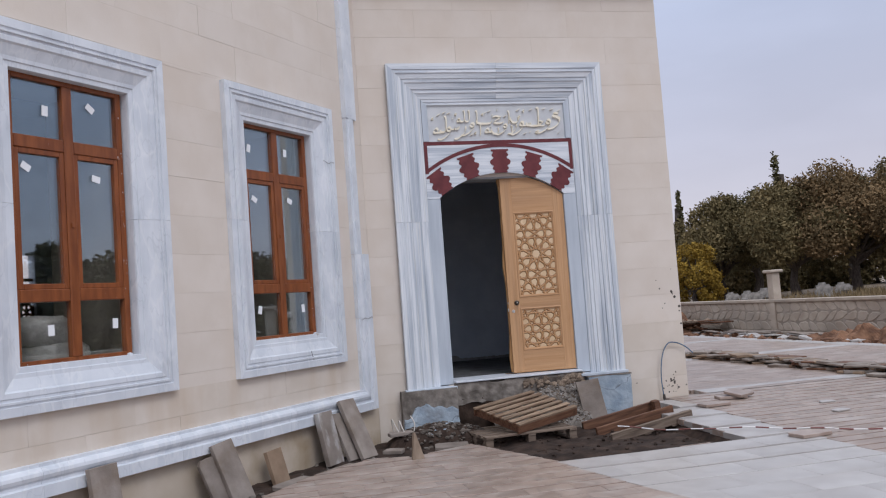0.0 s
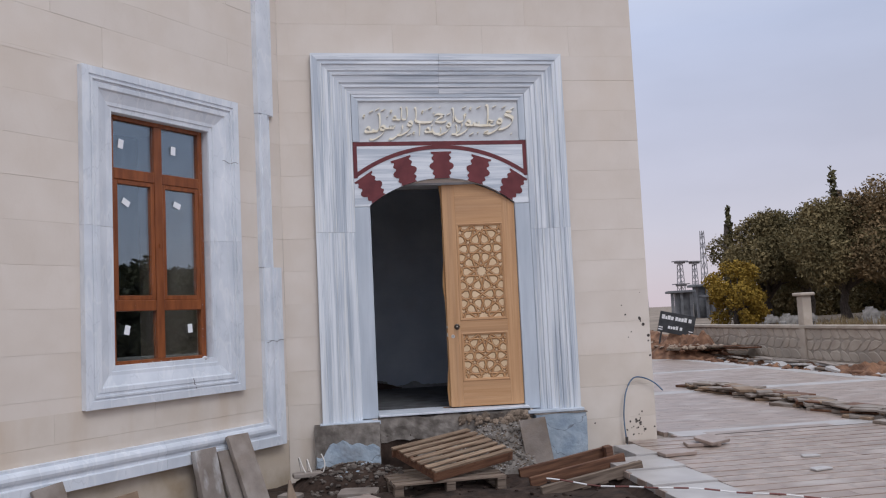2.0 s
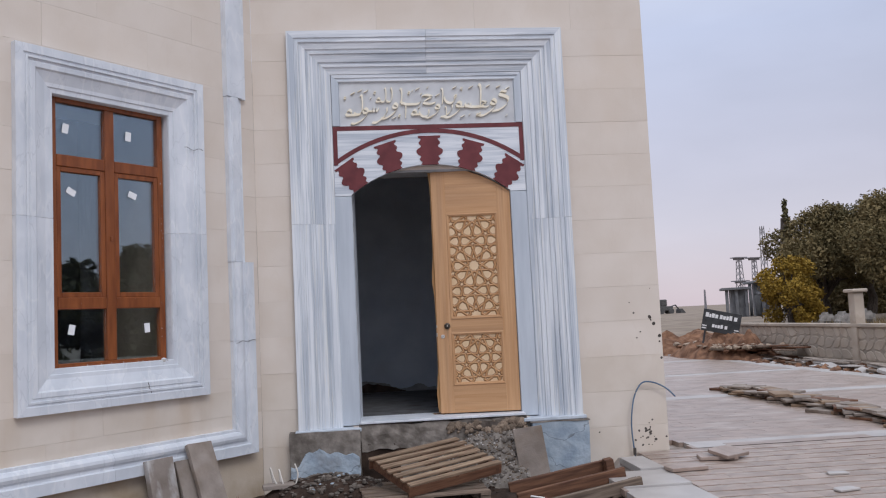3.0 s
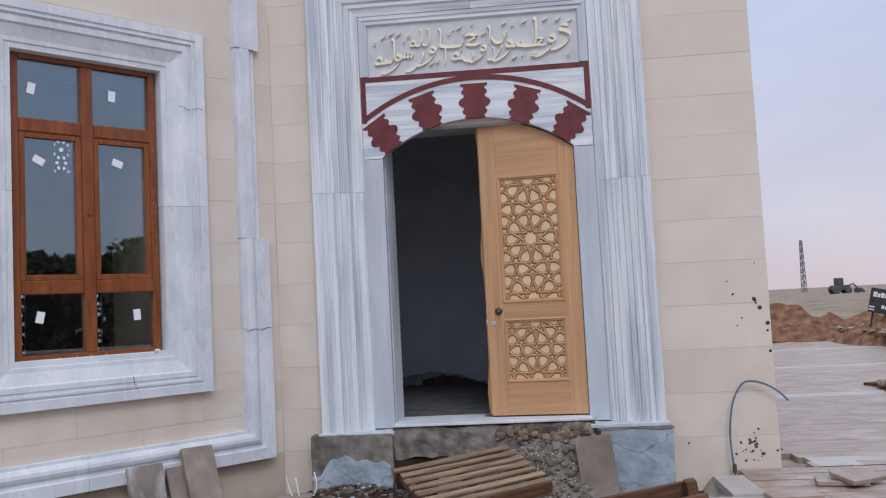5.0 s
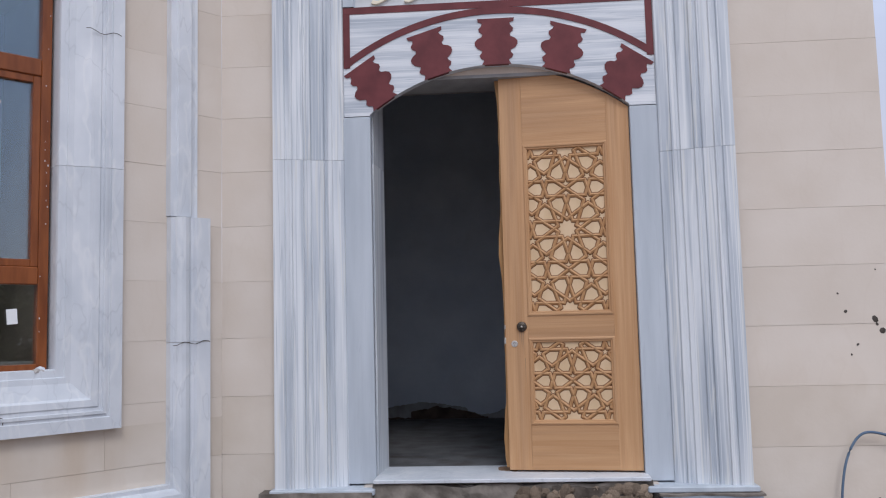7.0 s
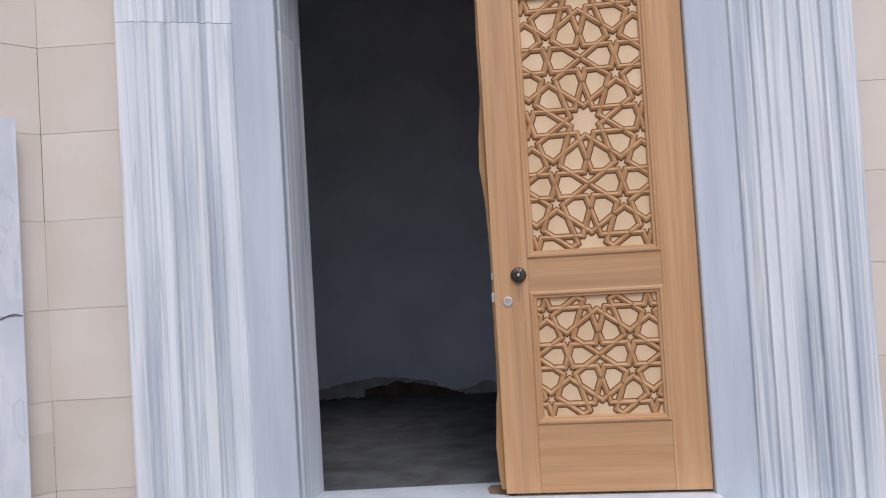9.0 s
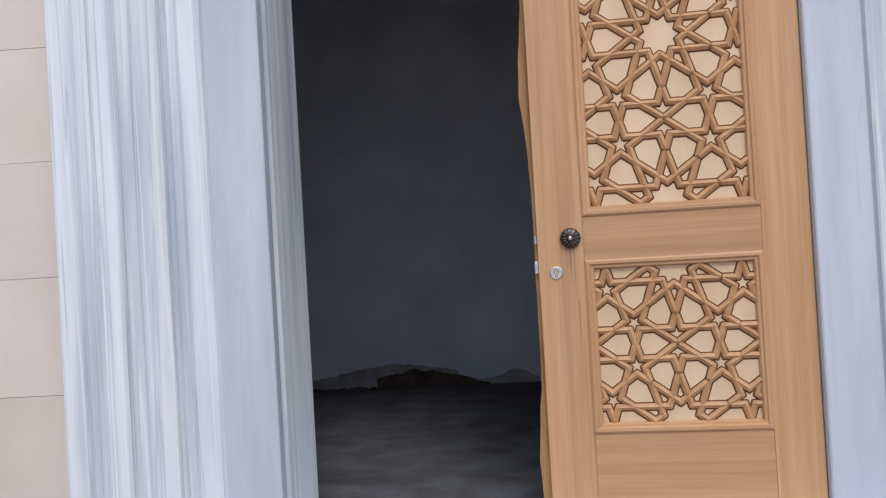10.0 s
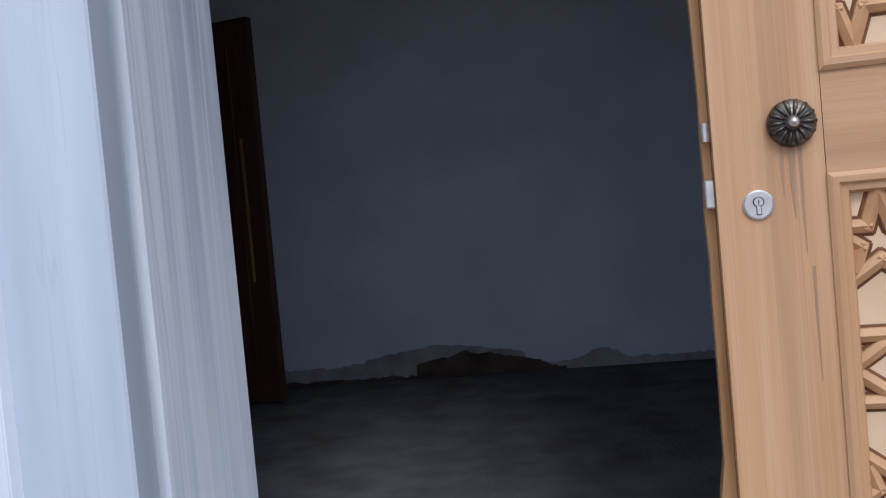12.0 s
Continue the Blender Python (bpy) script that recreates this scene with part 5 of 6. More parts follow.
stone_slab(at(0.86, -0.44, -0.17) @ rot(-8) @ rot(-7, "Y") @ rot(-15, "X"), 0.29, 0.54, 0.045, "grey stone slab leaning on the broken doorstep")
for x, y, a, w, h, g in ((-1.13, -0.92, -12, 0.38, 0.26, 0), (-1.78, -0.86, -30, 0.22, 0.16, 0), (-2.45, -1.62, 48, 0.6, 0.26, 0), (-2.95, -2.05, 50, 0.5, 0.22, 0), (-1.62, -0.42, 10, 0.3, 0.14, 0)):
    stone_slab(at(x, y, soil_top(x, y) + 0.03) @ rot(a) @ rot(-88, "X") @ at(0, 0, -h / 2), w, h, 0.04, "broken stone slab lying flat on the soil", group="slabs on the soil", chip=1)
for x, y, a, w, h, tilt in ((1.95, -3.05, 8, 0.36, 0.24, 0), (2.72, -0.62, 30, 0.34, 0.26, 10), (2.62, -0.60, -12, 0.36, 0.24, 0), (2.15, -0.98, 6, 0.36, 0.22, 0), (3.05, -2.1, 12, 0.20, 0.12, 0), (3.3, -1.55, -8, 0.18, 0.10, 0)):
    stone_slab(at(x, y, slope(y) + (0.018 if w > 0.3 else 0.010) + (0.042 if tilt else 0)) @ rot(a) @ rot(-90 + tilt, "X") @ at(0, 0, -h / 2), w, h, 0.034 if w > 0.3 else 0.018, "loose stone slab lying on the paving", PAVER if w > 0.3 else PALE_PAVER,
               group="slabs on the paving", chip=1)

# ---- small things by the door ----
CABLE_BLUE = surface("blue_grey_conduit", (0.075, 0.125, 0.20), (0.12, 0.18, 0.26), rough=0.5, bump=0.05)
CABLE_WHITE = surface("dusty_white_cable", (0.55, 0.51, 0.46), (0.66, 0.62, 0.57), rough=0.6, bump=0.1)
DARK_CHIP = surface("dark_chip", (0.05, 0.042, 0.036), (0.10, 0.085, 0.075), scale=20, rough=0.9, bump=0.3)


def smooth_path(pts, n=8):
    """A rounded line through the points."""
    p = [Vector(q) for q in pts]
    out = []
    for i in range(len(p) - 1):
        a, b, c, d = p[max(i - 1, 0)], p[i], p[i + 1], p[min(i + 2, len(p) - 1)]
        for k in range(n):
            t = k / n
            out.append(0.5 * ((2 * b) + (c - a) * t + (2 * a - 5 * b + 4 * c - d) * t * t + (3 * b - a - 3 * c + d) * t ** 3))
    return out + [p[-1]]


def cables():
    path = smooth_path([(1.97, -0.10, -0.08), (1.955, -0.10, 0.05), (1.945, -0.10, 0.3), (1.985, -0.10, 0.55), (2.075, -0.10, 0.70), (2.20, -0.10, 0.705), (2.33, -0.11, 0.64), (2.42, -0.12, 0.55)])
    sh = Shape().tube(path, 0.008, 8)
    tagged(part("conduit", sh, CABLE_BLUE, smooth=True), "thin blue-grey conduit bent over beside the wall", "conduit")
    tagged(part("conduit_sleeve", Shape().lathe([(0.0, 0), (0.018, 0), (0.016, 0.07), (0.0001, 0.07)], 12, at(1.962, -0.10, -0.02)), DARK_CHIP), "dark sleeve at the foot of a conduit", "sleeve")
    for k, pts in enumerate(([(-1.66, -0.30, -0.12), (-1.69, -0.32, 0.02), (-1.70, -0.36, 0.12), (-1.64, -0.42, -0.02), (-1.52, -0.46, -0.12), (-1.44, -0.40, 0.03), (-1.47, -0.33, 0.14)],
                             [(-1.60, -0.32, -0.12), (-1.62, -0.36, 0.10), (-1.56, -0.44, -0.06), (-1.46, -0.44, -0.10)])):
        tagged(part("cable", Shape().tube(smooth_path(pts), 0.007, 7), CABLE_WHITE, smooth=True), "looped dusty white cable beside the plinth", "cable", group="loose cables")
    w = Shape().prism([(-0.065, 0), (0.065, 0), (-0.02, 0.27), (-0.035, 0.27)], -0.02, 0.02)
    tagged(part("timber_wedge", w, surface("pale_sawn_timber", (0.24, 0.18, 0.13), (0.36, 0.28, 0.21), scale=5, stretch=(3, 3, 1), rough=0.8, bump=0.2),
                m=at(-1.74, -2.05, slope(-2.05) - 0.01) @ rot(10)), "pointed offcut of pale timber standing on the paving", "offcut")
    rng = random.Random(31)
    chips = thing("wall_chips", Matrix(), "dark chips and drill marks on the cream wall", "chips", kind="stuff")
    sh = Shape()
    spots = [(rng.gauss(2.14, 0.06), rng.gauss(0.17, 0.07), rng.uniform(0.006, 0.016)) for _ in range(26)]
    spots += [(2.06, 1.43, 0.012), (2.23, 1.38, 0.02), (2.27, 1.31, 0.022), (2.325, 1.18, 0.022), (2.32, 1.12, 0.012), (2.33, 0.95, 0.016), (2.02, 1.54, 0.007),
              (2.12, 1.23, 0.008), (2.08, 1.17, 0.007), (2.25, 1.68, 0.007), (2.24, 1.35, 0.009)]
    spots += [(2.10, 5.38, 0.012), (-1.45, 5.36, 0.012), (1.62, 0.22, 0.012)]
    for x, z, r in spots:
        m = at(x, -0.0405, z) @ rot(90, "X") @ rot(rng.uniform(0, 180))
        sh.lathe([(0.0, -0.004), (r, -0.004), (r * 0.8, 0.0015), (0.0001, 0.002)], 7, m @ Matrix.Diagonal((1, rng.uniform(0.5, 1.6), 1, 1)))
    part("chip_marks", sh, DARK_CHIP, chips)


cables()


def barrier_tape():
    t = thing("barrier_tape", Matrix(), "red and white barrier tape trailing over pit and paving", "tape")
    white = surface("white_tape", (0.70, 0.68, 0.66), (0.78, 0.76, 0.74), rough=0.5, bump=0.0)
    dark = surface("dark_red_tape", (0.14, 0.05, 0.04), (0.2, 0.07, 0.06), rough=0.5, bump=0.0)
    a, b = Vector((0.55, -1.72, -0.02)), Vector((3.6, -4.1, -0.085))
    n = 30
    for i in range(n):
        p, q = a.lerp(b, i / n), a.lerp(b, (i + 1) / n)
        p.z += 0.006 * math.sin(i * 1.3) - (0.03 * math.sin(math.pi * min(1, i / 9)) if i < 9 else 0)
        q.z += 0.006 * math.sin((i + 1) * 1.3) - (0.03 * math.sin(math.pi * min(1, (i + 1) / 9)) if i < 8 else 0)
        part("band", Shape().tube([p, q], 0.008, 5), dark if i % 2 else white, t)


barrier_tape()

# ---- inside the vestibule ----
def vestibule_things():
    DOOR_DARK = surface("dark_brown_door", (0.075, 0.03, 0.018), (0.12, 0.05, 0.03), scale=4, stretch=(8, 8, 1), rough=0.45, bump=0.05)
    t = thing("inner_door", at(-1.575, 2.86, FLOOR) @ rot(-14), "dark brown wooden door leaf standing open by the back wall", "door")
    part("leaf", Shape().box(-0.85, 0, 0, 0.045, 0.01, 1.87, c=0.004), DOOR_DARK, t)
    part("raised_panel", Shape().box(-0.72, -0.12, -0.008, -0.0005, 0.95, 1.74, c=0.004), DOOR_DARK, t)
    part("raised_panel", Shape().box(-0.72, -0.12, -0.008, -0.0005, 0.15, 0.85, c=0.004), DOOR_DARK, t)
    part("edge_strip", Shape().box(-0.10, -0.085, -0.003, -0.0005, 0.6, 1.3), WOOD_EDGE, t, "pale upright streak")
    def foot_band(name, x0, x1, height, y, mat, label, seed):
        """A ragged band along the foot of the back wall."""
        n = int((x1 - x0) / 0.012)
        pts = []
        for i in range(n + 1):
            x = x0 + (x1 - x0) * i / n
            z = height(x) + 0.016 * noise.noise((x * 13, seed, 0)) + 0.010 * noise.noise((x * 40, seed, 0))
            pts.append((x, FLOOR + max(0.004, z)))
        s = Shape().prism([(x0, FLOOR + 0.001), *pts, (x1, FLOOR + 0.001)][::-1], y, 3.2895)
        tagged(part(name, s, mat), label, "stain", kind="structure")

    BARE = surface("bare_grey_render", (0.30, 0.315, 0.33), (0.42, 0.435, 0.45), scale=7, rough=0.95, bump=0.5, stain=(0.20, 0.185, 0.175), stain_scale=5, stain_lo=0.45, stain_hi=0.7)
    foot_band("bare_band", -2.0, 1.85, lambda x: 0.085 + 0.085 * max(0.0, 1 - abs(x + 0.85) / 0.5) ** 0.7 - 0.045 * (x > -0.4) + 0.06 * max(0.0, 1 - abs(x + 0.02) / 0.16), 3.287, BARE,
              "grey band where plaster has fallen from the wall foot", 1)
    foot_band("damp_patch", -0.98, -0.22, lambda x: 0.125 * max(0.0, 1 - abs(x + 0.70) / 0.46) ** 0.55, 3.2845, DAMP_AND_SEAM, "dark brown damp patch at the wall foot", 5)
    # narrow dark line where the wall meets the floor
    foot_band("damp_seam", -2.0, -0.2, lambda x: 0.018, 3.2850, DAMP_AND_SEAM, "dark seam between wall and floor", 9)


vestibule_things()


def sacks():
    cloth = surface("white_woven_sack", (0.55, 0.55, 0.54), (0.68, 0.68, 0.67), scale=14, rough=0.85, bump=0.4)
    for k, (u, y, z, w) in enumerate(((4.05, 0.62, 1.19, 0.62), (4.45, 0.80, 1.19, 0.56), (4.12, 0.66, 1.40, 0.5))):
        bm = bmesh.new()
        bmesh.ops.create_icosphere(bm, subdivisions=3, radius=1)
        for v in bm.verts:
            c = v.co.copy()
            v.co = Vector((math.copysign(abs(c.x) ** 0.6, c.x) * w / 2, math.copysign(abs(c.y) ** 0.6, c.y) * 0.2, math.copysign(abs(c.z) ** 0.7, c.z) * 0.14))
            v.co += noise.noise_vector(c * 2.5 + Vector((k * 3, 0, 0))) * 0.03
        bm.verts.index_update()
        s = Shape()
        s.v, s.f = [tuple(v.co) for v in bm.verts], [tuple(v.index for v in f.verts) for f in bm.faces]
        bm.free()
        tagged(part("sack", s, cloth, smooth=True, m=SIDE @ at(-u, y, z + 0.05)), "full white woven sack in a stack inside the window", "sack", group="sacks inside the window")


sacks()


# ---- hairline cracks in the marble and a crumb on the sill ----
def crack(name, m, pts, label):
    tagged(part(name, Shape().tube(pts, 0.0022, 5), DARK_CHIP, m=m), label, "crack", group="hairline cracks", kind="structure")


def jag(x0, z0, x1, z1, y, amp, seed, n=9):
    rng = random.Random(seed)
    return [(x0 + (x1 - x0) * i / n + (rng.uniform(-amp, amp) if 0 < i < n else 0), y, z0 + (z1 - z0) * i / n + (rng.uniform(-amp, amp) if 0 < i < n else 0)) for i in range(n + 1)]


crack("crack_strip", SIDE, [(-0.135 - 0.0243 * i, -0.087, 1.342 - 0.0012 * i + 0.009 * math.sin(i * 1.15)) for i in range(11)], "wavy dark crack across the marble strip")
crack("crack_jamb", SIDE, [(-0.70 - 0.026 * i, -0.061 + 0.0008 * i, 3.16 + 0.012 * math.sin(i * 1.1)) for i in range(9)], "wavy dark crack in a window jamb")
crack("crack_sill", SIDE, jag(-1.34, 1.04, -1.31, 0.94, -0.048, 0.01, 3), "dark crack in the window sill")
stones("sill_crumb", None, PALE_PAVER, 3, (0, 0.03, 0, 0.02, 0), (0.015, 0.028), 91).matrix_basis = SIDE @ at(-1.12, 0.03, 1.20)
tagged(bpy.data.objects["sill_crumb"], "pale crumbs of mortar on the window sill", "crumbs", kind="stuff")

# ---- beyond the forecourt ----
def far(deg, dist):
    """A place at that bearing (clockwise from straight ahead) and distance from the near edge of the forecourt."""
    x, y = -3.4 + dist * math.sin(radians(deg)), -10.5 + dist * math.cos(radians(deg))
    return x, y, terrain(x, y)


CAST_WALL = surface("cast_stone_wall", (0.37, 0.305, 0.245), (0.49, 0.42, 0.35), scale=3, rough=0.9, bump=0.4,
                    stain=(0.22, 0.19, 0.16), stain_scale=1.5, stain_lo=0.5, stain_hi=0.8)
JOINT_DARK = surface("dark_wall_joint", (0.27, 0.23, 0.19), (0.36, 0.31, 0.26), scale=6, rough=0.95, bump=0.2)


def perimeter_wall():
    t = tagged(new("wall_perimeter"), "low cemetery wall of cast stone panels with a plain coping", "wall", kind="structure")
    X, Y0, Y1 = 10.3, -14.0, 15.6
    part("wall_core", Shape().box(X, X + 0.14, Y0, Y1, -0.15, 0.82), JOINT_DARK, t)
    part("footing", Shape().box(X - 0.06, X + 0.18, Y0, Y1, -0.2, 0.06, c=0.01), CAST_WALL, t)
    for k in range(8):
        y = Y0 + (Y1 - Y0) * k / 8
        part("coping", Shape().box(X - 0.06, X + 0.2, y + 0.004, y + (Y1 - Y0) / 8 - 0.004, 0.821, 0.90, c=0.012), CAST_WALL, t)
    # irregular stones: cells of a jittered grid, shrunk away from their joints
    rng = random.Random(19)
    cw, ch, rows = 0.34, 0.25, 3
    cols = int((Y1 - Y0) / cw)
    grid = {(i, j): (Y0 + i * cw + rng.uniform(-0.1, 0.1) + (0.17 if j % 2 else 0), 0.07 + j * ch + (rng.uniform(-0.06, 0.06) if 0 < j < rows else 0)) for i in range(cols + 1) for j in range(rows + 1)}
    near, rest = [], Shape()
    for i in range(cols):
        for j in range(rows):
            quad = [grid[i, j], grid[i + 1, j], grid[i + 1, j + 1], grid[i, j + 1]]
            cy, cz = sum(q[0] for q in quad) / 4, sum(q[1] for q in quad) / 4
            pts = []
            for a, b in zip(quad, quad[1:] + quad[:1]):
                for f in (0.22, 0.78):
                    y, z = a[0] + (b[0] - a[0]) * f, a[1] + (b[1] - a[1]) * f
                    pts.append((cy + (y - cy) * 0.93, min(0.81, cz + (z - cz) * 0.92)))
            k = len(pts)
            d = rng.uniform(0.007, 0.016)
            v = [(X + 0.002, y, z) for y, z in pts] + [(X - d, cy + (y - cy) * 0.86, cz + (z - cz) * 0.84) for y, z in pts]
            f = [tuple(range(k, 2 * k)), *[(n, (n + 1) % k, (n + 1) % k + k, n + k) for n in range(k)]]
            if 5.0 < cy < 15.6 and len(near) < 300:
                near.append(part("facing_stone", Shape().add(v, f), CAST_WALL, t))
            else:
                rest.add(v, f)
    tagged(part("facing_stone_rest", rest, CAST_WALL, t), kind="stuff")
    for y in (9.6, 1.0, -8.0):
        p = thing("wall_post", at(X + 0.07, y, 0), "plain concrete post of the cemetery wall with a flat cap", "post", group="cemetery wall posts")
        part("shaft", Shape().box(-0.12, 0.12, -0.12, 0.12, -0.15, 1.60, c=0.015), CAST_WALL, p)
        part("cap", Shape().box(-0.19, 0.19, -0.19, 0.19, 1.601, 1.68, c=0.02), CAST_WALL, p)


perimeter_wall()


def heap(name, cx, cy, rx, ry, h, mat, label, seed, turn=0, n=34):
    """A heap of earth: a domed grid with clods."""
    s = Shape()
    for j in range(n + 1):
        for i in range(n + 1):
            u, v = 2 * i / n - 1, 2 * j / n - 1
            r = math.sqrt(u * u + v * v)
            x, y = cx + rx * u * math.cos(turn) - ry * v * math.sin(turn), cy + rx * u * math.sin(turn) + ry * v * math.cos(turn)
            k = max(0.0, 1 - r) ** 0.8
            z = h * k * (1 + 0.55 * noise.noise((u * 2.2 + seed, v * 2.2, 0))) + 0.26 * k ** 0.4 * noise.noise((x * 2.3, y * 2.3, seed)) + 0.14 * k ** 0.3 * noise.noise((x * 6, y * 6, seed))
            s.v.append((x, y, min(terrain(x, y), 0.0) - 0.06 + max(z, 0)))
    s.f = [(j * (n + 1) + i, j * (n + 1) + i + 1, (j + 1) * (n + 1) + i + 1, (j + 1) * (n + 1) + i) for j in range(n) for i in range(n)]
    return tagged(part(name, s, mat), label, "heap")


heap("earth_mound", 8.6, 19.4, 4.6, 2.2, 0.95, RED_SOIL, "heap of red-brown excavated earth at the paving edge", 1, -0.1, 48)
heap("earth_mound", 9.45, 14.8, 1.3, 2.5, 0.85, RED_SOIL, "low bank of red earth and stones against the wall", 2, 0.1)
heap("earth_mound", 9.7, 5.6, 0.7, 2.6, 0.32, RED_SOIL, "low heap of red earth at the foot of the wall", 3)


def boards(name, m, label, count, length, spread, seed, mats, stone=False):
    """A loose pile of flat boards or slabs, lying along y, layer on layer."""
    t = thing(name, m, label, "pile")
    rng = random.Random(seed)
    for k in range(count):
        ln = rng.uniform(0.28, 0.62) if stone else rng.uniform(0.5, 1.2)
        layer = k % 3
        y = rng.uniform(-length / 2, length / 2) * (1 - 0.1 * layer)
        x = rng.uniform(-spread, spread) * (1 - 0.2 * layer)
        w, h = rng.uniform(0.16, 0.34) if stone else rng.uniform(0.09, 0.24), rng.uniform(0.022, 0.045)
        part("board", Shape().box(-w / 2, w / 2, -ln / 2, ln / 2, 0, h, c=0.004), mats[k % len(mats)], t,
             m=at(x, y, 0.046 * layer) @ rot(rng.uniform(-45, 45) if stone else rng.uniform(-14, 14)) @ rot(rng.uniform(-2.5, 2.5), "X"))


boards("slab_pile", at(5.45, 2.3, 0.0) @ rot(-1), "long low pile of loose grey-brown slabs and boards on the paving", 120, 7.2, 0.22, 41, [RUST_STONE, SLAB_STONE, SLAB_STONE, BROWN_WOOD, SLAB_STONE], True)
boards("plank_stack", at(9.75, 13.3, 0.0) @ rot(4), "stack of old brown boards by the cemetery wall", 36, 1.8, 0.3, 42, [BROWN_WOOD, OLD_WOOD])
boards("plank_scatter", at(9.65, 9.2, -0.02), "scattered boards and broken slabs along the wall foot", 30, 7.5, 0.25, 43, [OLD_WOOD, PALE_PAVER, SLAB_STONE])
deb = thing("wall_debris", Matrix(), "broken stones and clods along the foot of the cemetery wall", "debris", kind="stuff")
stones("debris_stones", deb, PALE_PAVER, 110, (9.2, 10.2, 3.0, 16.5), (0.04, 0.14), 51)
stones("debris_clods", deb, RED_SOIL, 260, (8.9, 10.25, 3.5, 18.0), (0.04, 0.15), 52)
stones("heap_clods", deb, RED_SOIL, 130, (6.0, 9.6, 17.4, 18.4), (0.05, 0.16), 53)
stones("bank_clods", deb, RED_SOIL, 260, (8.7, 10.1, 13.0, 16.6, 0.22), (0.05, 0.2), 54)
stones("bank_stones", deb, WARM_STONE, 160, (8.6, 10.1, 12.6, 16.6, 0.30), (0.04, 0.13), 55)
boards("plank_bank", at(9.6, 12.6, 0.25) @ rot(30), "broken brown boards on the earth bank", 22, 2.6, 0.4, 44, [BROWN_WOOD, OLD_WOOD])
for k, (x, y, w) in enumerate(((9.15, 14.6, 0.5), (9.3, 9.0, 0.35), (9.25, 6.9, 0.4))):
    stone_slab(at(x, y, 0.03) @ rot(20 * k) @ rot(-72, "X") @ at(0, 0, -0.15), w, 0.3, 0.06, "broken pale slab on the paving edge", PALE_PAVER, group="pale slabs at the paving edge", chip=1)


def signboard():
    black = surface("black_sign_board", (0.03, 0.032, 0.035), (0.055, 0.057, 0.06), scale=5, rough=0.5, bump=0.05)
    letter = surface("white_sign_letters", (0.72, 0.72, 0.72), (0.8, 0.8, 0.8), rough=0.6, bump=0.0)
    t = thing("signboard", at(9.35, 14.8, 0.66) @ rot(-28) @ rot(13, "Y"), "tilted black signboard with white lettering on short legs", "sign")
    part("board", Shape().box(-0.52, 0.52, -0.02, 0.02, 0.0, 0.62, c=0.004), black, t)
    rng = random.Random(2)
    for row, (z, h, n) in enumerate(((0.40, 0.13, 9), (0.13, 0.11, 5))):
        x = -0.45 + 0.22 * row
        for k in range(n):
            w = rng.uniform(0.05, 0.09)
            part("letter_bar", Shape().box(x, x + w, -0.024, -0.0205, z, z + h * rng.uniform(0.7, 1)), letter, t)
            x += w + (0.05 if k % 4 == 3 else 0.014)
    for side in (-1, 1):
        for k in range(2):
            part("letter_bar", Shape().box(side * 0.44 - 0.06, side * 0.44 + 0.06, -0.024, -0.0205, 0.06 + 0.07 * k, 0.09 + 0.07 * k), letter, t)
    for x in (-0.4, 0.4):
        part("leg", Shape().box(x - 0.025, x + 0.025, 0.021, 0.06, -0.7, 0.3, c=0.004), black, t)


signboard()


def tombs():
    white = surface("white_grave_marble", (0.17, 0.155, 0.14), (0.34, 0.315, 0.285), scale=4, rough=0.7, bump=0.1)
    for deg, d, turn, s, w in ((31.9, 35, 30, 0.85, 1), (33.0, 33, 24, 0.95, 0), (33.9, 33.5, 34, 1.0, 1), (37.2, 34, 40, 1.0, 0), (38.3, 36, 36, 0.9, 1), (41.0, 36, 44, 1.0, 0)):
        x, y, z = far(deg, d)
        t = thing("grave", at(x, y, z + 0.12) @ rot(-turn + 8) @ Matrix.Scale(s * 0.52, 4), "pale boxed marble grave with gabled end panels in dry grass", "grave", group="graves")
        part("kerb", Shape().box(-0.5, 0.5, -0.9, 0.9, -0.5, 0.55, c=0.02), white, t)
        part("end_panel", Shape().prism([(-0.52, 0.551), (0.52, 0.551), (0.52, 0.80), (0.38, 0.82), (0.30, 0.98), (-0.30, 0.98), (-0.38, 0.82), (-0.52, 0.80)], -0.9, -0.8), white, t)
        part("headstone", Shape().prism([(-0.42, 0.551), (0.42, 0.551), (0.42, 0.9), (0.27, 0.92), (0.22, 1.1), (-0.22, 1.1), (-0.27, 0.92), (-0.42, 0.9)], 0.78, 0.9), white, t)
        if w:
            part("name_panel", Shape().box(-0.36, 0.36, -0.912, -0.9005, 0.08, 0.46, c=0.004), DARK_CHIP, t, "dark name panel")


tombs()


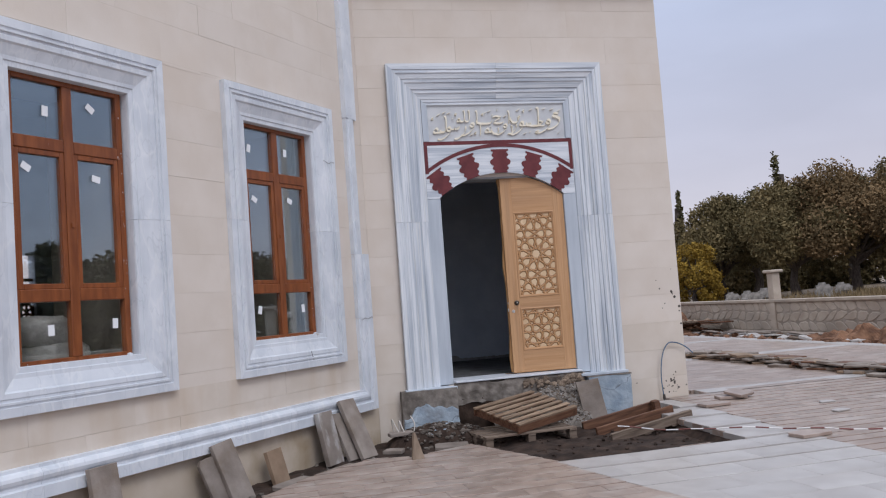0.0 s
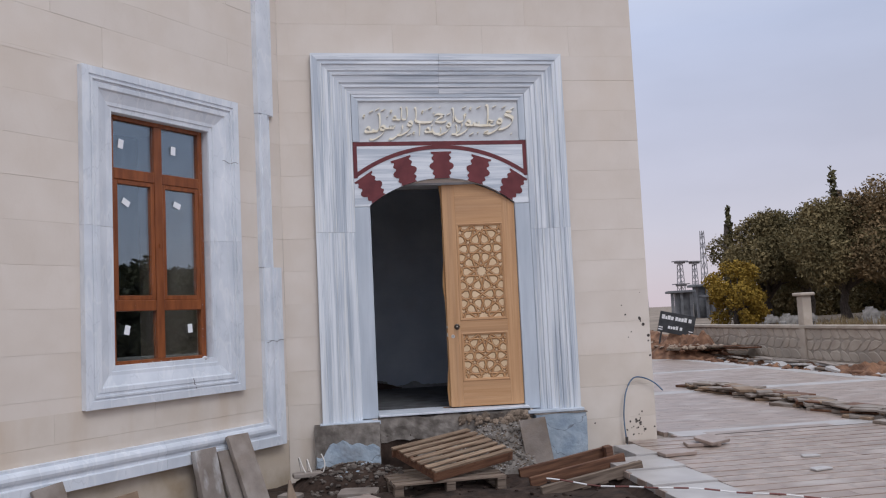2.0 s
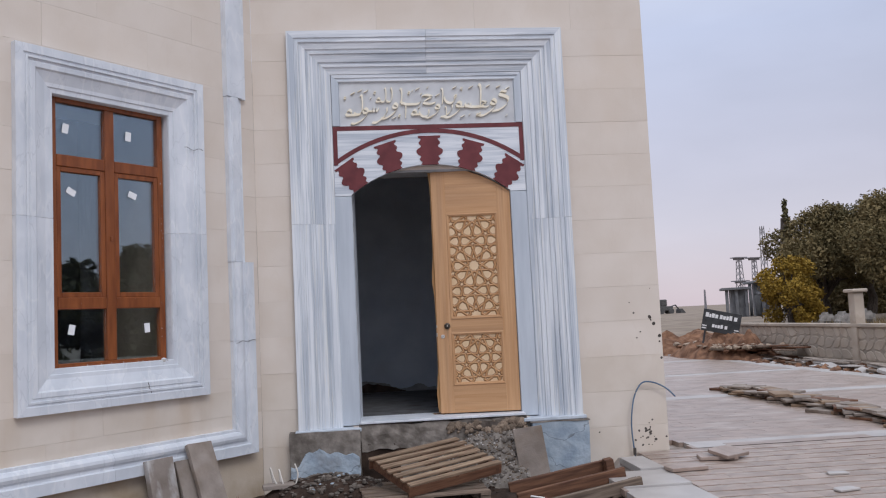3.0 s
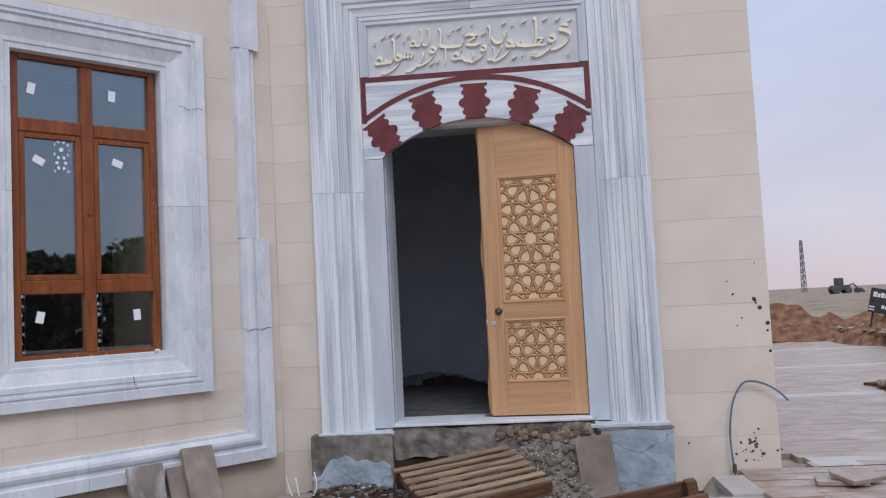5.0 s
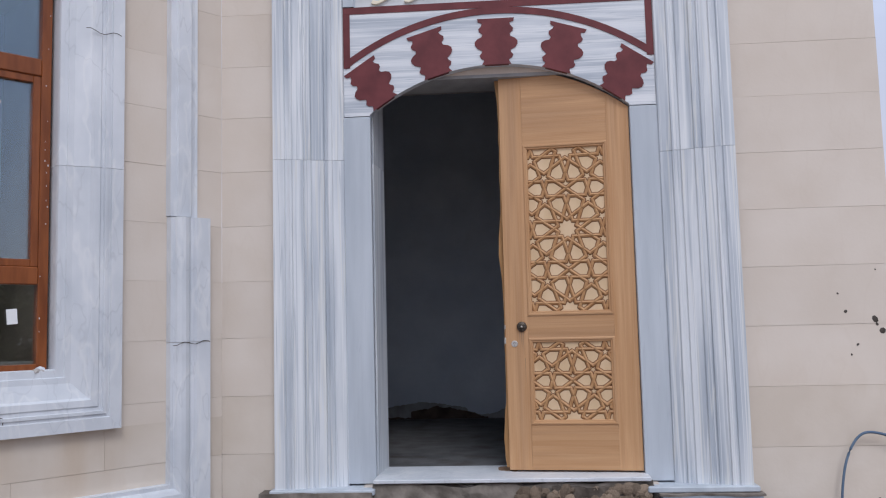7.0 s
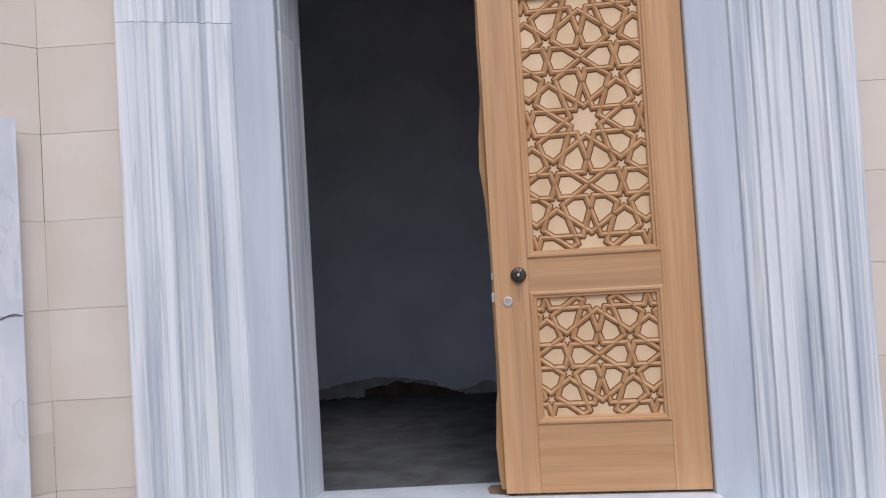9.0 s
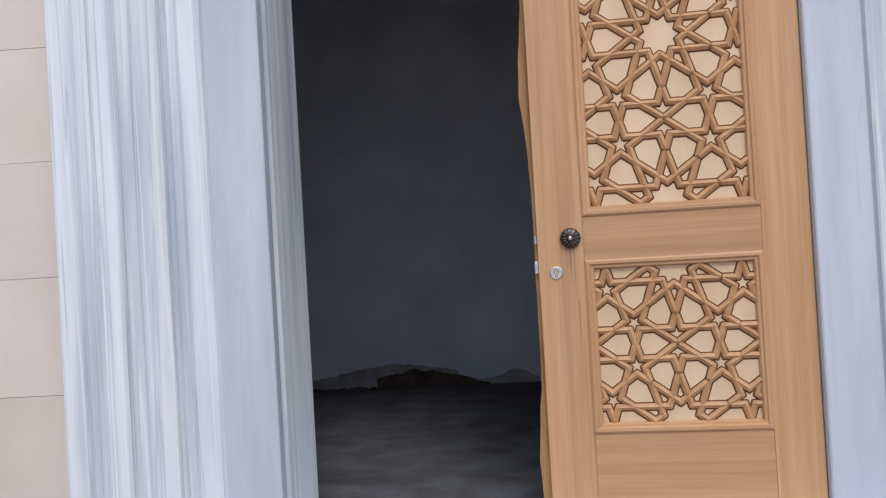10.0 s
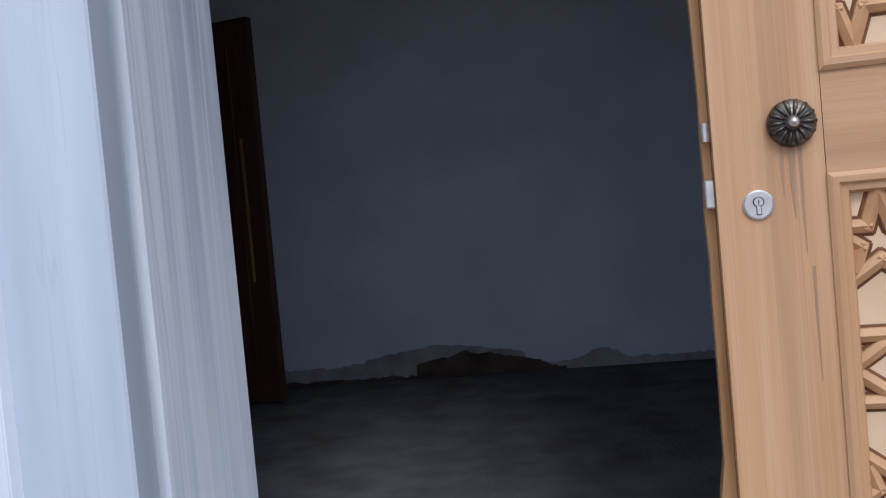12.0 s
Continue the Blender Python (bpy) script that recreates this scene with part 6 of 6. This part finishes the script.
def foliage(name, a, b):
    m, n, l, p = nodes_of(name)
    g = n.new("ShaderNodeNewGeometry")
    mix = n.new("ShaderNodeMixRGB")
    mix.inputs[1].default_value, mix.inputs[2].default_value = (*a, 1), (*b, 1)
    tc = n.new("ShaderNodeTexCoord")
    nz = n.new("ShaderNodeTexNoise")
    nz.inputs["Scale"].default_value = 0.9
    l.new(tc.outputs["Object"], nz.inputs["Vector"])
    av = n.new("ShaderNodeMath")
    av.operation = "MULTIPLY_ADD"
    av.inputs[1].default_value = 1.5
    l.new(nz.outputs[0], av.inputs[0])
    ad = n.new("ShaderNodeMath")
    ad.operation, ad.inputs[1].default_value = "MULTIPLY_ADD", 0.5
    ad.inputs[2].default_value = -0.5
    l.new(g.outputs["Random Per Island"], ad.inputs[0])
    l.new(ad.outputs[0], av.inputs[2])
    l.new(av.outputs[0], mix.inputs[0])
    mix.use_clamp = True
    l.new(mix.outputs[0], p.inputs["Base Color"])
    p.inputs["Roughness"].default_value = 0.8
    p.inputs["Specular IOR Level"].default_value = 0.15
    return m


BARK = surface("dark_bark", (0.045, 0.035, 0.028), (0.10, 0.08, 0.065), scale=6, stretch=(4, 4, 1), rough=0.95, bump=0.6)
OAK = foliage("olive_oak_leaf", (0.055, 0.048, 0.022), (0.25, 0.19, 0.092))
RUSSET = foliage("russet_oak_leaf", (0.075, 0.056, 0.028), (0.31, 0.205, 0.105))
GREEN = foliage("dark_pine_leaf", (0.042, 0.042, 0.02), (0.145, 0.122, 0.06))
YELLOW = foliage("yellow_autumn_leaf", (0.15, 0.095, 0.018), (0.40, 0.26, 0.045))


def tree(x, y, z, h, r, leaf, label, seed, n=5200, low=0.18, size=0.125, slim=False, group="cemetery trees"):
    """A tapered trunk with limbs and a crown of many small leaves in uneven clumps."""
    rng = np.random.RandomState(seed)
    t = thing("tree", at(x, y, z - 0.1), label, "tree", group=group)
    tr = Shape()
    fork = h * (0.3 if not slim else 0.8)
    rad = 0.05 * h
    tr.tube([(0, 0, 0), (0.04 * h * rng.uniform(-1, 1), 0, fork * 0.5), (0.05 * h * rng.uniform(-1, 1), 0.02 * h, fork)], [rad, rad * 0.7, rad * 0.55], 9)
    clumps = []
    k = 30 if not slim else 40
    for i in range(k):
        if slim:
            f = (i + 0.5) / k
            c = np.array([0, 0, h * (0.08 + 0.88 * f)]) + rng.normal(0, 0.05 * r, 3)
            cr = r * (1.0 - 0.85 * f) * rng.uniform(0.8, 1.1)
        else:
            a, e = rng.uniform(0, 2 * math.pi), rng.uniform(-0.95 if low == 0 else -0.5 if low < 0.15 else -0.32, 1.0)
            q = math.sqrt(max(0.05, 1 - max(0.0, e) ** 2)) * rng.uniform(0.45, 0.9)
            mid = h * (low + (1 - low) * 0.45)
            c = np.array([r * q * math.cos(a), r * q * math.sin(a), mid + (h - mid) * 0.78 * e if e > 0 else mid + mid * 0.8 * e])
            cr = r * rng.uniform(0.18, 0.40)
            tip = Vector(c) * 0.9
            root = Vector((0, 0, fork * rng.uniform(0.75, 1.0)))
            tr.tube([root, root.lerp(tip, 0.5) + Vector((0, 0, 0.05 * h)), tip], [rad * 0.4, rad * 0.22, rad * 0.06], 6)
        clumps.append((c, cr))
    part("trunk", tr, BARK, t)
    w = np.array([c[1] ** 2 for c in clumps])
    pick = rng.choice(len(clumps), n, p=w / w.sum())
    dirs = rng.normal(0, 1, (n, 3))
    dirs /= np.linalg.norm(dirs, axis=1)[:, None]
    dist = rng.uniform(0.25, 1.0, n) ** 0.45 * rng.uniform(0.8, 1.18, n)
    cen = np.array([clumps[i][0] for i in pick]) + dirs * (np.array([clumps[i][1] for i in pick]) * dist)[:, None] * np.array([1, 1, 0.85 if not slim else 1.6])
    u = rng.normal(0, 1, (n, 3))
    u /= np.linalg.norm(u, axis=1)[:, None]
    v = np.cross(u, rng.normal(0, 1, (n, 3)))
    v /= np.linalg.norm(v, axis=1)[:, None]
    s1 = (size * rng.uniform(0.5, 1.2, n))[:, None]
    pts = np.stack([cen - u * s1, cen + v * s1 * 0.55, cen + u * s1, cen - v * s1 * 0.55], 1).reshape(-1, 3)
    me = bpy.data.meshes.new("crown")
    me.from_pydata(pts.tolist(), [], [(4 * i, 4 * i + 1, 4 * i + 2, 4 * i + 3) for i in range(n)])
    me.materials.append(leaf)
    crown = new("crown", me)
    crown.parent = t
    return t


tree(*far(39.1, 44), 5.6, 3.9, RUSSET, "broad oak with russet-brown autumn crown behind the wall", 1, 46000, 0.24, 0.085)
tree(*far(35.7, 43), 5.1, 2.9, OAK, "low spreading dark olive oak behind the wall", 12, 34000, 0.22, 0.085)
tree(*far(31.4, 46), 5.4, 2.7, OAK, "dark olive oak at the end of the grove", 2, 28000, 0.16, 0.085)
tree(*far(43.0, 46), 6.4, 3.6, OAK, "tall dark green broad-crowned tree in the cemetery", 3, 34000, 0.05, 0.085)
tree(*far(33.4, 52), 6.2, 2.8, GREEN, "dark green tree rising behind the oaks", 4, 20000, 0.08, 0.09)
tree(*far(39.0, 55), 6.8, 3.4, GREEN, "dark green pine rising behind the oaks", 5, 22000, 0.1, 0.09)
tree(*far(46.0, 44), 7.5, 3.6, OAK, "broad olive oak in the cemetery", 6, 10000, 0.05)
tree(*far(29.7, 42), 3.3, 1.3, YELLOW, "bushy yellow autumn shrub beside the dark oaks", 7, 9500, 0.0, 0.075)
tree(*far(30.3, 43), 2.4, 0.9, YELLOW, "small yellow autumn shrub under the oaks", 17, 2400, 0.0, 0.10)
tree(*far(35.1, 62), 9.8, 0.9, GREEN, "slim dark cypress above the grove", 8, 2600, size=0.2, slim=True)
tree(*far(29.1, 60), 7.7, 0.6, GREEN, "slim dark cypress above the grove", 9, 2000, size=0.2, slim=True)
for k, (deg, d, h, r) in enumerate(((32.5, 54, 1.8, 2.0), (34.4, 57, 2.0, 2.4), (37.2, 58, 1.9, 2.4), (40.2, 56, 2.2, 2.4), (43, 56, 2.0, 2.6), (36.0, 62, 2.4, 2.6))):
    tree(*far(deg, d), h, r, OAK, "low dark scrub oak in the shade of the grove", 80 + k, 5000, 0.0, 0.13, group="scrub oaks")
for k, (x, y, h) in enumerate(((48, -3, 5.6), (52, 4, 6.4), (46, -10, 5.6), (50, -17, 6.8), (54, -24, 5.5), (44, 10, 5.6), (45, 0, 5.0), (47, 6, 5.4), (46, -6, 6.2), (48, -13, 5.2), (49, -21, 5.8), (50, -28, 6.6), (44, 14, 5.4))):
    tree(x, y, terrain(x, y), h, 3.0, GREEN, "dark evergreen at the far side of the forecourt", 60 + k, 3400, 0.02, 0.26, group="far evergreens")


# row out of direct view, added so the lower panes reflect something dark
for k in range(13):
    x, y = 12.3 + 2.6 * ((k * 0.618) % 1), -14.5 + 1.28 * k
    tree(x, y, terrain(x, y), 2.2 + 1.3 * ((k * 0.37) % 1), 1.15, GREEN, "low dark evergreen behind the cemetery wall, added to darken the window reflections", 90 + k, 3600, 0.0, 0.13, group="evergreens along the wall")


def grass_tufts():
    rng = np.random.RandomState(5)
    n = 9000
    x, y = rng.uniform(10.6, 22, n), rng.uniform(2, 19, n)
    s = Shape()
    for px, py, hh, a in zip(x, y, rng.uniform(0.15, 0.5, n), rng.uniform(0, 6.28, n)):
        z = terrain(px, py)
        dx, dy = 0.03 * math.cos(a), 0.03 * math.sin(a)
        k = len(s.v)
        s.v += [(px - dx, py - dy, z), (px + dx, py + dy, z), (px + rng.normal(0, 0.12), py + rng.normal(0, 0.12), z + hh)]
        s.f.append((k, k + 1, k + 2))
    me = bpy.data.meshes.new("dry_grass")
    me.from_pydata(s.v, [], s.f)
    me.materials.append(foliage("straw", (0.12, 0.085, 0.042), (0.27, 0.20, 0.11)))
    tagged(new("dry_grass", me), "tufts of dry straw-coloured grass behind the wall", "grass", kind="stuff")


grass_tufts()


def skyline():
    grey = surface("raw_grey_concrete", (0.13, 0.13, 0.135), (0.21, 0.21, 0.215), scale=2, rough=0.9, bump=0.2)
    gx, gy = 25.6, 45.2
    t = thing("unfinished_building", at(gx, gy, terrain(gx, gy)) @ rot(-20) @ Matrix.Scale(0.8, 4), "unfinished grey concrete building with open bays and flat roofs", "building")
    for x0, x1, y0, y1, h in ((-3.0, -1.2, 0, 3, 2.2), (-0.3, 0.9, -1.6, 1.4, 1.7), (1.3, 3.8, -1.2, 2.4, 1.5), (-0.9, 1.6, 2.6, 5, 2.7), (2.1, 3.6, 2.8, 5, 2.3)):
        w = part("wing", Shape().box(x0 + 0.5, x1 - 0.15, y0 + 0.3, y1, -0.3, h - 0.01), grey, t)
        part("roof_slab", Shape().box(x0 - 0.25, x1 + 0.25, y0 - 0.25, y1 + 0.25, h, h + 0.2, c=0.02), grey, w)
        for k in range(3):
            x = x0 + (x1 - x0 - 0.25) * k / 2
            part("column", Shape().box(x, x + 0.25, y0, y0 + 0.25, -0.3, h - 0.001), grey, w)
    steel = surface("dull_galvanised_steel", (0.22, 0.21, 0.22), (0.3, 0.29, 0.30), rough=0.6, metal=0.5, bump=0.0)
    for ang, d, h, wid, arms in ((24.8, 150, 8.6, 0.62, 2), (25.7, 150, 8.4, 0.5, 1), (26.3, 150, 13.5, 0.5, 0), (22.6, 150, 3.6, 0.12, 0), (17.9, 150, 8.6, 0.3, 0)):
        x, y = -1.05 + d * math.sin(radians(ang)), -8.9 + d * math.cos(radians(ang))
        p = thing("lattice_mast", at(x, y, terrain(x, y) - 0.3) @ rot(15), "grey steel lattice mast on the skyline", "mast", group="lattice masts")
        sh = Shape()
        for sx in (-1, 1):
            for sy in (-1, 1):
                sh.tube([(sx * wid, sy * wid, 0), (sx * wid * 0.45, sy * wid * 0.45, h)], 0.075, 4)
        lev = 8
        for k in range(lev):
            f, g = k / lev, (k + 1) / lev
            a, b = wid * (1 - 0.55 * f), wid * (1 - 0.55 * g)
            for sy in (-1, 1):
                sh.tube([(-a, sy * a, h * f), (b, sy * b, h * g)], 0.06, 4)
                sh.tube([(sy * a, -a, h * f), (sy * b, b, h * g)], 0.06, 4)
        part("lattice_frame", sh, steel, p)
        for k in range(arms):
            z = h * (0.99 - 0.45 * k)
            part("platform", Shape().box(-1.1 - 0.15 * k, 1.1 + 0.15 * k, -0.8, 0.8, z - 0.06, z + 0.1).box(-0.75, 0.75, -0.5, 0.5, z - 0.35, z - 0.061), steel, p)
    # small loader on the rise
    ang, d = 20.0, 95
    x, y = -0.8 + d * math.sin(radians(ang)), -8.7 + d * math.cos(radians(ang))
    v = thing("loader", at(x, y, terrain(x, y)) @ rot(8) @ Matrix.Scale(0.8, 4), "small dark wheeled loader standing on the far rise", "loader")
    dark = surface("dusty_dark_paint", (0.05, 0.05, 0.05), (0.1, 0.095, 0.09), rough=0.6, bump=0.0)
    part("chassis", Shape().box(-1.2, 1.0, -0.5, 0.5, 0.45, 1.1, c=0.08), dark, v)
    part("cab", Shape().box(-0.7, 0.2, -0.45, 0.45, 1.1, 2.0, c=0.1), dark, v)
    part("arm", Shape().tube([(0.9, 0, 1.0), (1.6, 0, 1.2), (2.2, 0, 0.5)], 0.1, 6), dark, v)
    part("bucket", Shape().prism([(2.0, 0.1), (2.7, 0.1), (2.6, 0.3), (2.2, 0.7), (2.0, 0.6)], -0.7, 0.7), dark, v)
    for wx, r in ((-0.8, 0.55), (0.7, 0.42)):
        for wy in (-0.6, 0.45):
            part("wheel", Shape().lathe([(0.0, 0), (r * 0.9, 0), (r, 0.05), (r, 0.18), (r * 0.9, 0.22), (0.0001, 0.22)], 16, at(wx, wy, r) @ rot(-90, "X")), dark, v)


skyline()

# ---- paving ----
def apron_edge(y):
    """The slanting edge of the pale marble apron before the pit."""
    return -0.58 + 0.24 * (-2.95 - y)


def clipped(poly, inside_of):
    """The part of an outline on which inside_of is not negative (inside_of is linear)."""
    out = []
    for p, q in zip(poly, poly[1:] + poly[:1]):
        dp, dq = inside_of(*p), inside_of(*q)
        if dp >= 0:
            out.append(p)
        if dp * dq < 0:
            f = dp / (dp - dq)
            out.append((p[0] + (q[0] - p[0]) * f, p[1] + (q[1] - p[1]) * f))
    return out


def pale(x, y):
    """Where the paving is of pale marble."""
    if apron_edge(y) < x < 2.0 and -7.65 < y < -2.85:
        return True
    if 1.38 < x < 2.01 and -2.86 < y < -0.1:
        return True
    if x > 1.98 and (-0.16 < y - 0.22 < 0.2 or abs(y - 4.75) < 0.2 or abs(y - 9.1) < 0.22 or abs(y - 13.6) < 0.22):
        return True
    return x > 8.6 and abs(x - 8.8) < 0.2


def paving():
    pav = tagged(new("pavement"), "worn grey-brown stone paving with pale marble bands", "pavement", kind="structure")
    inv = SIDE.inverted()
    near, near_pale, far, far_pale = [], [], Shape(), Shape()
    rng = random.Random(77)

    def keep(x, y):
        if inside(x, y) or (-1.75 < x < 2.42 and y > -0.08) or (2.0 > x and y > 0):
            return False
        q = inv @ Vector((x, y, 0))
        return not (q.y > -0.3 and q.x < 0.4) and x < 9.0

    sign = sum((b[0] - a[0]) * (b[1] + a[1]) for a, b in zip(PIT, PIT[1:] + PIT[:1]))
    lines = [(a, b) if sign > 0 else (b, a) for a, b in zip(PIT, PIT[1:] + PIT[:1])]

    def trimmed(x, y, hx, hy):
        """The outline of a paver, cut where the edge of the pit runs through it; None where the pit does not touch it."""
        poly, cut = [(x - hx, y - hy), (x + hx, y - hy), (x + hx, y + hy), (x - hx, y + hy)], False
        for (ax, ay), (bx, by) in lines:
            ln = math.hypot(bx - ax, by - ay)
            nx, ny = (by - ay) / ln, -(bx - ax) / ln
            t = ((x - ax) * (bx - ax) + (y - ay) * (by - ay)) / ln
            d = (x - ax) * nx + (y - ay) * ny
            if not -0.12 < t < ln + 0.12 or abs(d) > abs(nx) * hx + abs(ny) * hy:
                continue
            cut, out = True, []
            for p, q in zip(poly, poly[1:] + poly[:1]):
                dp, dq = (-(u[0] - ax) * nx - (u[1] - ay) * ny for u in (p, q))
                if dp >= 0:
                    out.append(p)
                if dp * dq < 0:
                    out.append((p[0] + (q[0] - p[0]) * dp / (dp - dq), p[1] + (q[1] - p[1]) * dp / (dp - dq)))
            poly = out
            if len(poly) < 3:
                return []
        return poly if cut else None

    def cut_piece(poly, z, mat, name):
        k = len(poly)
        sh = Shape().add([(px, py, zz) for zz in (z - 0.055, z) for px, py in poly],
                         [tuple(range(k)), tuple(range(k, 2 * k)), *[(n, (n + 1) % k, (n + 1) % k + k, n + k) for n in range(k)]])
        part(name, sh, mat, pav)

    for j in range(-45, 95):
        y = -2.85 + 0.20 * j + 0.1
        shift = 0.2 * (j % 2)
        for i in range(-22, 26):
            x = i * 0.40 + shift
            if abs(x - 2.0) < 0.01 and -2.86 < y < -0.1:
                cut_piece([(2.0015, y - 0.0993), (2.1993, y - 0.0993), (2.1993, y + 0.0993), (2.0015, y + 0.0993)], slope(y), PAVER, "paver")
            if -7.65 < y < -2.85 and x + 0.2 > apron_edge(y) - 0.06 and x - 0.2 < 2.0:
                whole = [(x - 0.1993, y - 0.0993), (x + 0.1993, y - 0.0993), (x + 0.1993, y + 0.0993), (x - 0.1993, y + 0.0993)]
                for side in (lambda a, b: apron_edge(b) - 0.0015 - a, lambda a, b: a - 2.0015):
                    rest = clipped(whole, side)
                    if len(rest) > 2:
                        cut_piece(rest, slope(y), PAVER, "paver")
                continue
            if pale(x, y) or y > 17.4:
                continue
            edge = trimmed(x, y, 0.1993, 0.0993)
            if edge is not None and len(edge) > 2 and not pale(x, y) and (inv @ Vector((x, y, 0))).y < -0.3 and y < -1.2:
                cut_piece(edge, slope(y) + rng.uniform(-0.003, 0.003), PAVER, "paver")
                continue
            if not keep(x, y):
                continue
            z = slope(y) + rng.uniform(-0.0012, 0.0012)
            if -3.4 < x < -0.3 and -5.6 < y < -1.5 or 1.9 < x < 4.0 and -2.4 < y < 0.0:
                near.append((x, y, z))
            else:
                far.box(x - 0.1993, x + 0.1993, y - 0.0993, y + 0.0993, z - 0.055, z)
    for j in range(-12, 50):
        y = -2.85 + 0.40 * j + 0.2
        for i in range(-4, 18):
            x = -0.55 + 0.64 * i + 0.32 * (j % 2)
            if -7.65 < y < -2.85:
                whole = [(x - 0.3193, y - 0.1993), (x + 0.3193, y - 0.1993), (x + 0.3193, y + 0.1993), (x - 0.3193, y + 0.1993)]
                rest = clipped(clipped(whole, lambda a, b: a - apron_edge(b)), lambda a, b: 2.0 - a)
                if rest == whole:
                    near_pale.append((x, y, slope(y)))
                elif len(rest) > 2:
                    cut_piece(rest, slope(y), PALE_PAVER, "flagstone")
            elif pale(x, y) and keep(x, y) and -1 < y < 2 and not 1.3 < x < 2.0:
                far_pale.box(x - 0.3193, x + 0.3193, y - 0.1993, y + 0.1993, slope(y) - 0.055, slope(y))
    for j in range(4):
        y0, y1 = -2.85 + 0.66 * j, -2.85 + 0.66 * (j + 1)
        x0 = 1.38 if y1 < -0.85 else 1.76
        part("flagstone", Shape().box(x0, 2.0, y0 + 0.001, y1 - 0.001, slope(y0) - 0.055, slope((y0 + y1) / 2) + 0.0015, c=0.003), PALE_PAVER, pav)
    for y0 in (4.75, 9.1, 13.6):
        for i in range(0, 12):
            x = 2.3 + 0.64 * i
            if keep(x, y0):
                far_pale.box(x - 0.3193, x + 0.3193, y0 - 0.2, y0 + 0.2, -0.055, 0.001)
    for j in range(0, 38):
        far_pale.box(8.6, 9.0, -2 + 0.5 * j + 0.003, -1.5 + 0.5 * j - 0.003, -0.055, 0.0015)
    brick = Shape().box(-0.1993, 0.1993, -0.0993, 0.0993, -0.055, 0, c=0.003).mesh("paver", PAVER)
    flag = Shape().box(-0.3193, 0.3193, -0.1993, 0.1993, -0.055, 0, c=0.003).mesh("flagstone", PALE_PAVER)
    for me, name, lot in ((brick, "paver", near), (flag, "flagstone", near_pale)):
        for x, y, z in lot:
            ob = new(name, me)
            ob.parent = pav
            ob.matrix_basis = at(x, y, z) @ rot(rng.choice((0, 180)) + rng.uniform(-0.1, 0.1)) @ rot(rng.uniform(-0.25, 0.25), "X")
    if far.v:
        tagged(part("paver_field", far, PAVER_LOT, pav), kind="stuff")
    if far_pale.v:
        tagged(part("flagstone_bands", far_pale, PALE_PAVER, pav), kind="stuff")


paving()
